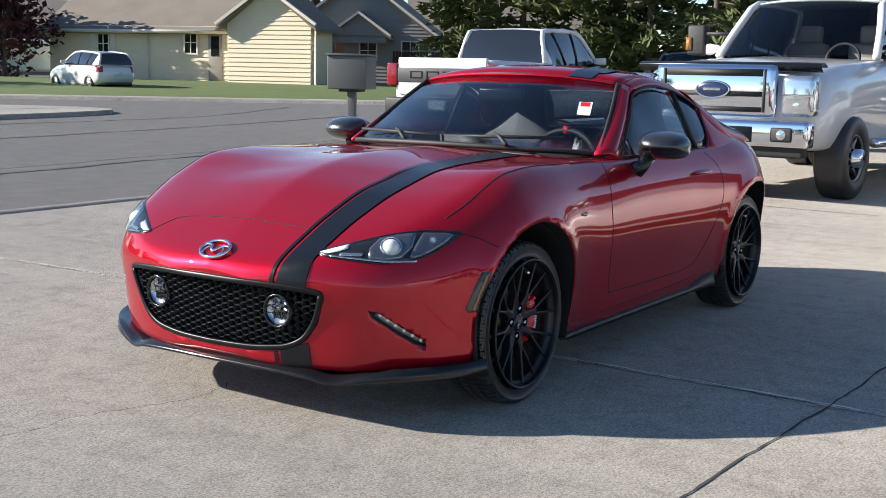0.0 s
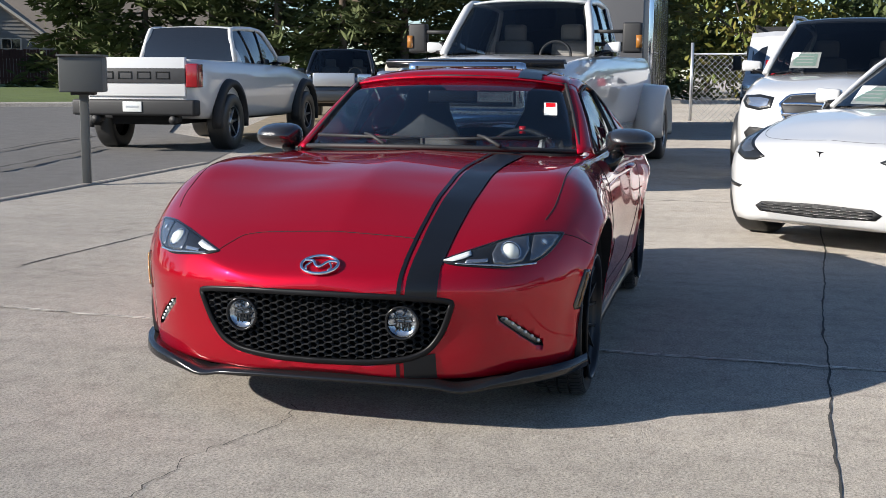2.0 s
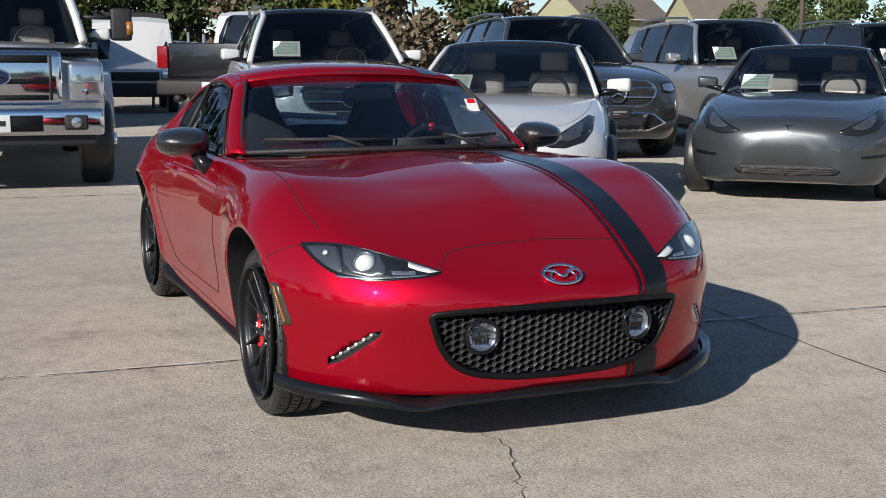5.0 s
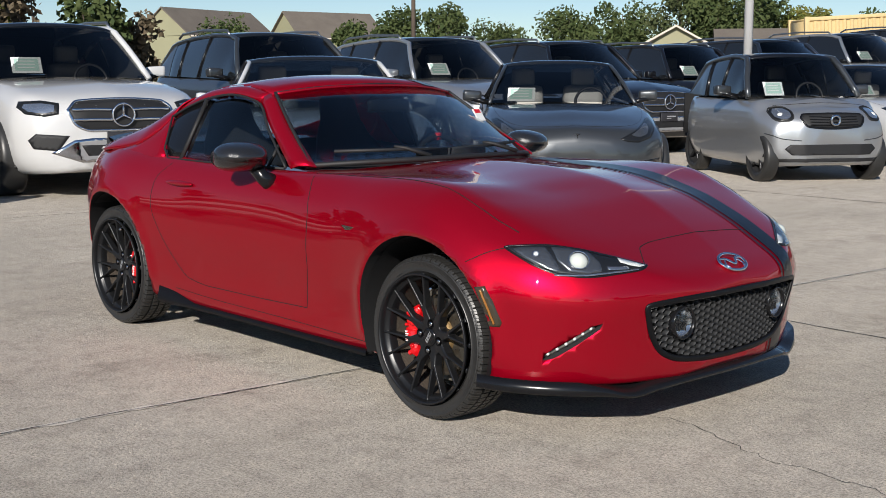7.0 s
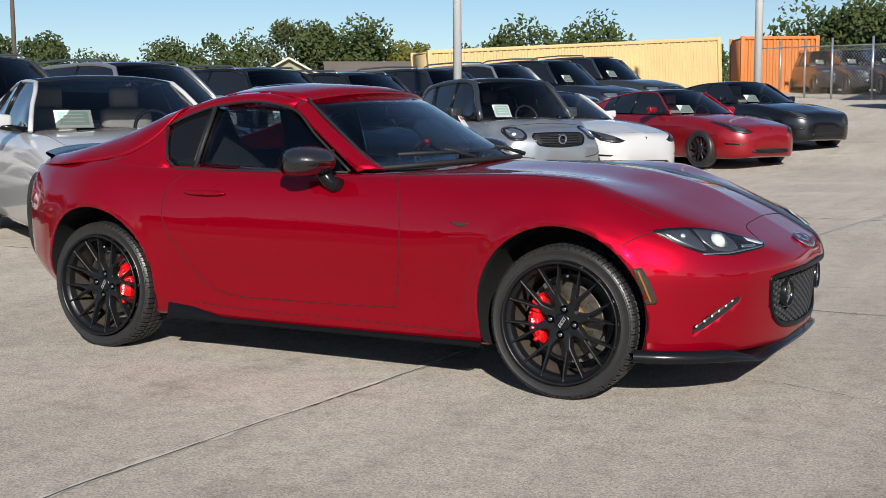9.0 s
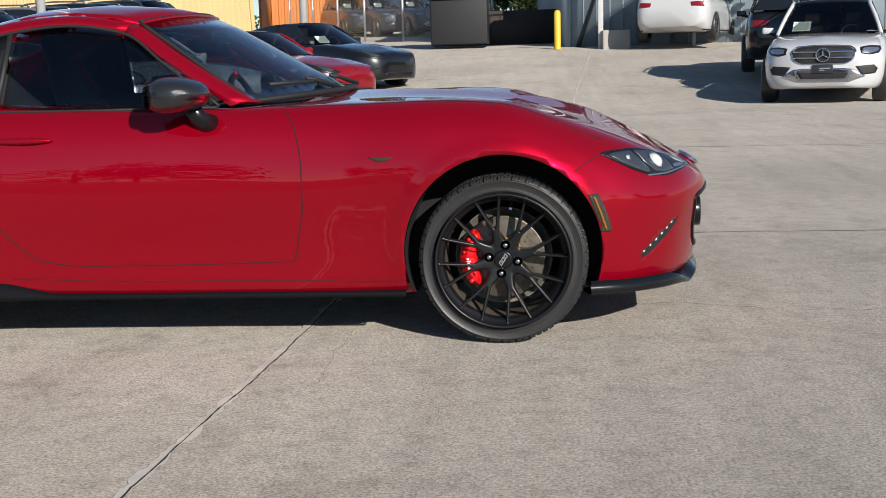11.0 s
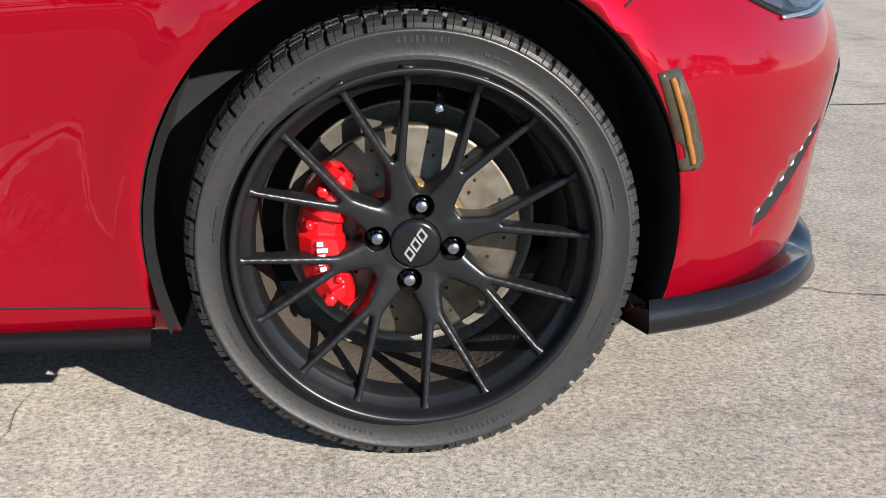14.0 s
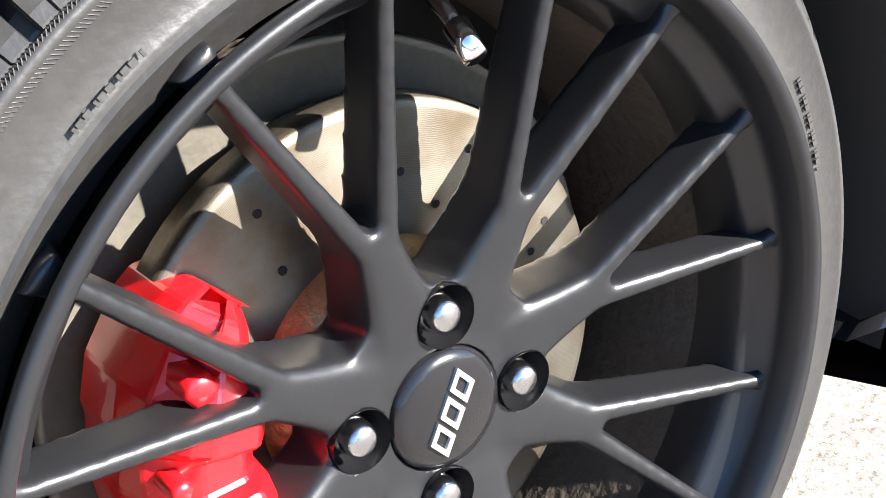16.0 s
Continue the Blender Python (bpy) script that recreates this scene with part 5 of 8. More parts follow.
def body_keys(f, r, W, zn, zh, zk, xk, zt, cl, corner=0.30, tail=0.2):
    corner = max(corner, 0.24)
    return {
        "zc": [(r, zt * 0.72), (r + 0.05, zt * 0.93), (r + tail, zt), ((r + xk) / 2, (zt + zk) / 2 + 0.01), (xk, zk), (xk + (f - xk) * 0.5, (zk + zh) / 2 + 0.02), (f - 0.32, zh), (f - 0.12, (zn + zh) / 2), (f - 0.03, zn), (f, zn - 0.10)],
        "ys": [(r, W * 0.62), (r + 0.12, W * 0.80), (r + 0.5, W * 0.87), (xk, W * 0.87), (f - 0.5, W * 0.83), (f - 0.2, W * 0.70), (f - 0.05, W * 0.5), (f, W * 0.36)],
        "zs": [(r, zt * 0.70), (r + 0.06, zt * 0.90), (r + tail, zt - 0.03), (xk, zk - 0.035), (f - 0.4, zh - 0.05), (f - 0.12, zn - 0.01), (f, zn - 0.11)],
        "yw": [(r, W * 0.72), (r + 0.10, W * 0.90), (r + 0.45, W * 0.985), (r + 0.9, W), (f - 0.9, W), (f - 0.45, W * 0.98), (f - corner * 0.5, W * 0.86), (f - 0.05, W * 0.62), (f, W * 0.44)],
        "zw": [(r, zt * 0.62), (xk, zk * 0.62 + cl * 0.3), (f, zn * 0.66)],
        "yb": [(r, W * 0.6), (r + 0.3, W * 0.86), (r + 0.8, W * 0.93), (f - 0.8, W * 0.93), (f - 0.3, W * 0.84), (f - 0.06, W * 0.60), (f, W * 0.40)],
        "zb": [(r, cl + 0.16), (r + 0.5, cl + 0.02), (f - 0.5, cl), (f - 0.1, cl + 0.02), (f, cl + 0.06)],
        "dome": [(r, 0.0), (f, 0.0)], "swell": [(r, 0.0), (r + 0.6, W * 0.02), (f - 0.6, W * 0.02), (f, 0.0)], "tuck": [(r, 0.0), (r + 0.8, 0.02), (f - 0.8, 0.02), (f, 0.0)],
    }


def greenhouse(car, g, paint_mat, roof_mat, pillar=0.03, c_from=0.80, glass_mat=None):
    """g: base centre x, base side x, base z, header x, roof z, mid x, mid z, rear header x, z, rear base x, z, belt half width, roof half width."""
    x0, xs, zb, x1, z1, xm, zm, x2, z2, x3, z3, yb, yr = g
    bm = cross_rows(bmesh.new(), [(xs, yb, zb, x0, zb + 0.02), (xs * 0.66 + (x1 - 0.10) * 0.34, yb * 0.66 + yr * 0.34, zb * 0.66 + (z1 - 0.03) * 0.34, x0 * 0.66 + x1 * 0.34, zb * 0.64 + z1 * 0.36 + 0.02), (xs * 0.33 + (x1 - 0.10) * 0.67, yb * 0.33 + yr * 0.67, zb * 0.33 + (z1 - 0.03) * 0.67, x0 * 0.33 + x1 * 0.67, zb * 0.31 + z1 * 0.69 + 0.02), (x1 - 0.10, yr, z1 - 0.035, x1, z1)], 15)
    ob = part("windscreen", bm, glass_mat or DARK_GLASS, car)
    ob.visible_shadow = False
    bm = cross_rows(bmesh.new(), [(x1 - 0.10, yr, z1 - 0.03, x1, z1 + 0.004), ((x1 + xm) / 2 - 0.04, yr * 1.01, (z1 + zm) / 2 - 0.02, (x1 + xm) / 2, (z1 + zm) / 2 + 0.02), (xm, yr * 1.01, zm - 0.035, xm, zm), ((xm + x2) / 2, yr, (zm + z2) / 2 - 0.025, (xm + x2) / 2, (zm + z2) / 2 + 0.012), (x2, yr * 0.96, z2 - 0.03, x2, z2)], 15)
    part("roof", solidified(bm, 0.02), roof_mat, car)
    bm = cross_rows(bmesh.new(), [(x2, yr * 0.96, z2 - 0.032, x2, z2 - 0.002), (x2 * 0.5 + x3 * 0.5 - 0.02, yr * 0.5 + yb * 0.46, (z2 + z3) / 2, x2 * 0.5 + x3 * 0.5 - 0.04, (z2 + z3) / 2 + 0.03), (x3 + 0.06, yb * 0.93, z3, x3, z3)], 13)
    part("rear_window", bm, WINDOW, car)
    top = curve_through([(xs, yb, zb), (xs * 0.5 + (x1 - 0.10) * 0.5, yb * 0.5 + yr * 0.5 + 0.01, zb * 0.47 + (z1 - 0.035) * 0.53), (x1 - 0.10, yr + 0.005, z1 - 0.035), (xm, yr * 1.01 + 0.005, zm - 0.05), (x2, yr * 0.97, z2 - 0.045), (x3 + 0.06, yb * 0.94, z3)], 31)
    bot = [(xs + (x3 + 0.06 - xs) * k / 30, yb * (1.005 if 2 < k < 24 else 0.985), zb + (z3 - zb) * k / 30 - 0.01) for k in range(31)]
    cut_at = int(30 * c_from)
    for s in (1, -1):
        bm = patch(bmesh.new(), [(x, s * y, z) for x, y, z in top[:cut_at + 1]], [(x, s * y, z) for x, y, z in bot[:cut_at + 1]], 26, 5, (0, s * 0.02, 0), mirror=False)
        part("side_window", bm, WINDOW, car)
        bm = patch(bmesh.new(), [(x, s * (y + 0.004), z) for x, y, z in top[cut_at:]], [(x, s * (y + 0.004), z) for x, y, z in bot[cut_at:]], 10, 5, (0, s * 0.02, 0), mirror=False)
        part("rear_pillar", bm, paint_mat, car)
        bm = tube(bmesh.new(), [(x, s * y, z) for x, y, z in top[::2]], [pillar] * 5 + [pillar * 0.9] * 11, 8)
        part("roof_rail_frame", bm, paint_mat, car)
        for k in (13, 20):
            bm = tube(bmesh.new(), [(top[k][0], s * (top[k][1] + 0.012), top[k][2]), ((top[k][0] + bot[k][0]) / 2, s * ((top[k][1] + bot[k][1]) / 2 + 0.026), (top[k][2] + bot[k][2]) / 2), (bot[k][0], s * (bot[k][1] + 0.012), bot[k][2])], 0.018, 6)
            part("door_pillar", bm, GLOSS_BLACK, car)
        bm = bmesh.new()
        box(bm, (-0.055, -0.105, -0.062), (0.055, 0.105, 0.062), 0.032)
        for v in bm.verts:
            v.co.z *= 1.0 - 0.22 * (v.co.y * s < 0) * abs(v.co.y) / 0.105
        bmesh.ops.transform(bm, matrix=Matrix.Translation((xs - 0.32, s * (yb + 0.19), zb + 0.085)) @ pose(0, 0, 0, 0, 0, -s * 10), verts=bm.verts)
        mir = part("mirror", bm, paint_mat, car)
        part("mirror_foot", tube(bmesh.new(), [(xs - 0.30, s * (yb - 0.02), zb), (xs - 0.30, s * (yb + 0.2), zb + 0.05)], 0.03, 8), GLOSS_BLACK, mir)


def cabin(car, xs, z, half, seat_mat, steer=True, dash=0.55):
    bm = boxes(((xs - 2.2, -half, z - 0.55), (xs + dash + 0.05, half, z - 0.5)), ((xs - 2.25, -half, z - 0.5), (xs - 2.2, half, z + 0.05)))
    part("cabin_floor", bm, DARK, car)
    bm = bmesh.new()
    box(bm, (xs - 0.35, -half, z - 0.22), (xs + dash, half, z - 0.01), 0.04)
    part("dashboard", bm, MATT_BLACK, car)
    for s in (1, -1):
        bm = bmesh.new()
        box(bm, (xs - 1.35, s * 0.36 - 0.25, z - 0.5), (xs - 0.75, s * 0.36 + 0.25, z - 0.25), 0.06)
        box(bm, (xs - 1.45, s * 0.36 - 0.24, z - 0.3), (xs - 1.22, s * 0.36 + 0.24, z + 0.22), 0.08)
        box(bm, (xs - 1.45, s * 0.36 - 0.14, z + 0.2), (xs - 1.32, s * 0.36 + 0.14, z + 0.42), 0.05)
        part("seat", bm, seat_mat, car)
    if steer:
        bm = tube(bmesh.new(), [(xs - 0.42 - 0.05 * math.sin(a), 0.36 + 0.18 * math.cos(a), z + 0.02 + 0.17 * math.sin(a)) for a in [k * math.tau / 24 for k in range(24)]], 0.016, 6, True)
        part("steering_wheel", bm, MATT_BLACK, car)


def price_sheet(car, g, y=-0.45, t=0.22, w=0.15, h=0.11):
    """A price sheet behind the windscreen."""
    x0, xs, zb, x1, z1, *_ , yb, yr = g
    x = x0 * (1 - t) + x1 * t - (x0 - xs) * (abs(y) / yb) ** 2 * (1 - t) - 0.04
    z = zb * (1 - t) + z1 * t + 0.0
    tilt = math.degrees(math.atan2(x0 - x1, z1 - zb))
    bm = bmesh.new()
    box(bm, (-0.002, -w, -h), (0.002, w, h), 0, mi=0)
    box(bm, (0.002, -w * 0.8, -h * 0.72), (0.005, w * 0.8, h * 0.78), 0, mi=1)
    for k in range(3):
        box(bm, (0.005, -w * 0.6, h * (0.4 - 0.4 * k)), (0.007, w * 0.55, h * (0.52 - 0.4 * k)), 0, mi=0)
    bmesh.ops.transform(bm, matrix=Matrix.Translation((x, y, z)) @ pose(0, 0, 0, 0, -tilt * 0.8, -6), verts=bm.verts)
    part("price_sheet", bm, [PAPER, PAPER_GREEN], car, "printed white price sheet", smooth=False)


def both(pts):
    return [[(s * a, b) for a, b in pts] for s in (1, -1)]


def sedan(paint_mat, m, label, group=""):
    car = thing("sedan", m, label, "car", group)
    K = body_keys(0.84, -3.85, 0.92, 0.71, 0.81, 0.965, -0.62, 1.00, 0.16, 0.5, 0.3)
    body = part("body", shell(K, 60, 34), [paint_mat, DARK], car)
    cut(body, [cylinder_y(x, 0.35, 0.375, s * 0.6, s * 1.2, 40) for x in (0, -2.875) for s in (1, -1)] + [boxes(((-2.9, -0.68, 0.45), (-0.66, 0.68, 1.5)))])
    bvh = tree_of(body)
    g = (-0.62, -0.92, 0.955, -1.45, 1.40, -1.95, 1.435, -2.9, 1.33, -3.62, 1.03, 0.80, 0.60)
    greenhouse(car, g, paint_mat, WINDOW, 0.021, 0.78, DARK_GLASS)
    cabin(car, -0.9, 0.93, 0.68, PALE_LEATHER)
    price_sheet(car, g)
    for o in both([(0.41, 0.642), (0.53, 0.700), (0.66, 0.772), (0.75, 0.828), (0.80, 0.815), (0.795, 0.73), (0.735, 0.648), (0.60, 0.608), (0.49, 0.614)]):
        h = part("headlight", decal(bvh, o, "front", 0.003, size=0.04), LAMP_DARK, car, "slim dark headlight")
        c = sum((Vector((a, b)) for a, b in o), Vector((0, 0))) / len(o)
        part("reflector", decal(bvh, [(c.x + (a - c.x) * 0.5, c.y + 0.008 + (b - c.y) * 0.55) for a, b in o], "front", 0.006, size=0.04, thick=0), SMOKED_CHROME, h)
    part("lower_intake", decal(bvh, [(-0.46, 0.30), (-0.40, 0.335), (0, 0.345), (0.40, 0.335), (0.46, 0.30), (0.42, 0.265), (0, 0.25), (-0.42, 0.265)], "front", 0.003, size=0.05), MATT_BLACK, car, "black slatted lower intake")
    bm = bmesh.new()
    for z in (0.275, 0.295, 0.315):
        seam(bvh, [(-0.40, z), (0, z), (0.40, z)], "front", 1, 0.004, 0.006, bm)
    part("intake_slat", bm, GLOSS_BLACK, car)
    for o in both([(0.60, 0.43), (0.84, 0.45), (0.83, 0.425), (0.80, 0.415), (0.64, 0.41)]):
        part("corner_slot", decal(bvh, o, "front", 0.003, size=0.04), GLOSS_BLACK, car)
    part("emblem", decal(bvh, [(-0.035, 0.695), (0.035, 0.695), (0.006, 0.682), (0, 0.65), (-0.006, 0.682)], "front", 0.004, size=0.03), GLOSS_BLACK, car)
    part("bonnet_gap", seam(bvh, [(-0.75, -0.78), (-0.2, -0.76), (0.35, -0.66), (0.60, -0.48), (0.68, -0.2), (0.69, 0), (0.68, 0.2), (0.60, 0.48), (0.35, 0.66), (-0.2, 0.76), (-0.75, 0.78)], "top", 1, 0.0018, n=60), DARK, car)
    for x in (0, -2.875):
        for s in (1, -1):
            road_wheel(car, 0.335, 0.235, WHEEL_DARK, x, s * 0.86, s, 10, 0.70)
    return car


def suv(paint_mat, m, label, group="", scale=1.0, sheet=True, roof=None, category="car"):
    car = thing("suv", m, label, category, group)
    K = body_keys(0.87, -4.02, 0.965, 0.90, 1.03, 1.135, -0.52, 1.20, 0.23, 0.35, 0.2)
    body = part("body", shell(K, 60, 34), [paint_mat, DARK], car)
    cut(body, [cylinder_y(x, 0.40, 0.44, s * 0.6, s * 1.3, 40) for x in (0, -2.99) for s in (1, -1)] + [boxes(((-3.0, -0.72, 0.6), (-0.62, 0.72, 1.7)))])
    bvh = tree_of(body)
    g = (-0.52, -0.80, 1.13, -1.25, 1.70, -1.9, 1.76, -3.55, 1.68, -3.95, 1.20, 0.86, 0.64)
    greenhouse(car, g, paint_mat, roof or WINDOW, 0.035, 0.80)
    cabin(car, -0.85, 1.10, 0.72, LEATHER)
    if sheet:
        price_sheet(car, g, t=0.25)
    out = [(-0.50, 0.84), (-0.40, 0.92), (0, 0.94), (0.40, 0.92), (0.50, 0.84), (0.44, 0.70), (0.30, 0.645), (-0.30, 0.645), (-0.44, 0.70)]
    gr = part("grille", decal(bvh, out, "front", 0.004, size=0.06), MATT_BLACK, car, "black grille with chrome bars")
    part("grille_frame", frame_band(bvh, out, "front", w=0.025, h=0.012), CHROME, gr)
    for z in (0.745, 0.835):
        for y0, y1 in ((-0.46, -0.10), (0.10, 0.46)):
            part("grille_bar", seam(bvh, [(y0, z), ((y0 + y1) / 2, z + 0.004), (y1, z)], "front", 1, 0.017, 0.012), CHROME, gr)
    p, nrm = cast(bvh, "front", 0, 0.79)
    bm = tube(bmesh.new(), [(p.x + 0.03, 0.105 * math.cos(a), 0.79 + 0.105 * math.sin(a)) for a in [k * math.tau / 28 for k in range(28)]], 0.011, 6, True)
    for k in range(3):
        a = math.pi / 2 + k * math.tau / 3
        tube(bm, [(p.x + 0.03, 0, 0.79), (p.x + 0.03, 0.10 * math.cos(a), 0.79 + 0.10 * math.sin(a))], [0.016, 0.005], 6)
    part("emblem", bm, CHROME, gr)
    for o in both([(0.56, 0.90), (0.70, 0.925), (0.86, 0.915), (0.885, 0.86), (0.84, 0.80), (0.70, 0.775), (0.58, 0.80)]):
        h = part("headlight", decal(bvh, o, "front", 0.004, size=0.04), LAMP_DARK, car)
        c = sum((Vector((a, b)) for a, b in o), Vector((0, 0))) / len(o)
        part("reflector", decal(bvh, [(c.x + (a - c.x) * 0.75, c.y + (b - c.y) * 0.6) for a, b in o], "front", 0.008, size=0.04, thick=0), LAMP_CLEAR, h)
    for o in both([(0.50, 0.60), (0.78, 0.62), (0.84, 0.56), (0.80, 0.48), (0.60, 0.46)]):
        part("side_intake", decal(bvh, o, "front", 0.004, size=0.05), MATT_BLACK, car)
    part("skid_plate", decal(bvh, [(-0.66, 0.44), (-0.46, 0.56), (-0.30, 0.575), (0.30, 0.575), (0.46, 0.56), (0.66, 0.44), (0.40, 0.35), (-0.40, 0.35)], "front", 0.004, size=0.05), CHROME, car, "chrome lower skid plate")
    part("lower_intake", decal(bvh, [(-0.40, 0.51), (0.40, 0.51), (0.34, 0.41), (-0.34, 0.41)], "front", 0.010, size=0.05), MATT_BLACK, car)
    p, nrm = cast(bvh, "front", 0, 0.55)
    bm = bmesh.new()
    box(bm, (p.x + 0.01, -0.16, 0.50), (p.x + 0.025, 0.16, 0.63), 0.004)
    pl = part("plate", bm, PLATE_DARK, car, "dark dealer plate")
    bm = boxes(((p.x + 0.025, -0.05, 0.565), (p.x + 0.028, 0.12, 0.585)), ((p.x + 0.025, -0.05, 0.54), (p.x + 0.028, 0.03, 0.552)))
    part("plate_mark", bm, GREY_MARK, pl, smooth=False)
    for s in (1, -1):
        part("roof_rail", tube(bmesh.new(), [(-1.5, s * 0.66, 1.70), (-1.6, s * 0.66, 1.765), (-2.4, s * 0.665, 1.79), (-3.2, s * 0.65, 1.765), (-3.35, s * 0.645, 1.71)], 0.018, 6), WHEEL_GREY, car)
        part("sill_trim", seam(bvh, [(-3.9, 0.33), (-3.6, 0.30), (-1.5, 0.29), (0.4, 0.30)], "side", s, 0.02, 0), MATT_BLACK, car)
    for s in (1, -1):
        part("tail_lamp", decal(bvh, [(s * 0.50, 1.0), (s * 0.82, 1.02), (s * 0.84, 0.88), (s * 0.52, 0.90)], "rear", 0.004, size=0.05), LAMP_RED, car)
    for x in (0, -2.99):
        for s in (1, -1):
            road_wheel(car, 0.38, 0.26, WHEEL_GREY, x, s * 0.885, s, 10, 0.66)
    car.scale = (scale,) * 3
    return car


def small_car(m, label):
    car = thing("microcar", m, label, "car")
    K = body_keys(0.42, -2.27, 0.82, 0.80, 0.93, 1.00, -0.10, 1.02, 0.18, 0.25, 0.1)
    body = part("body", shell(K, 50, 34), [SILVER_PAINT, DARK], car)
    cut(body, [cylinder_y(x, 0.31, 0.34, s * 0.5, s * 1.2, 40) for x in (0, -1.873) for s in (1, -1)] + [boxes(((-1.7, -0.6, 0.5), (-0.2, 0.6, 1.5)))])
    bvh = tree_of(body)
    g = (-0.12, -0.34, 1.00, -0.62, 1.50, -1.0, 1.55, -1.95, 1.46, -2.20, 1.03, 0.74, 0.58)
    greenhouse(car, g, GREY_PAINT, BLACK_PAINT, 0.04, 0.72, SIDE_GLASS)
    cabin(car, -0.45, 0.98, 0.58, MATT_BLACK, True, 0.12)
    price_sheet(car, g, -0.42, 0.2, 0.12, 0.1)
    out = [(-0.40, 0.765), (-0.36, 0.805), (0, 0.815), (0.36, 0.805), (0.40, 0.765), (0.33, 0.665), (0, 0.640), (-0.33, 0.665)]
    gr = part("grille", decal(bvh, out, "front", 0.004, size=0.05), MATT_BLACK, car, "black honeycomb grille")
    part("grille_frame", frame_band(bvh, out, "front", w=0.022, h=0.012), GLOSS_BLACK, gr)
    for k in range(4):
        z = 0.685 + 0.03 * k
        part("grille_slat", seam(bvh, [(-0.30, z), (0, z - 0.004), (0.30, z)], "front", 1, 0.006, 0.008), GLOSS_BLACK, gr)
    p, _ = cast(bvh, "front", 0, 0.72)
    part("emblem", tube(bmesh.new(), [(p.x + 0.03, 0.055 * math.cos(a), 0.735 + 0.055 * math.sin(a)) for a in [k * math.tau / 20 for k in range(20)]], 0.016, 6, True), CHROME, gr)
    for s in (1, -1):
        ring = [(0.565, 0.90), (0.64, 0.885), (0.685, 0.83), (0.68, 0.77), (0.62, 0.735), (0.53, 0.74), (0.475, 0.78), (0.465, 0.85), (0.50, 0.895)]
        ring = [(s * a, b - 0.01) for a, b in ring]
        h = part("headlight", decal(bvh, ring, "front", 0.004, size=0.03), LAMP_DARK, car, "rounded clear headlight")
        part("headlight_rim", frame_band(bvh, ring, "front", w=0.016, h=0.010), MATT_BLACK, h)
        c = sum((Vector(q) for q in ring), Vector((0, 0))) / len(ring)
        part("reflector", decal(bvh, [(c.x + (a - c.x) * 0.78, c.y + (b - c.y) * 0.74) for a, b in ring], "front", 0.009, size=0.03, thick=0), LAMP_CLEAR, h)
        q, nrm = cast(bvh, "front", s * 0.60, 0.80)
        bm = bmesh.new()
        bmesh.ops.create_uvsphere(bm, u_segments=16, v_segments=8, radius=0.042)
        bmesh.ops.transform(bm, matrix=Matrix.Translation(q - nrm * 0.02), verts=bm.verts)
        part("bulb", bm, LAMP_WHITE, h)
        part("bumper_crease", seam(bvh, [(s * 0.76, 0.58), (s * 0.60, 0.52), (s * 0.40, 0.50)], "front", 1, 0.006, 0.0), GREY_PAINT, car)
    part("bonnet_gap", seam(bvh, [(-0.60, 0.90), (-0.45, 0.915), (0, 0.935), (0.45, 0.915), (0.60, 0.90)], "front", 1, 0.003), DARK, car)
    part("lower_intake", decal(bvh, [(-0.58, 0.40), (-0.52, 0.455), (0.52, 0.455), (0.58, 0.40), (0.50, 0.33), (-0.50, 0.33)], "front", 0.004, size=0.05), MATT_BLACK, car)
    part("lip", decal(bvh, [(-0.70, 0.29), (0.70, 0.29), (0.66, 0.25), (-0.66, 0.25)], "front", 0.006, size=0.05), MATT_BLACK, car)
    for x in (0, -1.873):
        for s in (1, -1):
            road_wheel(car, 0.305, 0.17, WHEEL_DARK, x, s * 0.69, s, 5, 0.68)
    return car


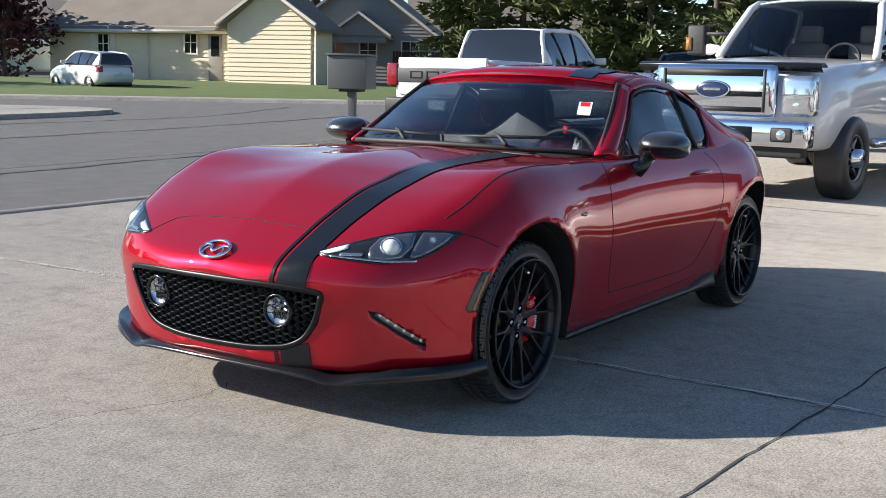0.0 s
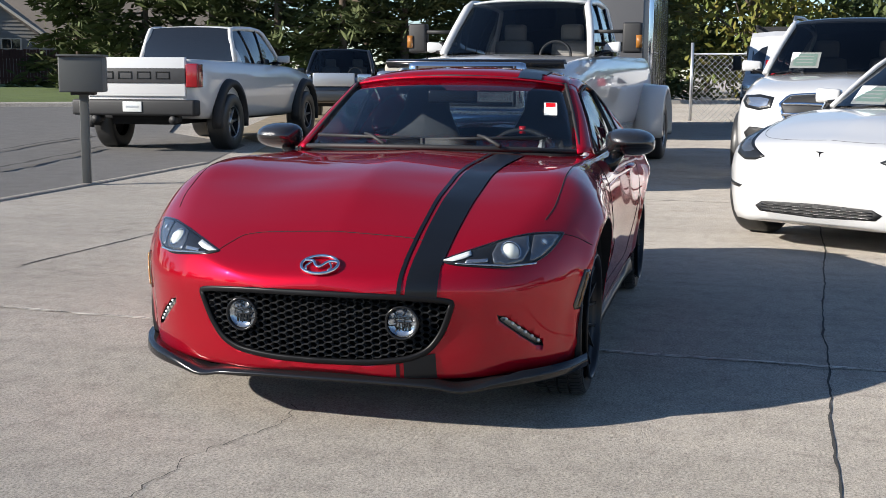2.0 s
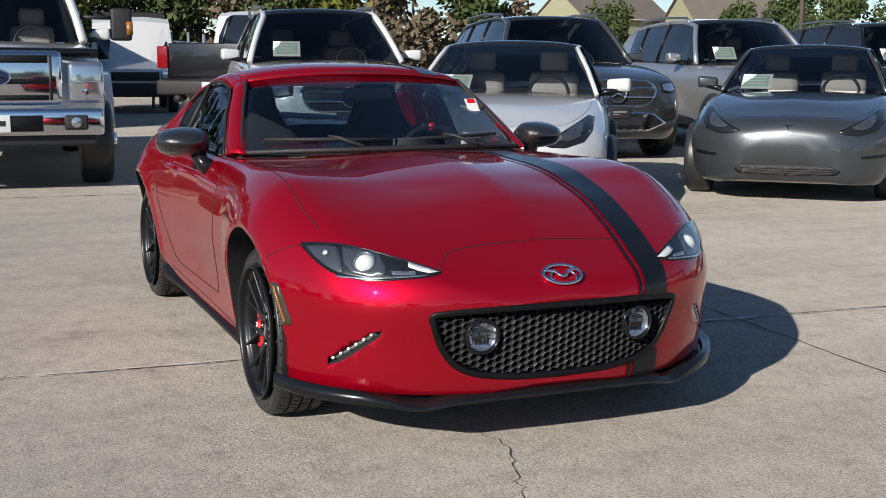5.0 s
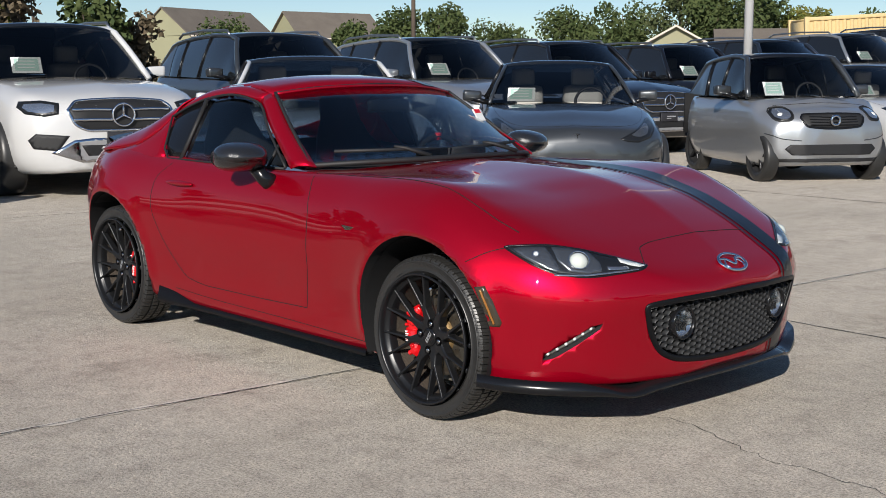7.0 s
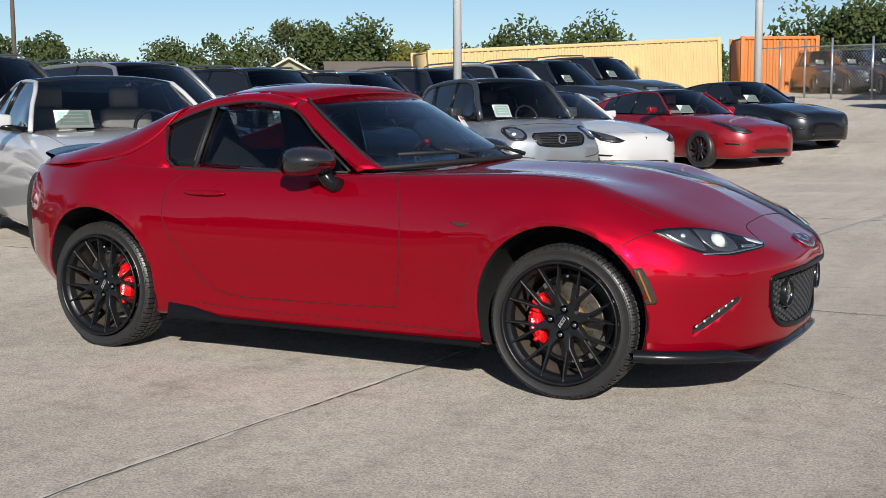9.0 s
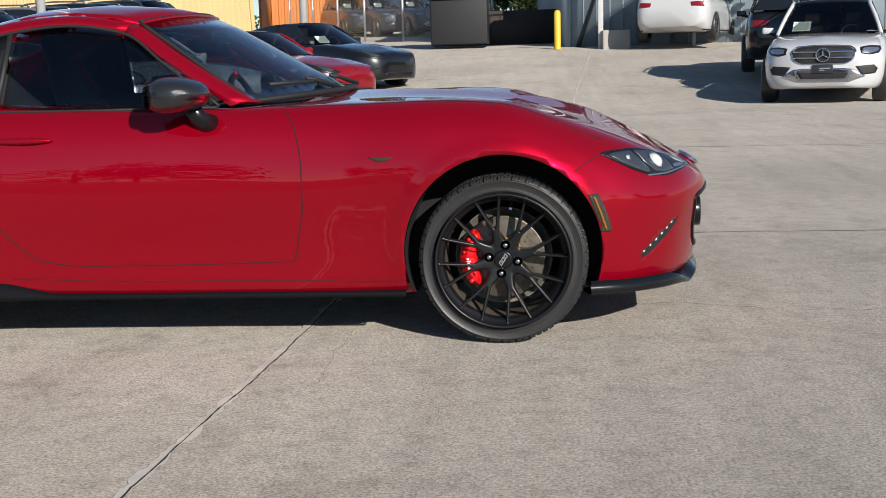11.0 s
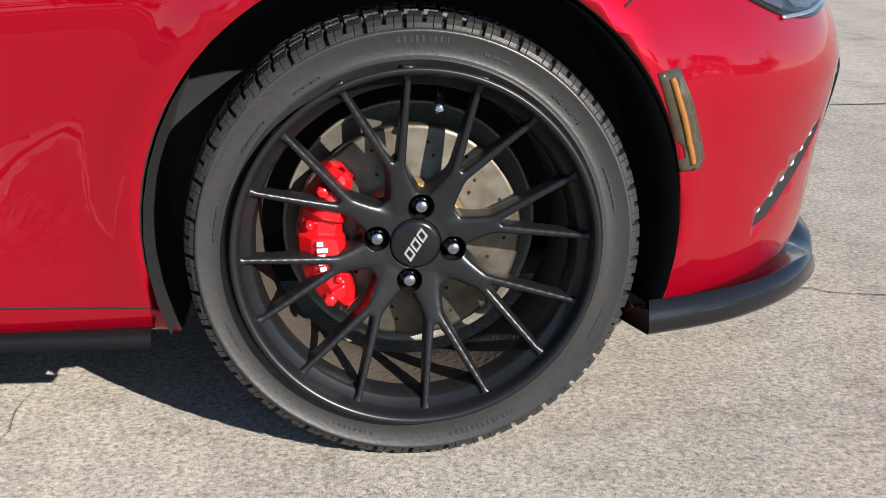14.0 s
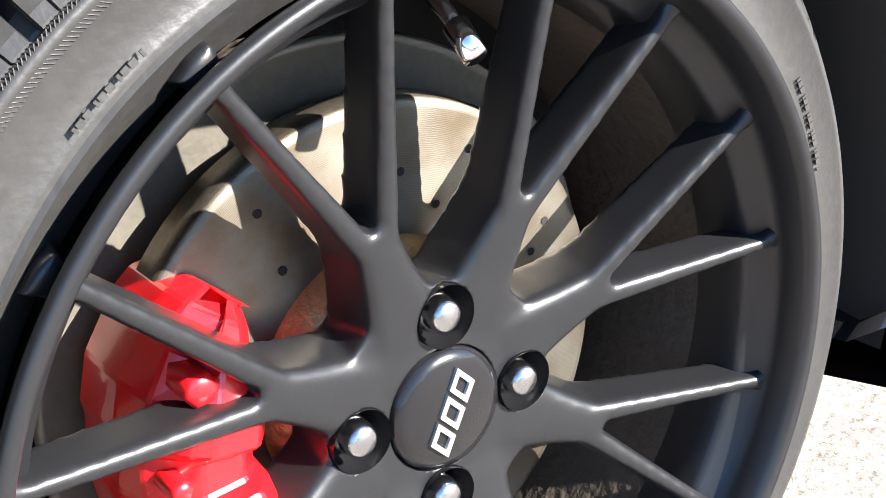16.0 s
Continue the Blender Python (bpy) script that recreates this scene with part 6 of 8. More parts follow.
def pickup(paint_mat, m, label, wb=3.7, hood=1.38, bed=1.40, W=1.02, R=0.43, roof=2.0, front="", rear="", dual=False, crew=True, rim=None):
    car = thing("pickup_truck", m, label, "pickup truck")
    r = -(wb + 1.15)
    xk = -0.75
    xc = -3.05 if crew else -2.2
    K = body_keys(0.95, r, W, hood - 0.22, hood - 0.10, hood, xk, bed, 0.48, 0.22, 0.06)
    K["zc"] = [(r, bed * 0.8), (r + 0.04, bed - 0.02), (r + 0.1, bed), (xc - 0.1, bed), (xc, hood), (xk, hood), (0.3, hood - 0.03), (0.75, hood - 0.10), (0.90, hood - 0.20), (0.95, hood - 0.32)]
    body = part("body", shell(K, 70, 34), [paint_mat, DARK], car)
    cut(body, [cylinder_y(x, R + 0.04, R + 0.08, s * 0.55, s * 1.4, 40) for x in (0, -wb) for s in (1, -1)] + [boxes(((xc + 0.1, -0.75, 0.8), (xk - 0.15, 0.75, 2.2))), boxes(((r + 0.08, -0.80, 0.85), (xc - 0.15, 0.80, 2.2)))])
    bvh = tree_of(body)
    g = (xk, xk - 0.22, hood, xk - 0.72, roof - 0.04, xk - 1.3, roof, xc + 0.22, roof - 0.04, xc + 0.02, hood + 0.02, W * 0.86, W * 0.70)
    greenhouse(car, g, paint_mat, paint_mat, 0.045, 0.90, SIDE_GLASS)
    cabin(car, xk - 0.25, hood - 0.03, 0.75, LEATHER)
    part("under_frame", boxes(((r + 0.2, -0.5, 0.42), (0.7, 0.5, 0.62)), ((r + 0.1, -0.45, 0.5), (r + 0.4, 0.45, 0.7))), DARK, car)
    if front == "chrome":
        fr = bmesh.new()
        box(fr, (0.86, -0.94, 0.62), (1.06, 0.94, 0.86), 0.04)
        bump = part("front_bumper", fr, CHROME, car, "chrome front bumper")
        part("bumper_slot", boxes(((1.05, -0.42, 0.66), (1.068, 0.42, 0.80))), MATT_BLACK, bump)
        part("air_dam", boxes(((0.85, -0.88, 0.42), (0.98, 0.88, 0.62)), bevel=0.03), MATT_BLACK, car)
        fr = bmesh.new()
        box(fr, (0.90, -0.60, 0.88), (1.02, 0.60, 1.36), 0.06)
        gr = part("grille", fr, CHROME, car, "big chrome three-bar grille")
        for z0, z1 in ((1.255, 1.32), (1.07, 1.115), (0.93, 0.975)):
            part("grille_slot", boxes(((1.015, -0.48, z0), (1.026, 0.48, z1))), MATT_BLACK, gr)
        for y in (-0.50, 0.50):
            part("grille_edge", boxes(((1.015, y - 0.012, 0.93), (1.03, y + 0.012, 1.32))), MATT_BLACK, gr)
        bm = bmesh.new()
        bmesh.ops.create_uvsphere(bm, u_segments=28, v_segments=12, radius=1)
        bmesh.ops.transform(bm, matrix=Matrix.Translation((1.03, 0, 1.13)) @ Matrix.Diagonal((0.02, 0.165, 0.075, 1)), verts=bm.verts)
        part("emblem", bm, mat("dark_blue_emblem", (0.01, 0.02, 0.06), 0.2, 0.2, 1.0), gr)
        part("emblem_ring", tube(bmesh.new(), [(1.035, 0.165 * math.cos(a), 1.13 + 0.075 * math.sin(a)) for a in [k * math.tau / 32 for k in range(32)]], 0.008, 6, True), CHROME, gr)
        part("emblem_mark", boxes(((1.048, -0.085, 1.12), (1.052, 0.085, 1.142))), CHROME, gr, smooth=False)
        for s in (1, -1):
            bm = bmesh.new()
            box(bm, (0.80, min(s * 0.64, s * 0.95), 0.90), (0.99, max(s * 0.64, s * 0.95), 1.27), 0.05)
            h = part("headlight", bm, LAMP_CLEAR, car, "tall clear headlight")
            part("lamp_divider", boxes(((0.985, min(s * 0.66, s * 0.93), 1.085), (0.998, max(s * 0.66, s * 0.93), 1.10))), CHROME, h)
            bm = lathe(bmesh.new(), [(0, 0), (0.07, 0.005)], 18)
            bmesh.ops.transform(bm, matrix=Matrix.Translation((0.992, s * 0.79, 1.00)) @ pose(0, 0, 0, 0, 0, 90), verts=bm.verts)
            part("bulb", bm, CHROME, h)
            bm = boxes(((1.05, s * 0.70 - 0.10, 0.67), (1.07, s * 0.70 + 0.10, 0.80)), bevel=0.02)
            fg = part("fog_lamp", bm, MATT_BLACK, car)
            bm = lathe(bmesh.new(), [(0, -0.006), (0.045, 0.0)], 16)
            bmesh.ops.transform(bm, matrix=Matrix.Translation((1.075, s * 0.70, 0.735)) @ pose(0, 0, 0, 0, 0, 90), verts=bm.verts)
            part("lens", bm, LAMP_CLEAR, fg)
            bm = bmesh.new()
            box(bm, (xk - 0.62, min(s * 1.16, s * 1.38), hood + 0.02), (xk - 0.48, max(s * 1.16, s * 1.38), hood + 0.36), 0.03)
            mir = part("tow_mirror", bm, MATT_BLACK, car, "large black towing mirror")
            part("mirror_arm", boxes(((xk - 0.56, min(s * 0.80, s * 1.2), hood + 0.10), (xk - 0.50, max(s * 0.80, s * 1.2), hood + 0.14)), ((xk - 0.56, min(s * 0.80, s * 1.2), hood + 0.24), (xk - 0.50, max(s * 0.80, s * 1.2), hood + 0.28))), MATT_BLACK, mir)
            part("marker", boxes(((xk - 0.52, min(s * 1.32, s * 1.385), hood + 0.08), (xk - 0.465, max(s * 1.32, s * 1.385), hood + 0.22))), AMBER, mir)
        bm = bmesh.new()
        rows = [[bm.verts.new((0.86 - 0.16 * u * u + dx, 0.92 * u, hood - 0.09 + dz)) for dx, dz in ((-0.12, 0.015), (-0.02, 0.06), (0.05, 0.045), (0.06, 0.02), (0.0, -0.03))] for u in arc(1, 17)]
        grid_faces(bm, rows)
        part("bonnet_deflector", bm, GLOSS_BLACK, car, "dark plastic bonnet deflector")
        bm = bmesh.new()
        box(bm, (1.062, -0.15, 0.655), (1.078, 0.15, 0.805), 0.003)
        pl = part("number_plate", bm, PLATE_PALE, car, "pale number plate")
        part("plate_bar", boxes(((1.078, -0.11, 0.71), (1.081, 0.11, 0.755))), MATT_BLACK, pl, smooth=False)
        for o in car.children:
            if o.name.split(".")[0] in ("front_bumper", "grille", "headlight", "fog_lamp", "number_plate"):
                o.location.z -= 0.10
            elif o.name.startswith("bonnet_deflector"):
                o.location.z -= 0.05
        for s in (1, -1):
            part("side_step", tube(bmesh.new(), [(-0.65, s * 1.0, 0.52), (-3.0, s * 1.0, 0.52)], 0.05, 10), CHROME, car)
    elif front == "dark":
        part("front_bumper", boxes(((0.86, -0.92, 0.55), (1.04, 0.92, 0.80)), bevel=0.04), GREY_PAINT, car)
        part("grille", boxes(((0.93, -0.50, 0.90), (0.99, 0.50, 1.22)), bevel=0.02), GREY_MARK, car)
        for s in (1, -1):
            part("headlight", boxes(((0.86, min(s * 0.56, s * 0.90), 0.98), (0.97, max(s * 0.56, s * 0.90), 1.20)), bevel=0.03), LAMP_CLEAR, car)
    if rear:
        part("rear_bumper", boxes(((r - 0.14, -0.98, 0.56), (r + 0.10, 0.98, 0.80)), bevel=0.04), MATT_BLACK, car, "dark rear bumper")
        tg = part("tailgate", boxes(((r - 0.03, -0.80, 0.84), (r + 0.04, 0.80, bed)), bevel=0.02), paint_mat, car)
        if rear == "band":
            part("tailgate_band", boxes(((r - 0.045, -0.80, 1.04), (r - 0.028, 0.80, 1.26)), bevel=0.006), mat("dark_grey_band", (0.03, 0.03, 0.032), 0.5), tg, "dark grey tailgate band")
            bm = bmesh.new()
            for k in range(4):
                y = 0.45 - 0.30 * k
                for lo, hi in (((r - 0.052, y - 0.11, 1.195), (r - 0.044, y + 0.11, 1.21)), ((r - 0.052, y - 0.11, 1.10), (r - 0.044, y + 0.11, 1.115)), ((r - 0.052, y - 0.11, 1.10), (r - 0.044, y - 0.095, 1.21)), ((r - 0.052, y + 0.095, 1.10), (r - 0.044, y + 0.11, 1.21))):
                    box(bm, lo, hi)
            part("tailgate_mark", bm, GLOSS_BLACK, tg, smooth=False)
        else:
            part("tailgate_mark", boxes(((r - 0.038, -0.78, 1.22), (r - 0.028, -0.40, 1.30))), LAMP_RED, tg, smooth=False)
        for s in (1, -1):
            part("tail_lamp", boxes(((r - 0.05, min(s * 0.81, s * 1.0), 0.98), (r + 0.16, max(s * 0.81, s * 1.0), 1.33)), bevel=0.02), LAMP_RED, car, "red tail lamp")
            part("exhaust", tube(bmesh.new(), [(r + 0.1, s * 0.62, 0.52), (r - 0.12, s * 0.62, 0.50)], 0.06, 14), MATT_BLACK, car)
        bm = bmesh.new()
        box(bm, (r - 0.155, -0.15, 0.62), (r - 0.14, 0.15, 0.77), 0.003)
        pl = part("number_plate", bm, PLATE_PALE, car)
        part("plate_bar", boxes(((r - 0.158, -0.10, 0.68), (r - 0.155, 0.10, 0.71))), GREY_MARK, pl, smooth=False)
    if rear == "band" or dual:
        for x in ((0, -wb) if rear == "band" else (-wb,)):
            for s in (1, -1):
                bm = bmesh.new()
                rows = []
                for k in range(21):
                    a = radians(-12 + 204 * k / 20)
                    c, sn = math.cos(a), math.sin(a)
                    out = 0.30 if dual else 0.07
                    rows.append([bm.verts.new((x + c * q, s * y, R + 0.04 + sn * q)) for q, y in ((R + 0.20, W - 0.04), (R + 0.17, W + out), (R + 0.075, W + out + 0.02), (R + 0.07, W - 0.1))])
                grid_faces(bm, rows)
                part("fender_flare", solidified(bm, 0.01), paint_mat if dual else MATT_BLACK, car)
    for x in (0, -wb):
        for s in (1, -1):
            y = W - 0.10 + (0.02 if rear == "band" else 0.0)
            w = road_wheel(car, R, 0.30, rim or WHEEL_GREY, x, s * (y + (0.22 if dual and x < 0 else 0)), s, 6, 0.56)
            if dual and x == 0:
                part("hub_end", tube(bmesh.new(), [(0, -0.02, 0), (0, -0.20, 0)], [0.11, 0.085], 18), CHROME, w)
            if dual and x < 0:
                road_wheel(car, R, 0.28, WHEEL_DARK, x, s * (y - 0.10), s, 6, 0.56)
    return car


def repaint(car, old, fresh, label=""):
    for o in car.children_recursive:
        if o.type == "MESH" and o.data.materials and any(x == old for x in o.data.materials):
            o.data = o.data.copy()
            for i, x in enumerate(o.data.materials):
                if x == old:
                    o.data.materials[i] = fresh
    if label:
        car["label"] = label
    return car


def on_lot(x, y, yaw):
    return pose(x, y, ground_z(x, y), 0, 0, yaw)


ROW = "sedans in the front row"
first = sedan(WHITE_PAINT, on_lot(-3.5, 2.3, -31), "white electric sedan with a black glass roof", ROW)
repaint(copy_thing(first, on_lot(-3.92, 5.64, -43)), WHITE_PAINT, GREY_PAINT, "dark grey electric sedan with pale seats")
copy_thing(first, on_lot(-3.66, 12.93, -30))["label"] = "white electric sedan beside a small silver car"
repaint(copy_thing(first, on_lot(-2.7, 17.0, -31)), WHITE_PAINT, DEEP_RED_PAINT, "deep red electric sedan with a price sheet")
repaint(copy_thing(first, on_lot(-2.3, 20.4, -33)), WHITE_PAINT, BLACK_PAINT, "black electric sedan at the row's end")
small_car(on_lot(-3.35, 9.45, -31), "silver and black microcar with a price sheet")

ROW = "suvs in the second row"
first = suv(WHITE_PAINT, on_lot(-8.05, 2.45, -9), "white luxury suv with a chrome grille", ROW, 1.09)
for k, (p, text) in enumerate(((GREY_PAINT, "dark grey luxury suv with a chrome grille"), (SILVER_PAINT, "silver luxury suv with roof rails"), (BLACK_PAINT, "black luxury suv with a chrome grille"), (BLACK_PAINT, "black suv with a price sheet"),
                               (NAVY_PAINT, "dark blue suv among parked suvs"), (SILVER_PAINT, "silver suv among parked suvs"), (NAVY_PAINT, "dark blue suv near the container"), (GREY_PAINT, "grey suv near the container"))):
    x, y = -8.72 + 0.10 * k, 6.17 + 3.08 * k
    repaint(copy_thing(first, on_lot(x, y, -9 - k)), WHITE_PAINT, p, text)
tagged(copy_thing(first, on_lot(6.1, 15.8, -106)), "white suv facing the lot with a chrome grille").scale = (1, 1, 1)
repaint(copy_thing(first, on_lot(6.9, 22.6, 80)), WHITE_PAINT, BLACK_PAINT, "black suv parked with its tail out").scale = (1, 1, 1)
pickup(WHITE_PAINT, on_lot(-7.5, -1.30, -4), "white dual-wheel pickup truck with a chrome grille", 4.37, 1.37, 1.42, 1.0, 0.40, 2.04, "chrome", "", True).scale = (1.05, 1.05, 1.05)
pickup(WHITE_PAINT, on_lot(-15.5, -7.5, 182), "white off-road pickup truck with black flares", 3.7, 1.36, 1.42, 1.02, 0.44, 1.98, "", "band")
pickup(BLACK_PAINT, on_lot(-22.5, -8.2, 14), "black pickup truck facing the lot", 3.6, 1.2, 1.22, 0.98, 0.38, 1.85, "dark", "")
pickup(BLACK_PAINT, on_lot(-20.3, 6.2, 140), "black pickup truck with red tail lamps", 3.6, 1.32, 1.38, 1.0, 0.41, 1.93, "", "plain").scale = (1.13, 1.13, 1.13)


def tall_van(m, paint_mat, label, rack=False, H=2.45, L=5.4, W=1.0):
    """Panel van with a short sloping nose."""
    van = thing("panel_van", m, label, "van")
    prof = [(0.0, 0.45), (0.06, 0.80), (-0.10, 1.05), (-0.75, 1.25), (-1.45, H - 0.12), (-1.75, H), (-L + 0.15, H), (-L, H - 0.15), (-L, 0.45)]
    bm = bmesh.new()
    rows = []
    for u in (-1, -0.97, -0.85, -0.4, 0, 0.4, 0.85, 0.97, 1):
        k = 0.10 * max(0.0, abs(u) - 0.5)
        rows.append([bm.verts.new((x - k * 1.6 if x > -1.2 else x, W * u * (1.0 if z < 1.3 else 0.93), z - k * (z > 1.0))) for x, z in prof])
    grid_faces(bm, rows)
    for e in (rows[0], rows[-1]):
        bm.faces.new(e)
    bmesh.ops.recalc_face_normals(bm, faces=bm.faces)
    part("body", bm, paint_mat, van, smooth=False)
    bm = bmesh.new()
    rows = [[bm.verts.new((-0.80 - 0.64 * t + 0.018 - 0.05 * u * u, 0.84 * u, 1.28 + (H - 0.16 - 1.28) * t)) for u in arc(1, 9)] for t in (0, 0.5, 0.97)]
    grid_faces(bm, rows)
    part("windscreen", solidified(bm, 0.01), WINDOW, van, "dark windscreen")
    part("grille", boxes(((0.04, -0.55, 0.78), (0.085, 0.55, 0.98)), bevel=0.01), MATT_BLACK, van)
    part("front_bumper", boxes(((-0.1, -0.97, 0.40), (0.10, 0.97, 0.72)), bevel=0.04), MATT_BLACK, van, "black front bumper")
    for s in (1, -1):
        part("headlight", boxes(((-0.14, min(s * 0.60, s * 0.95), 0.80), (0.055, max(s * 0.60, s * 0.95), 1.02)), bevel=0.03), LAMP_CLEAR, van)
        part("side_window", boxes(((-2.1, min(s * 0.93, s * 0.985), 1.35), (-1.25, max(s * 0.93, s * 0.985), 1.95)), bevel=0.02), WINDOW, van)
        part("mirror", boxes(((-1.05, min(s * 1.08, s * 1.28), 1.35), (-0.93, max(s * 1.08, s * 1.28), 1.70)), bevel=0.03), MATT_BLACK, van)
        part("mirror_arm", boxes(((-1.02, min(s * 0.92, s * 1.1), 1.38), (-0.97, max(s * 0.92, s * 1.1), 1.42))), MATT_BLACK, van)
        for x in (-0.85, -L + 0.95):
            road_wheel(van, 0.35, 0.24, WHEEL_GREY, x, s * 0.90, s, 6, 0.6)
        if rack:
            part("roof_rail", boxes(((-L + 0.5, s * 0.80 - 0.03, H + 0.10), (-1.7, s * 0.80 + 0.03, H + 0.15))), MATT_BLACK, van)
    if rack:
        for k in range(5):
            part("rack_bar", boxes(((-2.0 - 0.7 * k, -0.85, H - 0.01), (-1.95 - 0.7 * k, 0.85, H + 0.12))), MATT_BLACK, van, smooth=False)
    return van


tall_van(on_lot(-23.6, 2.45, -6), WHITE_PAINT, "white-roofed boxy van with a black roof rack", True, 2.32, 5.0, 0.98)
tall_van(on_lot(-29.5, 6.2, -30), WHITE_PAINT, "tall white van parked behind the suvs", False, 2.75, 5.6, 1.02)


# ---- ground, road and yard ----
def sheet(name, pts, lift, material, label, category, kind="structure", step=3.0, rise=0.0):
    """A flat piece of ground cut to an outline, following the lot's rise."""
    bm = bmesh.new()
    bm.faces.new([bm.verts.new((x, y, 0)) for x, y in pts])
    bmesh.ops.triangulate(bm, faces=bm.faces)
    for _ in range(6):
        es = [e for e in bm.edges if e.calc_length() > step]
        if not es:
            break
        bmesh.ops.subdivide_edges(bm, edges=es, cuts=1)
        bmesh.ops.triangulate(bm, faces=bm.faces)
    for v in bm.verts:
        v.co.z = ground_z(v.co.x, v.co.y) + lift + rise * max(0.0, min(1.0, (-v.co.y - 7.0) / 5.0))
    for f in bm.faces:
        if f.normal.z < 0:
            f.normal_flip()
    return tagged(part(name, bm, material, smooth=False), label, category, kind=kind)


sheet("road", [(60, -5.2), (4, -5.15), (-1, -5.2), (-6, -5.32), (-9, -5.45), (-13, -6.6), (-16, -9.5), (-26, -14), (-60, -24), (-90, -60), (-60, -90), (20, -60), (60, -40)], 0.006, ASPHALT, "old grey asphalt street with patched cracks", "road", rise=0.05)
GRAVEL = mat("dry_grass_and_gravel", (0.26, 0.21, 0.14), 0.95, bump=0.9, scale=14, vary=0.4, fine=0.5)
LAWN = mat("lawn_grass", (0.085, 0.118, 0.028), 0.9, bump=0.9, scale=10, vary=0.35, fine=0.5)
sheet("gravel_verge", [(-9.4, -5.2), (-9.6, -3.2), (-13.4, -3.7), (-40, -3.5), (-60, -20), (-24, -10.6), (-16, -8.2), (-13, -6.2)], 0.012, GRAVEL, "strip of dry grass and gravel", "ground", rise=0.07)
SEAL = mat("pale_joint_sealant", (0.62, 0.58, 0.51), 0.8, bump=0.4, scale=60, vary=0.4, fine=0.3)
CRACK = mat("dark_crack", (0.045, 0.042, 0.038), 0.95, vary=0.3, scale=40)


def ground_line(name, pts, w, material, wiggle=0.012, step=0.06, label="", seed=1, lift=0.003):
    rnd = random.Random(seed)
    P = curve_through([(x, y, 0) for x, y in pts], max(3, int(sum((Vector(a) - Vector(b)).length for a, b in zip(pts, pts[1:])) / step)))
    bm = bmesh.new()
    rows = []
    off = 0.0
    for i, p in enumerate(P):
        a, b = Vector(P[max(i - 1, 0)]), Vector(P[min(i + 1, len(P) - 1)])
        n = (b - a).cross(Vector((0, 0, 1))).normalized()
        off = off * 0.8 + rnd.uniform(-1, 1) * wiggle
        ww = w * rnd.uniform(0.45, 1.25)
        c = Vector(p) + n * off
        z = ground_z(c.x, c.y) + lift
        rows.append([bm.verts.new((c.x + n.x * ww * k, c.y + n.y * ww * k, z)) for k in (-0.5, 0.5)])
    grid_faces(bm, rows, flip=False)
    for f in bm.faces:
        if f.normal.z < 0:
            f.normal_flip()
    return tagged(part(name, bm, material), label or "irregular joint line in the concrete", "joint", kind="structure")


ground_line("slab_joint", [(4.5, 1.60), (2.0, 1.64), (1.06, 1.70), (-0.2, 1.76), (-3.25, 1.97), (-14, 2.3)], 0.010, CRACK, 0.005, seed=2)
ground_line("slab_joint", [(0.29, -4.9), (0.288, -2.4), (0.355, -1.4), (0.41, -0.46), (0.50, 1.9), (0.61, 3.8), (0.75, 4.8), (1.6, 12), (2.1, 20), (2.8, 30)], 0.036, SEAL, 0.005, 0.03, seed=3)
ground_line("joint_gap", [(0.30, -4.9), (0.298, -2.4), (0.365, -1.4), (0.42, -0.46), (0.51, 1.9), (0.62, 3.8), (0.76, 4.8), (1.6, 12)], 0.0065, CRACK, 0.003, 0.03, "dark open gap along the slab joint", 5, 0.0055)
ground_line("crack", [(0.592, -1.31), (0.583, -0.82), (0.60, -0.45)], 0.0012, CRACK, 0.008, 0.03, "fine wandering crack in the concrete", 14)
ground_line("slab_joint", [(-0.9, -2.95), (-3.2, -2.84), (-9, -2.7)], 0.018, CRACK, 0.006, seed=6)
ground_line("slab_joint", [(1.0, 12.4), (2.8, 13.07), (7.2, 14.48), (12, 16)], 0.05, SEAL, 0.01, seed=8)
ground_line("slab_joint", [(-6.0, 1.9), (-6.2, -1.5), (-6.3, -5.1)], 0.018, CRACK, 0.006, seed=12)
ground_line("slab_joint", [(-14, 9), (-4, 7.7), (6, 7.0)], 0.02, CRACK, 0.006, seed=13)
ground_line("crack", [(1.60, -0.22), (1.82, -0.17), (2.0, -0.24), (2.15, -0.30), (2.4, -0.33), (2.62, -0.33), (3.1, -0.5)], 0.004, CRACK, 0.02, 0.03, "fine wandering crack in the concrete", 9)
ground_line("crack", [(0.42, 1.18), (0.47, 1.45), (0.55, 1.72), (0.50, 1.92)], 0.005, CRACK, 0.02, 0.03, "fine wandering crack in the concrete", 10)
for k, pts in enumerate((((-2, -8), (-7, -8.6), (-14, -10)), ((-5, -7), (-8, -7.4), (-11, -8.2)), ((2, -12), (-8, -13), (-20, -16)), ((-3, -16), (-14, -17), (-22, -20)))):
    ground_line("tar_patch", pts, 0.09, CRACK, 0.04, 0.2, "dark tar line on the asphalt street", 20 + k, 0.062)
bm = bmesh.new()
rows = []
for x, y in curve_through([(30, -5.18), (4, -5.15), (-1, -5.2), (-6, -5.32), (-9, -5.45)], 60):
    rows.append([bm.verts.new((x, y + dy, z)) for dy, z in ((0.03, 0.002), (0.0, 0.022), (-0.06, 0.022), (-0.10, 0.004))])
grid_faces(bm, rows)
bmesh.ops.recalc_face_normals(bm, faces=bm.faces)
tagged(part("kerb", bm, CONCRETE), "low rolled concrete kerb along the street", "kerb", kind="structure")


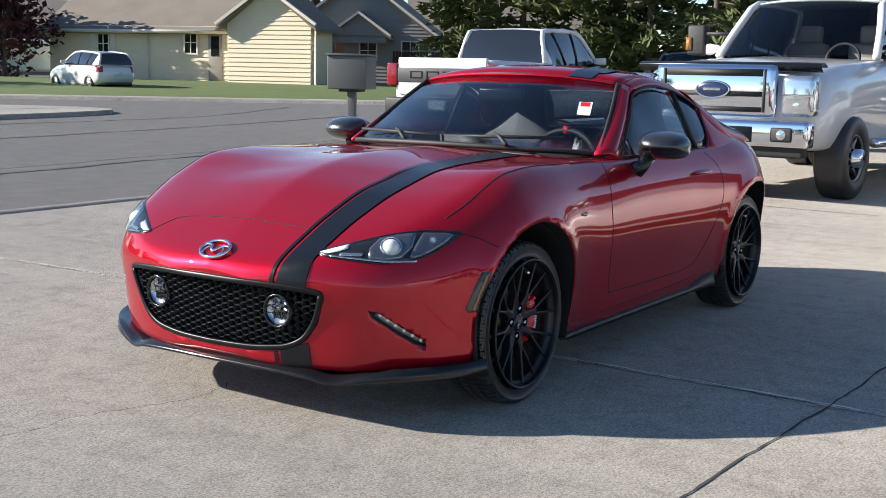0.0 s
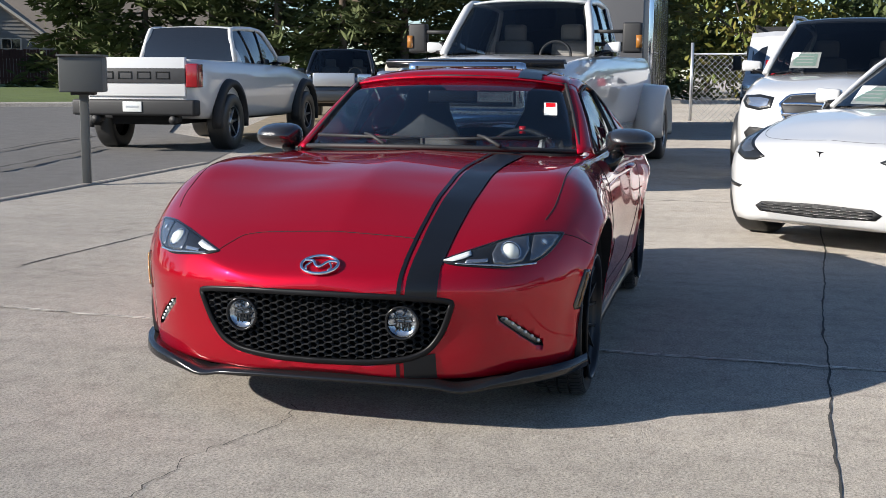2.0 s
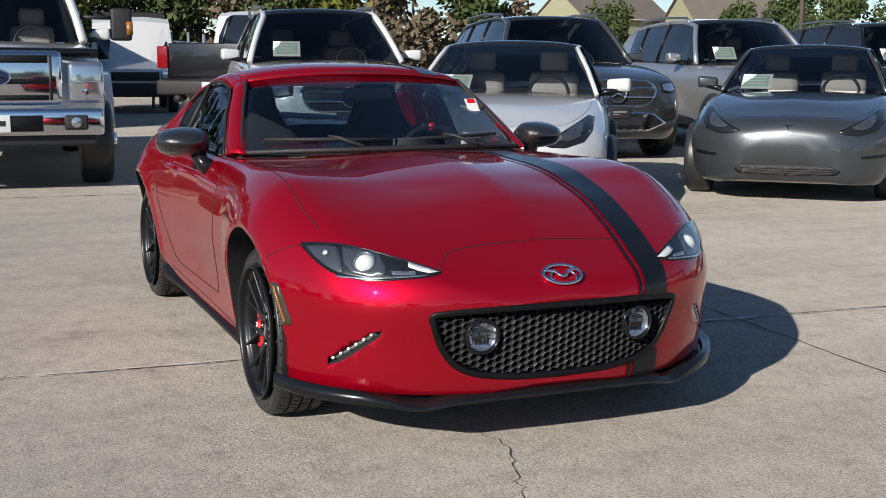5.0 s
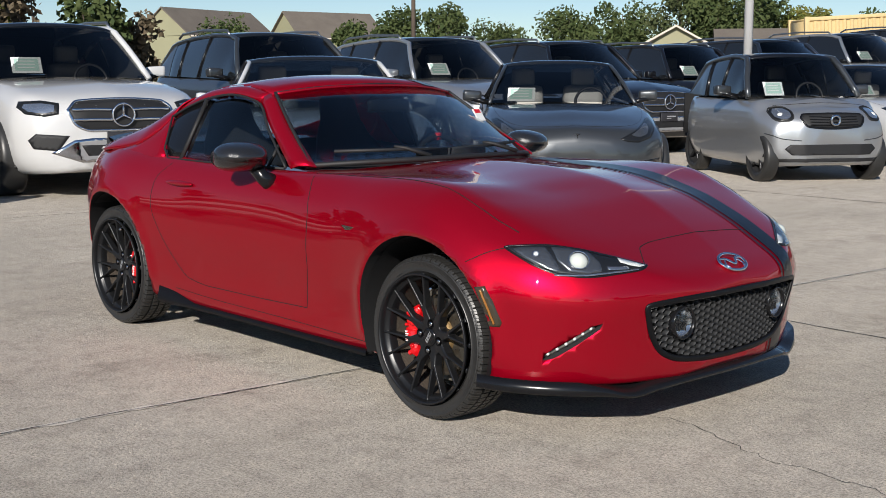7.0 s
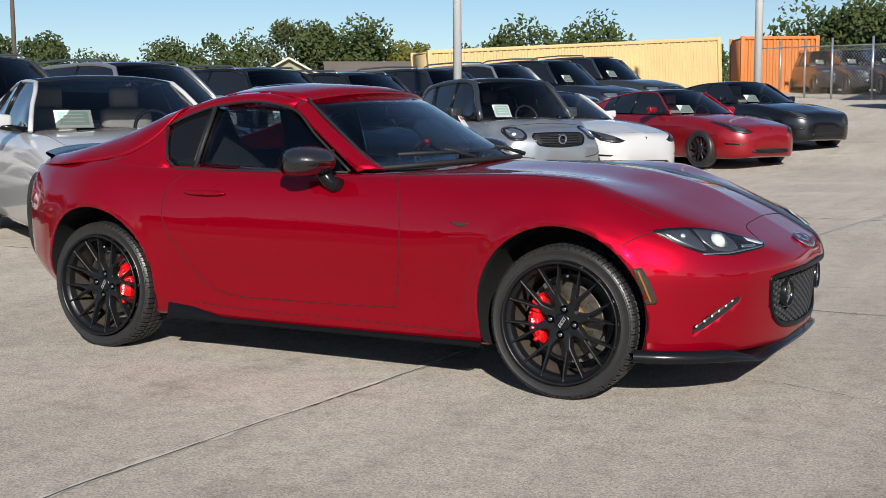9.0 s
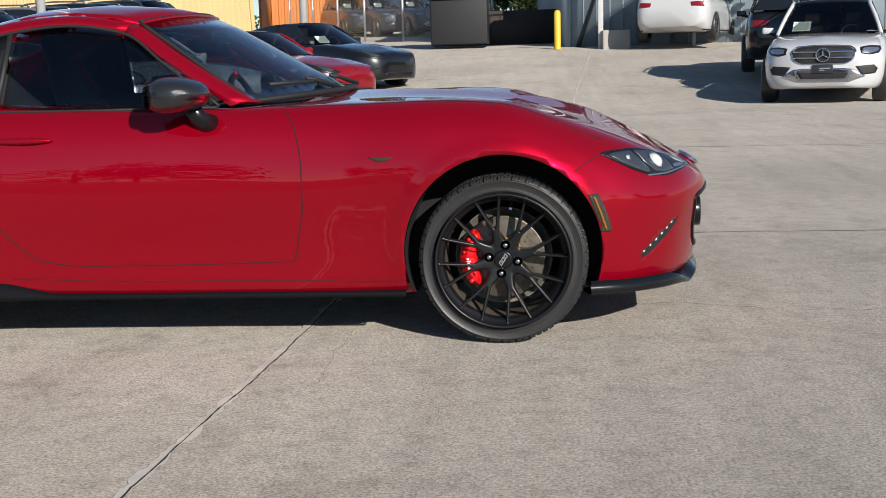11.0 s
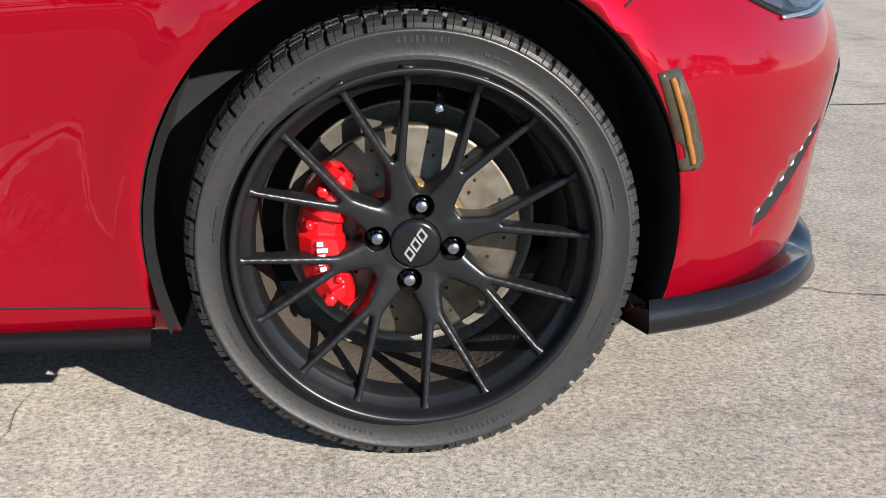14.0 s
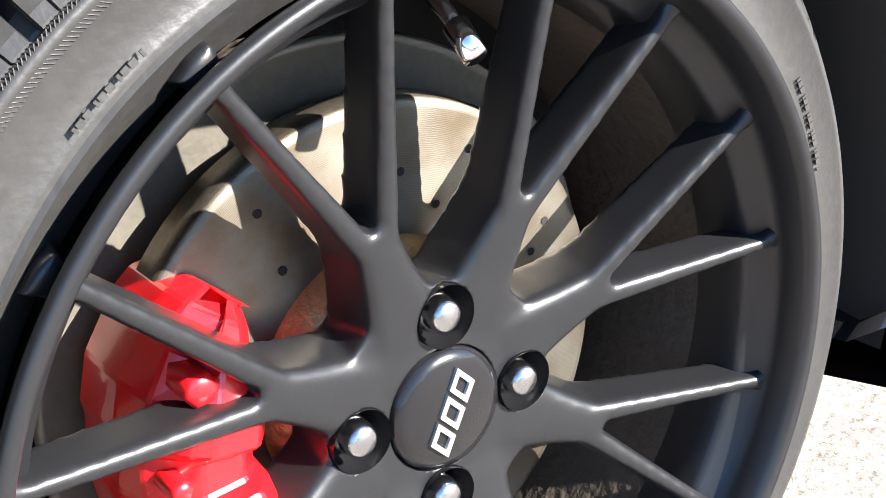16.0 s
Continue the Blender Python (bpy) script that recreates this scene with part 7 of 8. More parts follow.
# ---- street furniture and yard things ----
POST_GREY = mat("dark_grey_metal_paint", (0.085, 0.088, 0.085), 0.55, vary=0.2, scale=20, bump=0.1)
box_thing = thing("mailbox", on_lot(-5.82, -5.36, 24), "dark grey box mailbox on a steel post", "mailbox")
bm = bmesh.new()
box(bm, (-0.26, -0.22, 0.985), (0.26, 0.22, 1.35), 0.012)
part("box", bm, POST_GREY, box_thing)
bm = bmesh.new()
box(bm, (-0.275, -0.235, 1.35), (0.275, 0.235, 1.372), 0.004)
part("lid", bm, POST_GREY, box_thing)
part("base_plate", boxes(((-0.14, -0.12, 0.955), (0.14, 0.12, 0.985)), bevel=0.004), MATT_BLACK, box_thing)
part("post", boxes(((-0.045, -0.045, 0), (0.045, 0.045, 0.96)), bevel=0.006), POST_GREY, box_thing)

GREEN_METAL = mat("pale_green_cabinet_paint", (0.36, 0.50, 0.34), 0.6, vary=0.2, scale=12, bump=0.1)
BLOCK = mat("rough_concrete_block", (0.42, 0.39, 0.34), 0.9, vary=0.3, scale=10, bump=0.6, fine=0.2)
cab = thing("utility_cabinet", on_lot(-14.4, -4.95, 12), "pale green steel utility cabinet on the verge", "utility box")
bm = bmesh.new()
box(bm, (-0.3, -0.36, 0), (0.3, 0.02, 0.86), 0.03)
part("cabinet", bm, GREEN_METAL, cab)
bm = bmesh.new()
box(bm, (-0.26, 0.03, 0), (0.34, 0.42, 0.94), 0.10)
part("side_cabinet", bm, GREEN_METAL, cab)
for k in range(5):
    part("rib", boxes(((0.34, 0.07, 0.18 + 0.12 * k), (0.352, 0.38, 0.20 + 0.12 * k))), GREEN_METAL, cab)
part("notice", boxes(((0.345, 0.12, 0.74), (0.356, 0.34, 0.82))), PAPER, cab)
bm = bmesh.new()
box(bm, (-0.45, -0.5, 0), (0.45, 0.5, 1.38), 0.06)
ob = part("barrier_block", bm, BLOCK)
ob.matrix_world = on_lot(-15.4, -4.3, 8)
tagged(ob, "worn concrete barrier block on the verge", "concrete block")


def trailer():
    t = thing("cargo_trailer", on_lot(-16.8, -1.35, 1), "dark grey enclosed cargo trailer with a chrome corner", "trailer")
    skin = mat("grey_trailer_skin", (0.10, 0.105, 0.115), 0.25, 0.6, 0.5, bump=0.05, scale=6)
    bm = bmesh.new()
    box(bm, (-8.0, -1.15, 0.55), (0, 1.15, 3.1), 0.05)
    part("box", bm, skin, t, "grey metal trailer body")
    part("nose_panel", boxes(((0.0, -1.05, 0.6), (0.02, 1.0, 3.0)), bevel=0.005), mat("matt_grey_panel", (0.09, 0.09, 0.095), 0.6), t)
    part("corner_trim", boxes(((-0.06, 1.10, 0.5), (0.05, 1.19, 3.12)), bevel=0.02), CHROME, t)
    part("side_trim", boxes(((-8.0, 1.15, 0.50), (-0.05, 1.175, 0.62)), bevel=0.01), CHROME, t)
    for k in range(7):
        part("panel_joint", boxes(((-1.15 * k - 1.0, 1.15, 0.62), (-1.15 * k - 0.985, 1.158, 3.05))), MATT_BLACK, t)
    part("hitch", boxes(((0, -0.08, 0.45), (1.2, 0.08, 0.58)), bevel=0.01), MATT_BLACK, t)
    for x in (-4.4, -5.25):
        for s in (1, -1):
            road_wheel(t, 0.37, 0.22, WHEEL_GREY, x, s * 1.02, s, 8, 0.56)
        part("fender", boxes(((x - 0.45, 1.10, 0.72), (x + 0.45, 1.22, 0.80)), bevel=0.02), CHROME, t)


trailer()
mast = thing("light_mast", on_lot(-5.47, 11.14, 0), "tall white painted steel light mast", "lamp post")
part("pole", tube(bmesh.new(), [(0, 0, 0), (0, 0, 9.0)], [0.066, 0.058], 20), WHITE_PAINT, mast)
part("base", lathe(bmesh.new(), [(0, 0.5), (0.17, 0.5), (0.18, 0.47), (0.18, 0)], 24, "z"), BLOCK, mast)
mast = thing("light_mast", on_lot(-6.15, 33.0, 0), "tall white steel mast near the containers", "lamp post")
part("pole", tube(bmesh.new(), [(0, 0, 0), (0, 0, 9.0)], [0.13, 0.11], 20), WHITE_PAINT, mast)
YELLOW = mat("yellow_bollard_paint", (0.75, 0.52, 0.03), 0.5, vary=0.15, scale=20)
bm = lathe(bmesh.new(), [(0, 1.15), (0.06, 1.14), (0.10, 1.08), (0.10, 0)], 20, "z")
ob = part("bollard", bm, YELLOW)
ob.matrix_world = on_lot(1.85, 31.2, 0)
tagged(ob, "yellow painted steel bollard by the building", "bollard")


def container(m, L, color, label):
    c = thing("shipping_container", m, label, "container")
    paint_ = mat("container_paint_%s" % label.split()[0], color, 0.6, vary=0.2, scale=3, bump=0.05, fine=0.1)
    bm = bmesh.new()
    n = int(L / 0.28)
    for y, sg in ((0.0, -1), (2.44, 1)):
        rows = [[], []]
        for k in range(n):
            x = L * k / n
            for dx, dy in ((0, 0), (0.09, 0), (0.13, 0.045), (0.24, 0.045)):
                rows[0].append(bm.verts.new((x + dx, y + (dy if sg < 0 else -dy), 0.16)))
                rows[1].append(bm.verts.new((x + dx, y + (dy if sg < 0 else -dy), 2.46)))
        grid_faces(bm, rows)
    part("corrugated_wall", bm, paint_, c, smooth=False)
    bm = bmesh.new()
    for lo, hi in (((-0.05, -0.04, 0), (L, 0.10, 0.16)), ((-0.05, -0.04, 2.46), (L, 0.08, 2.6)), ((-0.05, 2.36, 2.46), (L, 2.48, 2.6)), ((-0.05, 2.36, 0), (L, 2.48, 0.16)), ((-0.08, -0.05, 0), (0.10, 0.12, 2.62)), ((L - 0.10, -0.05, 0), (L + 0.08, 0.12, 2.62)), ((-0.08, 2.34, 0), (0.10, 2.5, 2.62)), ((L - 0.1, 2.34, 0), (L + 0.08, 2.5, 2.62))):
        box(bm, lo, hi, 0.01)
    part("frame", bm, paint_, c)
    part("roof", boxes(((0, 0.05, 2.50), (L, 2.40, 2.56))), paint_, c)
    for x in (0.0, L):
        part("end_door", boxes(((x - 0.03, 0.1, 0.15), (x + 0.03, 2.35, 2.47))), paint_, c)
    bm = bmesh.new()
    for y in (0.45, 0.95, 1.5, 2.0):
        tube(bm, [(L + 0.06, y, 0.2), (L + 0.06, y, 2.4)], 0.025, 8)
    part("lock_rods", bm, GREY_MARK, c)


CT = 46.5
container(pose(-20.91, 38.65, 1.05, 0, -3.0, CT), 13.7, (0.62, 0.46, 0.22), "yellow shipping container with corrugated walls")
container(pose(-10.9, 50.0, 1.85, 0, 0, CT - 20), 3.4, (0.55, 0.17, 0.03), "orange shipping container in the yard")


def chain_fence(pts, h, label, wires=True, step=2.4):
    f = thing("chain_link_fence", pose(0, 0, 0), label, "fence")
    P = []
    for a, b in zip(pts, pts[1:]):
        n = max(1, round((Vector(b) - Vector(a)).length / step))
        P += [Vector(a).lerp(Vector(b), k / n) for k in range(n)]
    P.append(Vector(pts[-1]))
    for p in P:
        z = ground_z(p.x, p.y)
        part("post", tube(bmesh.new(), [(p.x, p.y, z), (p.x, p.y, z + h + 0.3)], 0.04, 8), GREY_MARK, f)
    for a, b in zip(P, P[1:]):
        za, zb_ = ground_z(a.x, a.y), ground_z(b.x, b.y)
        part("rail", tube(bmesh.new(), [(a.x, a.y, za + h), (b.x, b.y, zb_ + h)], 0.022, 6), GREY_MARK, f)
    bm = bmesh.new()
    for a, b in zip(P, P[1:]):
        za, zb_ = ground_z(a.x, a.y), ground_z(b.x, b.y)
        L = (b - a).length
        k = -h
        while k < L:
            for sg in (1, -1):
                t0, t1 = max(k, 0), min(k + h, L)
                if t1 <= t0:
                    continue
                z0, z1 = (t0 - k, t1 - k) if sg > 0 else (h - (t0 - k), h - (t1 - k))
                p, q = a.lerp(b, t0 / L), a.lerp(b, t1 / L)
                n = Vector((b.y - a.y, a.x - b.x)).normalized() * 0.004
                g = za + (zb_ - za) * t0 / L
                v = [bm.verts.new(c) for c in ((p.x, p.y, g + z0 - 0.006), (p.x, p.y, g + z0 + 0.006), (q.x, q.y, g + z1 + 0.006), (q.x, q.y, g + z1 - 0.006))]
                bm.faces.new(v)
            k += 0.16
    part("mesh", bm, GREY_MARK, f, smooth=False)


chain_fence([(-9.5, 47.0), (-5.5, 42.0), (-2.2, 39.5), (-0.6, 45.0)], 2.0, "tall galvanised chain-link fence round the yard")
chain_fence([(-27.5, 0.2), (-27.0, 3.4), (-33, 6.0), (-52, 10)], 1.8, "chain-link fence behind the parked cars")

# grey-blue metal building
SIDING = mat("blue_grey_siding", (0.36, 0.44, 0.50), 0.6, vary=0.1, scale=2, bump=0.05)
TRIM_DARK = mat("dark_trim_paint", (0.05, 0.06, 0.07), 0.6)
hall = thing("metal_building", pose(2.1, 32.2, 0.95, 0, 0, 4), "blue-grey metal building with outside stairs", "building")
part("wall", boxes(((0, 0, -0.4), (22, 12, 6.2))), SIDING, hall)
for k in range(55):
    part("siding_rib", boxes(((0.15 + 0.4 * k, -0.025, -0.2), (0.19 + 0.4 * k, 0.0, 6.2))), SIDING, hall)
part("roof", boxes(((-0.4, -1.5, 6.2), (22.4, 12.4, 6.4))), TRIM_DARK, hall)
part("corner_post", boxes(((0.85, -1.4, -0.2), (1.0, -1.25, 6.2)), bevel=0.01), WHITE_PAINT, hall)
part("porch_beam", boxes(((-0.3, -1.45, 2.35), (9, -1.2, 2.62)), ((-0.3, -1.45, 2.35), (0.0, 0, 2.62))), TRIM_DARK, hall)
part("porch_deck", boxes(((-0.3, -1.5, 2.62), (9, 0, 2.75))), TRIM_DARK, hall)
part("second_post", boxes(((3.6, -1.4, -0.2), (3.72, -1.25, 6.2)), bevel=0.01), SIDING, hall)
bm = bmesh.new()
tube(bm, [(1.05, -1.3, 2.3), (0.35, -0.1, 0.0)], 0.07, 6)
part("brace", bm, TRIM_DARK, hall)
part("door_panel", boxes(((2.3, -0.04, -0.2), (3.2, 0.0, 2.0))), SIDING, hall)
part("step_block", boxes(((0.95, -1.7, -0.3), (1.75, -1.0, 0.55)), bevel=0.03), BLOCK, hall)
bm = bmesh.new()
for k in range(26):
    tube(bm, [(0.05 + 0.33 * k, -1.42, 2.75), (0.05 + 0.33 * k, -1.42, 3.7)], 0.014, 5)
tube(bm, [(-0.2, -1.42, 3.7), (9, -1.42, 3.7)], 0.025, 6)
part("railing", bm, TRIM_DARK, hall)
bm = bmesh.new()
for k in range(14):
    box(bm, (5.2 + 0.28 * k, -2.4, 2.62 - 0.19 * k), (5.5 + 0.28 * k, -1.5, 2.66 - 0.19 * k))
box(bm, (5.0, -2.45, 2.35), (5.2, -1.5, 2.75))
part("outer_stair", bm, WHITE_PAINT, hall)
bm = tube(bmesh.new(), [(5.1, -2.42, 2.55), (9.0, -2.42, -0.1)], 0.12, 6)
part("stair_string", bm, WHITE_PAINT, hall)
bin_ = thing("waste_container", on_lot(-1.2, 33.6, 0), "dark waste container in the building's shade", "waste bin")
part("body", boxes(((-0.9, -0.7, 0.1), (0.9, 0.7, 1.5)), bevel=0.05), MATT_BLACK, bin_)
part("lid", boxes(((-0.95, -0.75, 1.5), (0.95, 0.75, 1.58)), bevel=0.02), MATT_BLACK, bin_)
bm = boxes(((-2.2, 35.2, 0.9), (1.9, 35.4, 2.3)))
ob = part("yard_screen", bm, mat("brown_screen_fence", (0.05, 0.04, 0.035), 0.85, vary=0.3, scale=8))
tagged(ob, "brown wooden yard screen beside the building", "fence")

# big white suv by the building
esc = suv(WHITE_PAINT, on_lot(6.3, 33.2, 72), "big white suv parked before the building", "", 1.09, False, WHITE_PAINT)


# ---- houses ----
SHINGLE = mat("brown_grey_shingle", (0.165, 0.14, 0.115), 0.95, vary=0.25, scale=6, bump=0.8, fine=0.35)
CREAM = mat("cream_siding_paint", (0.66, 0.56, 0.40), 0.65, vary=0.08, scale=3)
TAUPE = mat("taupe_siding_paint", (0.22, 0.215, 0.20), 0.7, vary=0.1, scale=3)
SAGE = mat("sage_siding_paint", (0.30, 0.29, 0.18), 0.75, vary=0.1, scale=3)
TRIM = mat("pale_trim_paint", (0.62, 0.56, 0.46), 0.6)
DOOR_TAUPE = mat("taupe_door_paint", (0.28, 0.25, 0.22), 0.5)
FENCE_WOOD = mat("red_brown_fence_wood", (0.30, 0.13, 0.075), 0.85, vary=0.3, scale=10, bump=0.3)
DARK_WOOD = mat("dark_fence_wood", (0.075, 0.03, 0.022), 0.85, vary=0.3, scale=10)


def gable_block(house, x0, x1, y0, y1, z0, zw, ridge, along, wall, roof=None, eave=0.4, laps=True):
    """Walls and a pitched roof. along: axis of the ridge. Lap boards are cut on the side that faces -y."""
    roof = roof or SHINGLE
    part("wall", boxes(((x0, y0, z0), (x1, y1, zw))), wall, house, smooth=False)
    bm = bmesh.new()
    if along == "x":
        ym = (y0 + y1) / 2
        for y, s in ((y0, -1), (y1, 1)):
            dz = (ridge - zw) / (ym - y0) * eave
            v = [(x0 - eave, y + s * eave, zw - dz), (x1 + eave, y + s * eave, zw - dz), (x1 + eave, ym, ridge), (x0 - eave, ym, ridge)]
            a = [bm.verts.new(p) for p in v]
            b = [bm.verts.new((p[0], p[1], p[2] + 0.14)) for p in v]
            bm.faces.new(a)
            bm.faces.new(b)
            for k in range(4):
                bm.faces.new((a[k], a[(k + 1) % 4], b[(k + 1) % 4], b[k]))
        for x in (x0, x1):
            gb = bmesh.new()
            gb.faces.new([gb.verts.new(p) for p in ((x, y0, zw), (x, y1, zw), (x, ym, ridge))])
            part("gable", solidified(gb, 0.1), wall, house, smooth=False)
    else:
        xm = (x0 + x1) / 2
        for x, s in ((x0, -1), (x1, 1)):
            dz = (ridge - zw) / (xm - x0) * eave
            v = [(x + s * eave, y0 - eave, zw - dz), (x + s * eave, y1 + eave, zw - dz), (xm, y1 + eave, ridge), (xm, y0 - eave, ridge)]
            a = [bm.verts.new(p) for p in v]
            b = [bm.verts.new((p[0], p[1], p[2] + 0.14)) for p in v]
            bm.faces.new(a)
            bm.faces.new(b)
            for k in range(4):
                bm.faces.new((a[k], a[(k + 1) % 4], b[(k + 1) % 4], b[k]))
        for y in (y0, y1):
            gb = bmesh.new()
            gb.faces.new([gb.verts.new(p) for p in ((x0, y, zw), (x1, y, zw), (xm, y, ridge))])
            part("gable", solidified(gb, 0.1), wall, house, smooth=False)
        part("fascia", tube(tube(bmesh.new(), [(x0 - eave, y0 - eave, zw - 0.02), (xm, y0 - eave, ridge + 0.05)], 0.09, 4), [(x1 + eave, y0 - eave, zw - 0.02), (xm, y0 - eave, ridge + 0.05)], 0.09, 4), TRIM, house, smooth=False)
    bmesh.ops.recalc_face_normals(bm, faces=bm.faces)
    part("roof", bm, roof, house, smooth=False)
    if laps:
        bm = bmesh.new()
        z = z0 + 0.1
        while z < ridge - 0.3:
            half = 1.0 if z < zw or along == "x" else (ridge - z) / (ridge - zw)
            if z > zw and along == "x":
                break
            c, w = (x0 + x1) / 2, (x1 - x0) / 2 * half
            v = [bm.verts.new(p) for p in ((c - w, y0 - 0.006, z + 0.2), (c + w, y0 - 0.006, z + 0.2), (c + w, y0 - 0.04, z), (c - w, y0 - 0.04, z), (c - w, y0 - 0.002, z), (c + w, y0 - 0.002, z))]
            bm.faces.new((v[0], v[3], v[2], v[1]))
            bm.faces.new((v[3], v[4], v[5], v[2]))
            z += 0.2
        part("lap_siding", bm, wall, house, smooth=False)
    if along == "x":
        part("gutter", tube(bmesh.new(), [(x0 - eave, y0 - eave - 0.05, zw - 0.12), (x1 + eave, y0 - eave - 0.05, zw - 0.12)], 0.09, 6), TRIM, house)


def house_window(house, x, z, w, h, y, shutters=False, bars=True):
    win = new("window")
    win.parent = house
    win.matrix_local = pose(x, y, z)
    part("pane", boxes(((-w / 2, -0.03, -h / 2), (w / 2, -0.015, h / 2))), WINDOW, win, smooth=False)
    part("frame", boxes(((-w / 2 - 0.08, -0.07, -h / 2 - 0.08), (w / 2 + 0.08, -0.02, -h / 2)), ((-w / 2 - 0.08, -0.07, h / 2), (w / 2 + 0.08, -0.02, h / 2 + 0.08)), ((-w / 2 - 0.08, -0.07, -h / 2), (-w / 2, -0.02, h / 2)), ((w / 2, -0.07, -h / 2), (w / 2 + 0.08, -0.02, h / 2))), TRIM, win, smooth=False)
    if bars:
        part("bar", boxes(((-0.02, -0.06, -h / 2), (0.02, -0.03, h / 2)), ((-w / 2, -0.06, -0.02), (w / 2, -0.03, 0.02))), TRIM, win, smooth=False)
    if shutters:
        for s in (1, -1):
            part("shutter", boxes(((s * (w / 2 + 0.25) - 0.14, -0.07, -h / 2 - 0.05), (s * (w / 2 + 0.25) + 0.14, -0.03, h / 2 + 0.05))), TRIM, win, smooth=False)


def slat_fence(parent_label, m, n, w, h, material, rails=True, category="fence"):
    f = thing("slat_fence", m, parent_label, category)
    me = None
    for k in range(n):
        if me is None:
            ob = part("slat", boxes(((0, 0, 0), (w * 0.92, 0.025, h)), bevel=0.004), material, f, smooth=False)
            me = ob.data
        else:
            ob = new("slat", me)
            ob.parent = f
        ob.location = (k * w, 0.008 * ((k * 7) % 3), 0.02 * math.sin(k * 1.7))
    part("rail", boxes(((0, 0.03, 0.3), (n * w, 0.07, 0.4)), ((0, 0.03, h - 0.4), (n * w, 0.07, h - 0.3))), material, f, smooth=False)


def facing(e, ang, dist, z):
    """A pose dist metres from the point e under the compass angle ang; local x runs to the right as seen from e, y away."""
    a = radians(ang)
    return pose(e[0] + dist * math.cos(a), e[1] + dist * math.sin(a), z, 0, 0, ang - 90)


E0 = (4.8, 2.8)
h1 = thing("house", facing(E0, -137.1, 55, 0.62) @ pose(0, 0, 0, 0, 0, -27), "cream bungalow with a grey-brown shingle roof", "house")
gable_block(h1, -10.4, 0.2, 0.5, 9, -0.6, 2.35, 4.9, "x", CREAM)
gable_block(h1, 0.0, 4.0, -1.2, 1.2, -0.6, 2.55, 4.1, "y", CREAM)
house_window(h1, -7.4, 1.65, 0.55, 0.85, 0.46, True)
house_window(h1, -2.75, 1.75, 0.6, 0.95, 0.46)
part("door", boxes(((-1.85, 0.44, 0.0), (-1.15, 0.5, 2.28)), bevel=0.01), DOOR_TAUPE, h1, "taupe half-glazed side door")
part("door_glass", boxes(((-1.70, 0.42, 1.15), (-1.30, 0.44, 2.05))), WINDOW, h1, smooth=False)
for x, y in ((-5.0, 0.42), (4.25, -1.26), (-0.05, 0.42)):
    part("downpipe", tube(bmesh.new(), [(x, y, 2.3), (x, y, 0.0), (x + 0.2, y - 0.3, -0.1)], 0.05, 6), TRIM, h1)
h2 = thing("house", facing(E0, -142.8, 68, 0.9) @ pose(0, 0, 0, 0, 0, -10), "taupe house with a small porch gable", "house")
gable_block(h2, -4.4, 4.2, 0, 10, -1.2, 2.2, 5.6, "y", TAUPE)
gable_block(h2, -1.4, 1.6, -1.2, 1, 1.9, 2.3, 3.5, "y", TAUPE, eave=0.3)
gable_block(h2, -16, -4.4, 2, 11, -1.2, 2.2, 5.4, "x", TAUPE, laps=False)
for x in (-3.4, 0.4, 2.8):
    house_window(h2, x, 1.5, 0.9, 1.0, -0.02, False, True)
part("porch_post", tube(bmesh.new(), [(-1.25, -1.1, -0.8), (-1.25, -1.1, 1.9)], 0.09, 8), TRIM, h2)
part("skylight", boxes(((-6.6, 4.0, 4.0), (-5.6, 4.6, 4.3))), WINDOW, h2)
h3 = thing("house", facing(E0, -148.0, 80, 1.0), "brown-roofed house behind the pines", "house")
gable_block(h3, -4, 12, 0, 9, -1.2, 2.3, 6.0, "x", CREAM, laps=False)
h4 = thing("house", facing(E0, -125.4, 78, 0.8), "grey house with a front gable", "house")
gable_block(h4, -6, 3.0, 0, 10, -1.2, 2.6, 4.9, "y", TAUPE, laps=False)
gable_block(h4, 2.0, 12.0, 2, 11, -1.2, 2.6, 4.6, "x", TAUPE, laps=False)
slat_fence("red-brown upright board fence beside the bungalow", facing(E0, -138.1, 55.2, 0.55), 30, 0.125, 1.95, FENCE_WOOD)
slat_fence("dark brown picket fence behind the mailbox", facing(E0, -144.3, 60, 0.55), 36, 0.15, 1.7, DARK_WOOD)
E7 = (4.2, -3.5)
h5 = thing("house", facing((3.97, -3.92), 150.8, 150, 0.0) @ pose(0, 0, 0, 0, 0, 44), "sage green house end with a brown roof", "house")
gable_block(h5, 0.3, 15.5, -4.6, 4.6, 2.2, 6.75, 10.1, "x", SAGE, laps=False)
h6 = thing("house", facing((3.97, -3.92), 145.2, 150, 0.0) @ pose(0, 0, 0, 0, 0, 26), "sage green house with a long brown roof", "house")
gable_block(h6, 0.3, 12.0, -4.4, 4.4, 2.2, 6.5, 9.7, "x", SAGE, laps=False)
gable_block(h6, 7.0, 11.2, -6.4, 0, 2.2, 5.3, 6.6, "y", SAGE, laps=False)
h7 = thing("house", facing(E7, 126.8, 82, 0.8), "low tan house behind the parked cars", "house")
gable_block(h7, -3.0, 3.0, 0, 9, -0.6, 2.2, 4.0, "y", SAGE, laps=False)
gable_block(h7, 3.0, 12.0, 1, 9, -0.6, 2.2, 3.9, "x", SAGE, laps=False)
h8 = thing("house", facing((5.5, 1.3), 176.2, 75, 0.3), "small cream outbuilding with a pale roof", "house")
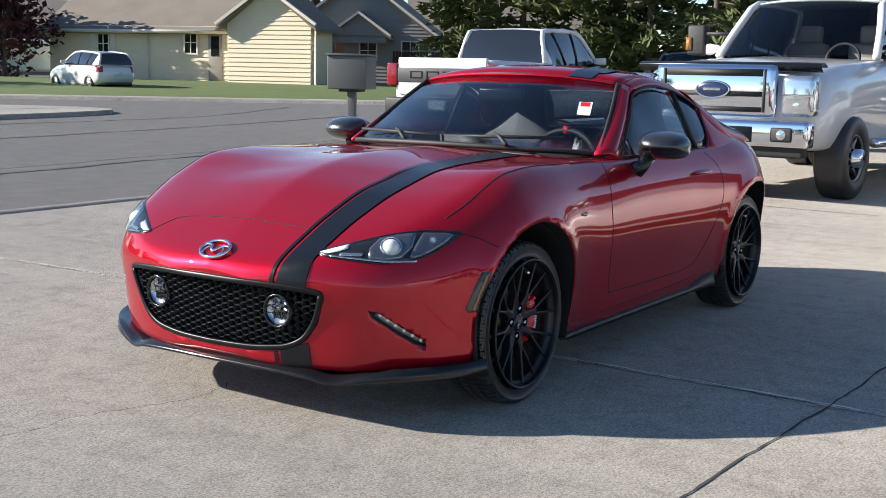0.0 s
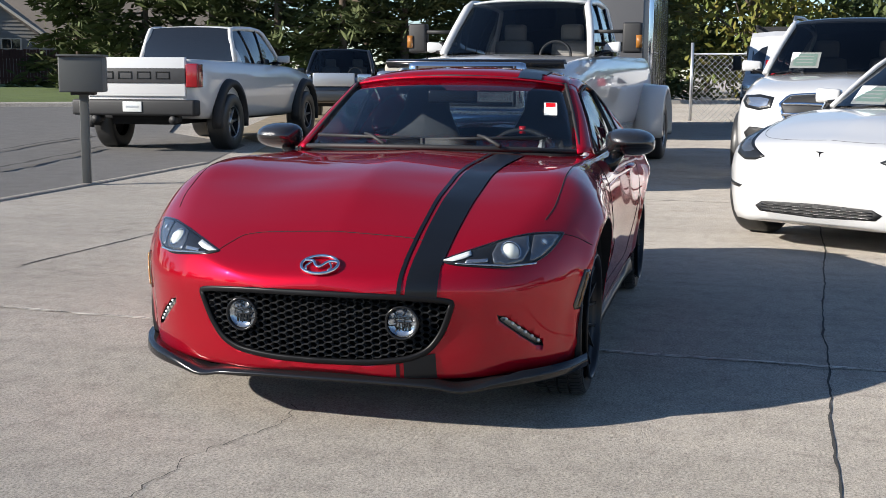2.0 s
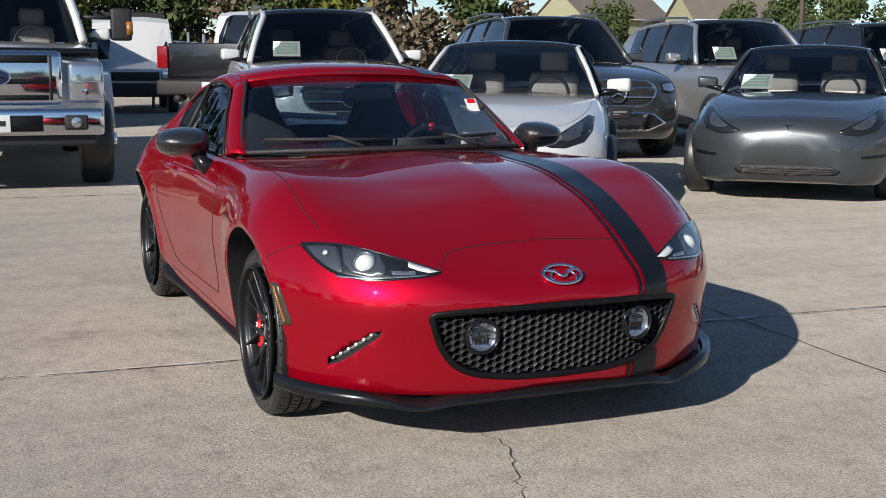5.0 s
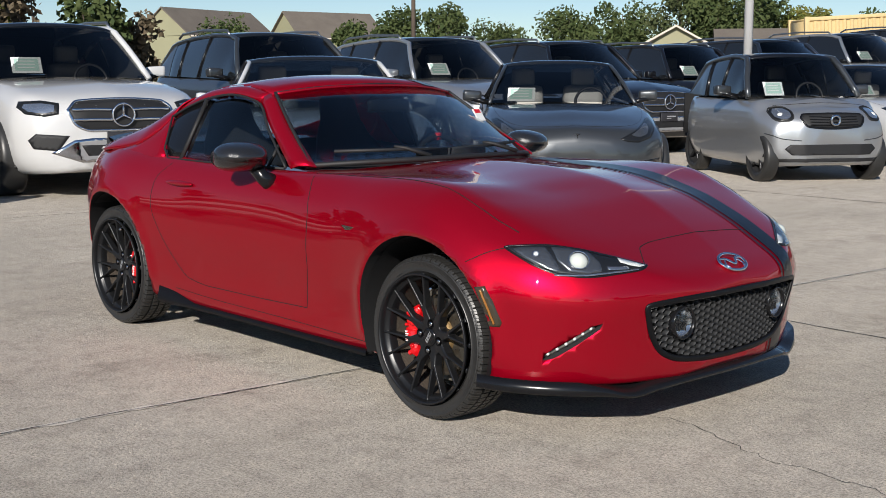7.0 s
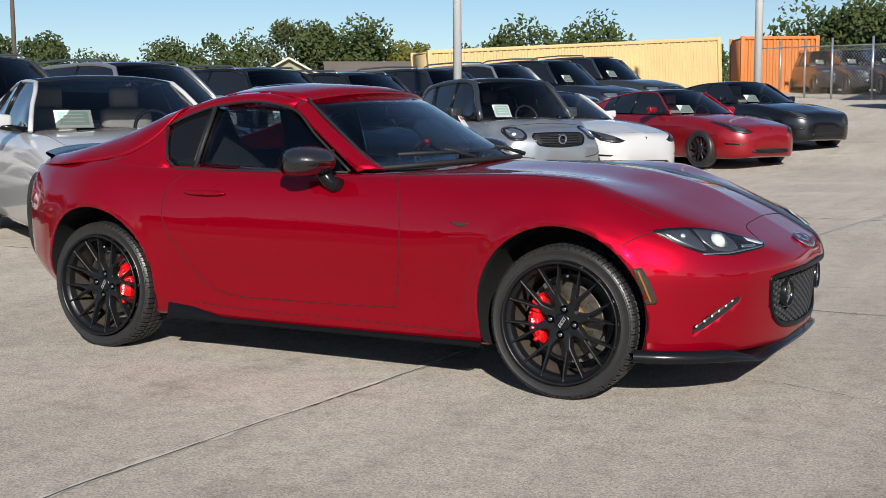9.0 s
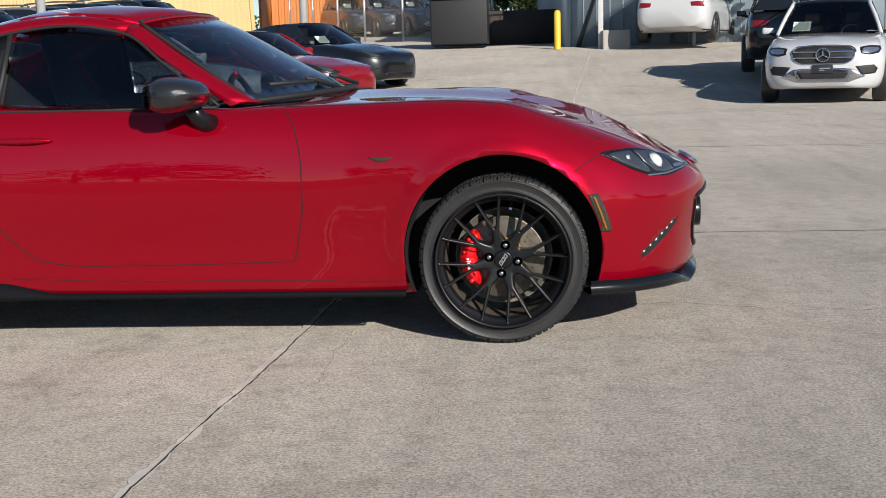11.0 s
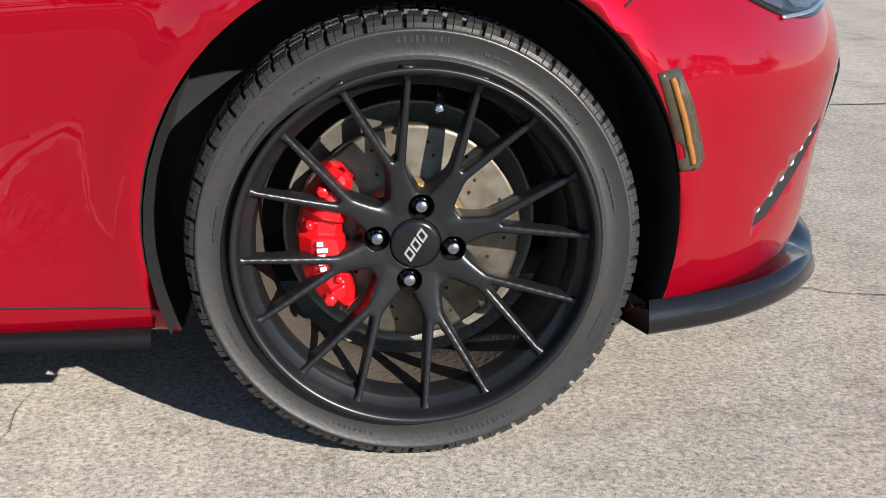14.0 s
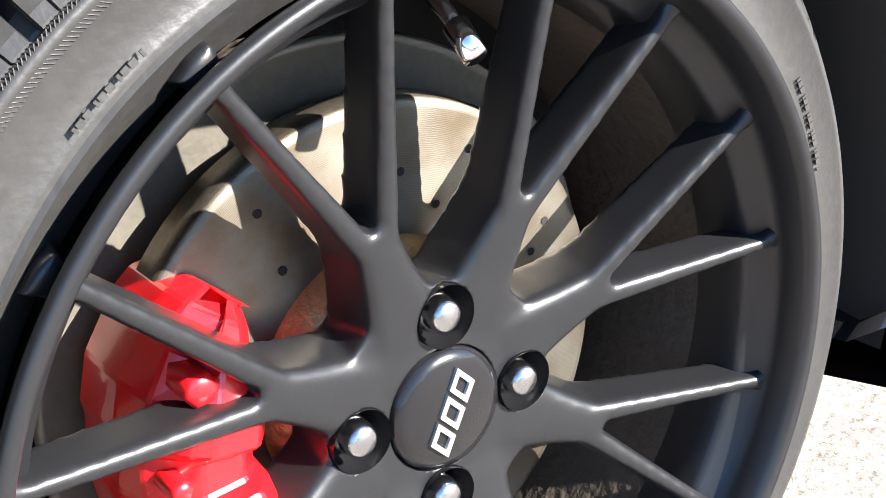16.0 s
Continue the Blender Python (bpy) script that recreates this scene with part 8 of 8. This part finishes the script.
gable_block(h8, -3.2, 2.2, 0, 6, -0.5, 2.2, 3.7, "y", mat("pale_cream_paint", (0.70, 0.66, 0.48), 0.7), mat("pale_roof", (0.45, 0.45, 0.44), 0.8), laps=False)
part("door_panel", boxes(((-1.8, -0.06, 0), (0.8, -0.02, 1.9))), WHITE_PAINT, h8)

# lawn, far pavement, island
lawn = bmesh.new()
m = facing(E0, -136.6, 55, 0.0)
rows = []
for y in (-17.5, -17.2, -17.15, -15.9, -15.8, -12, -8, -4, 0, 6):
    z = {-17.5: 0.08, -17.2: 0.10, -17.15: 0.24, -15.9: 0.25, -15.8: 0.27}.get(y)
    z = z if z is not None else 0.27 + 0.36 * min(1.0, (y + 15.8) / 14)
    rows.append([lawn.verts.new(m @ Vector((x, y, z))) for x in range(-34, 34, 2)])
grid_faces(lawn, rows[:5], 1)
grid_faces(lawn, rows[4:], 0)
for f in lawn.faces:
    if f.normal.z < 0:
        f.normal_flip()
tagged(part("lawn", lawn, [LAWN, CONCRETE]), "mown green lawn with a concrete pavement edge", "lawn", kind="structure")
isl = bmesh.new()
edge = curve_through([(-10.0, -18.0, 0), (-13.5, -18.9, 0), (-15.2, -20.0, 0), (-15.4, -21.5, 0), (-13, -25, 0), (-8, -30, 0)], 24)
bot = [isl.verts.new((x, y, 0.005)) for x, y, _ in edge] + [isl.verts.new((6, -30, 0.005)), isl.verts.new((6, -17, 0.005))]
top = [isl.verts.new((v.co.x, v.co.y, 0.16)) for v in bot]
for k in range(len(bot)):
    isl.faces.new((bot[k], bot[(k + 1) % len(bot)], top[(k + 1) % len(top)], top[k]))
isl.faces.new(top)
bmesh.ops.recalc_face_normals(isl, faces=isl.faces)
tagged(part("pavement_corner", isl, CONCRETE, smooth=False), "concrete pavement corner with a raised kerb", "pavement", kind="structure")
hyd = thing("fire_hydrant", pose(-12.9, -21.6, 0.16), "white and red fire hydrant on the pavement corner", "fire hydrant")
part("barrel", lathe(bmesh.new(), [(0, 0.62), (0.10, 0.60), (0.12, 0.50), (0.11, 0.48), (0.11, 0.1), (0.16, 0.09), (0.16, 0)], 18, "z"), PLATE_PALE, hyd)
part("cap", lathe(bmesh.new(), [(0, 0.78), (0.05, 0.76), (0.11, 0.68), (0.12, 0.60)], 18, "z"), LAMP_RED, hyd)
part("nozzle", tube(bmesh.new(), [(0, -0.2, 0.42), (0, 0.2, 0.42)], 0.06, 12), LAMP_RED, hyd)


# ---- small far cars ----
def hatchback(m, label):
    car = thing("hatchback", m, label, "car")
    body = part("body", shell(body_keys(0.78, -3.2, 0.84, 0.72, 0.86, 1.0, -0.35, 0.98, 0.2, 0.3, 0.1), 44, 30), [WHITE_PAINT, DARK], car)
    cut(body, [cylinder_y(x, 0.31, 0.345, s * 0.5, s * 1.2, 32) for x in (0, -2.5) for s in (1, -1)])
    bvh = tree_of(body)
    greenhouse(car, (-0.3, -0.55, 1.0, -1.1, 1.47, -1.7, 1.52, -2.95, 1.42, -3.2, 1.0, 0.76, 0.58), WHITE_PAINT, WHITE_PAINT, 0.05, 0.86)
    for s in (1, -1):
        part("tail_lamp", decal(bvh, [(s * 0.55, 1.0), (s * 0.74, 1.0), (s * 0.78, 0.72), (s * 0.60, 0.72)], "rear", 0.004, size=0.06), LAMP_RED, car)
    part("plate", boxes(((-3.24, -0.16, 0.62), (-3.21, 0.16, 0.74))), PLATE_PALE, car)
    for x in (0, -2.5):
        for s in (1, -1):
            road_wheel(car, 0.30, 0.19, WHEEL_GREY, x, s * 0.76, s, 7, 0.66)


m = facing(E0, -129.6, 49, 0.0)
hatchback(pose(m.translation.x, m.translation.y, 0.26, 0, 0, -131 + 30), "small white hatchback parked at the far kerb")
van = thing("van", facing(E0, -128.2, 64, 0.5), "pale blue delivery van by the grey house", "van")
VAN_BLUE = mat("pale_blue_van_paint", (0.45, 0.62, 0.70), 0.35, 0.0, 0.6)
bm = bmesh.new()
box(bm, (-2.2, -0.9, 0.35), (2.0, 0.9, 1.95), 0.18)
part("body", bm, VAN_BLUE, van)
part("windows", boxes(((0.7, -0.92, 1.2), (1.7, -0.88, 1.7))), WINDOW, van, smooth=False)
part("lettering", boxes(((-1.7, -0.92, 1.25), (0.3, -0.895, 1.45)), ((-1.5, -0.92, 0.95), (0.1, -0.895, 1.08))), WHITE_PAINT, van, smooth=False)
for x in (-1.4, 1.4):
    for s in (1, -1):
        road_wheel(van, 0.33, 0.2, WHEEL_GREY, x, s * 0.82, s, 7, 0.6)


# ---- trees ----
BARK = mat("tree_bark", (0.11, 0.085, 0.065), 0.95, vary=0.3, scale=8, bump=0.6)


def leaf_mat(name, c, c2):
    m = mat(name, c, 0.75, spec=0.2)
    nt = m.node_tree
    p = nt.nodes["Principled BSDF"]
    g = nt.nodes.new("ShaderNodeNewGeometry")
    r = nt.nodes.new("ShaderNodeMix")
    r.data_type = "RGBA"
    r.inputs["A"].default_value, r.inputs["B"].default_value = (*c, 1), (*c2, 1)
    nt.links.new(g.outputs["Random Per Island"], r.inputs["Factor"])
    nt.links.new(r.outputs["Result"], p.inputs["Base Color"])
    return m


LEAF_GREEN = leaf_mat("leaf_green", (0.036, 0.058, 0.018), (0.080, 0.100, 0.034))
LEAF_DARK = leaf_mat("conifer_needles", (0.035, 0.052, 0.020), (0.095, 0.110, 0.045))
LEAF_GOLD = leaf_mat("turning_leaves", (0.16, 0.14, 0.03), (0.10, 0.13, 0.03))
LEAF_PLUM = leaf_mat("plum_leaves", (0.05, 0.015, 0.022), (0.10, 0.035, 0.045))
LEAF_DRY = leaf_mat("dry_twigs", (0.085, 0.068, 0.042), (0.15, 0.115, 0.075))


def broad_tree(x, y, h, w, leaf, seed, label, z=None, n=2600, leaf_size=0.24):
    rnd = random.Random(seed)
    t = thing("tree", pose(x, y, (ground_z(x, y) if z is None else z) - 0.1), label, "tree")
    bm = bmesh.new()
    tube(bm, [(0, 0, 0), (0.05 * h * 0.1, 0, h * 0.2), (0.0, 0.02 * h, h * 0.5), (0, 0, h * 0.85)], [h * 0.025, h * 0.02, h * 0.014, h * 0.004], 8)
    blobs = []
    for k in range(17):
        a, r = rnd.uniform(0, math.tau), rnd.uniform(0.15, 0.40) * w
        zc = h * rnd.uniform(0.16, 0.88)
        r *= 1.0 - 0.6 * max(0, zc / h - 0.6)
        c = Vector((r * math.cos(a), r * math.sin(a), zc))
        blobs.append((c, w * rnd.uniform(0.15, 0.27)))
        tube(bm, [(0, 0, zc * 0.55), (c.x * 0.5, c.y * 0.5, zc * 0.8), tuple(c)], [h * 0.010, h * 0.007, h * 0.003], 5)
    part("trunk", bm, BARK, t)
    vs, fs = [], []
    for _ in range(n):
        c, r = rnd.choice(blobs)
        d = Vector((rnd.gauss(0, 1), rnd.gauss(0, 1), rnd.gauss(0, 0.9))).normalized() * r * rnd.uniform(0.45, 1.12)
        p = c + d
        s = leaf_size * rnd.uniform(0.5, 1.2)
        u = Vector((rnd.gauss(0, 1), rnd.gauss(0, 1), rnd.gauss(0, 1))).normalized()
        v = u.orthogonal().normalized()
        i = len(vs)
        vs += [tuple(p - u * s), tuple(p + v * s * 0.5), tuple(p + u * s), tuple(p - v * s * 0.5)]
        fs.append((i, i + 1, i + 2, i + 3))
    me = bpy.data.meshes.new("crown")
    me.from_pydata(vs, [], fs)
    me.materials.append(leaf)
    ob = new("crown", me)
    ob.parent = t
    return t


def pine_tree(x, y, h, w, seed, label, leaf=None, z=None, n=3600):
    rnd = random.Random(seed)
    t = thing("tree", pose(x, y, (ground_z(x, y) if z is None else z) - 0.1), label, "tree")
    bm = bmesh.new()
    tube(bm, [(0, 0, 0), (0, 0, h * 0.5), (0, 0, h)], [h * 0.02, h * 0.012, h * 0.002], 8)
    vs, fs = [], []
    limbs = []
    for k in range(70):
        u = (k + rnd.random()) / 70
        zc = h * (0.04 + 0.95 * u)
        L = w * 0.5 * (1 - u) ** 0.75 * rnd.uniform(0.65, 1.1) + 0.15
        a = rnd.uniform(0, math.tau)
        tip = Vector((L * math.cos(a), L * math.sin(a), zc - 0.18 * L + rnd.uniform(-0.1, 0.2)))
        limbs.append((Vector((0, 0, zc)), tip))
        if k % 2 == 0:
            tube(bm, [(0, 0, zc), tuple(tip)], [0.05, 0.01], 4)
    part("trunk", bm, BARK, t)
    for _ in range(n):
        a, b = rnd.choice(limbs)
        p = a.lerp(b, rnd.random() ** 0.6) + Vector((rnd.gauss(0, 0.22), rnd.gauss(0, 0.22), rnd.gauss(0, 0.14)))
        s = rnd.uniform(0.14, 0.34)
        u = ((b - a).normalized() + Vector((rnd.gauss(0, 0.6), rnd.gauss(0, 0.6), rnd.gauss(0, 0.5)))).normalized()
        v = u.orthogonal().normalized()
        i = len(vs)
        vs += [tuple(p - u * s), tuple(p + v * s * 0.3), tuple(p + u * s), tuple(p - v * s * 0.3)]
        fs.append((i, i + 1, i + 2, i + 3))
    me = bpy.data.meshes.new("crown")
    me.from_pydata(vs, [], fs)
    me.materials.append(leaf or LEAF_DARK)
    ob = new("crown", me)
    ob.parent = t
    return t


def place(e, ang, dist):
    return e[0] + dist * math.cos(radians(ang)), e[1] + dist * math.sin(radians(ang))


# pines behind the trucks
for k, (ang, d, h, w) in enumerate(((-147.6, 52, 7.5, 6.0), (-150.5, 50, 9.5, 6.5), (-153.5, 48, 10, 6.5), (-156.5, 47, 10.5, 6.5), (-159.5, 46, 10, 6.5), (-162.5, 47, 10, 6.5), (-165.5, 48, 10, 6.5), (-168.5, 48, 9.5, 6.5), (-171.5, 50, 9.5, 6.5), (-174.2, 52, 9, 6.0), (-155, 56, 11, 7), (-161, 55, 11, 7), (-167, 56, 11, 7), (-172.5, 58, 11, 7))):
    pine_tree(*place(E0, ang, d), h, w, 100 + k, "dark green pine in a dense row", n=5200)
broad_tree(*place(E0, -126.6, 60), 5.2, 4.6, LEAF_PLUM, 3, "plum tree with dark red leaves", 0.5)
broad_tree(*place(E0, -132.5, 90), 9.5, 6, LEAF_GREEN, 4, "green tree behind the bungalow")
broad_tree(*place(E0, -123.5, 90), 8, 6, LEAF_GREEN, 5, "green tree behind the grey house")
for k, (ang, d, h, w, lf) in enumerate(((177.6, 60, 9, 8, LEAF_GOLD), (179.6, 66, 6.5, 8, LEAF_GREEN), (-178.5, 70, 8, 8, LEAF_GREEN), (174.8, 70, 6, 7, LEAF_GREEN), (172.5, 64, 7, 8, LEAF_GREEN), (170, 62, 8, 8, LEAF_GREEN), (167.5, 60, 8, 8, LEAF_DRY), (165, 60, 8, 8, LEAF_GREEN), (162.5, 58, 8.5, 8, LEAF_GOLD), (160, 56, 7.6, 6, LEAF_DRY), (157.5, 58, 6.8, 5, LEAF_GREEN), (155.5, 60, 5.4, 4, LEAF_DRY))):
    broad_tree(*place((5.4, -0.5), ang, d), h * (0.78 if k > 2 else 1), w * (0.8 if k > 2 else 1), lf, 30 + k, {"turning_leaves": "tree with yellowing leaves", "dry_twigs": "dry twiggy tree behind the lot"}.get(lf.name, "green tree behind the lot"))
for k, (ang, d, h, w, lf) in enumerate(((148.5, 100, 8.5, 7, LEAF_GREEN), (142, 95, 8.5, 5, LEAF_GREEN), (140.2, 100, 9.5, 7, LEAF_GREEN), (138, 96, 9, 7, LEAF_GREEN), (135.6, 100, 5.6, 9, LEAF_GREEN), (131.8, 100, 8.5, 8, LEAF_GREEN), (129.3, 98, 9, 8, LEAF_GREEN), (126.6, 96, 11, 7, LEAF_DARK), (125.2, 92, 10.5, 6, LEAF_GREEN), (123.2, 95, 7.6, 7, LEAF_GREEN), (121.2, 92, 7.0, 6, LEAF_GOLD), (117.5, 100, 8.2, 7, LEAF_GREEN), (115.8, 100, 7.0, 7, LEAF_GREEN), (106.8, 100, 8.0, 8, LEAF_GREEN))):
    broad_tree(*place(E7, ang, d), h * 0.51, w * 0.70, lf, 60 + k, "leafy tree on the skyline", n=4200, leaf_size=0.19)
for k, (ang, d, h, w, lf) in enumerate(((99.4, 75, 5.4, 8, LEAF_GREEN), (97.6, 72, 6.2, 7, LEAF_GREEN), (96.2, 70, 5.4, 6, LEAF_GREEN), (94.8, 78, 6.5, 5, LEAF_DARK), (93.4, 75, 6, 6, LEAF_GOLD), (92.2, 75, 5, 5, LEAF_GREEN), (90.2, 70, 6, 5, LEAF_GREEN), (110, 85, 6.2, 7, LEAF_GREEN), (113.5, 88, 6.6, 7, LEAF_GREEN), (121, 90, 6.4, 7, LEAF_GREEN))):
    broad_tree(*place((1.5, -5.0), ang, d), h * 0.75, w * 0.85, lf, 90 + k, "leafy tree behind the fenced yard", n=3400, leaf_size=0.2)
pole = thing("utility_pole", on_lot(*place(E7, 139.2, 80), 0), "wooden utility pole on the skyline", "utility pole")
part("pole", tube(bmesh.new(), [(0, 0, 0), (0, 0, 11)], [0.16, 0.11], 8), BARK, pole)
part("cross_arm", boxes(((-1.1, -0.06, 9.9), (1.1, 0.06, 10.05))), BARK, pole)
# cars behind the yard fence
for k in range(4):
    x, y = -6.5 + 1.6 * k, 49 - 1.5 * k
    repaint(copy_thing(first, on_lot(x, y, -60)), WHITE_PAINT, (NAVY_PAINT, GREY_PAINT, BLACK_PAINT, GREY_PAINT)[k], "dark suv behind the yard fence")
# far side of the street, behind the walk: unseen skyline added for paint reflections
for k, (x, y, h, w, lf) in enumerate(((-16, -47, 7.5, 7, LEAF_GREEN), (-7, -50, 9, 8, LEAF_GREEN), (3, -46, 6.5, 6, LEAF_GOLD), (13, -52, 9.5, 8, LEAF_GREEN), (24, -48, 7.5, 7, LEAF_GREEN), (38, -46, 9, 8, LEAF_GREEN), (50, -30, 8, 7, LEAF_GREEN), (54, -12, 9, 8, LEAF_GREEN), (56, 6, 8, 7, LEAF_GREEN))):
    broad_tree(x, y, h, w, lf, 300 + k, "leafy tree across the street", n=1800, leaf_size=0.3)
for x, y, yaw, wall in ((-2, -54, 178, CREAM), (19, -55, 183, TAUPE), (58, -3, 268, CREAM)):
    h9 = thing("house", pose(x, y, 0, 0, 0, yaw), "single-storey house across the street", "house")
    gable_block(h9, -7, 7, 0, 9, -0.3, 2.6, 5.0, "x", wall, laps=False)
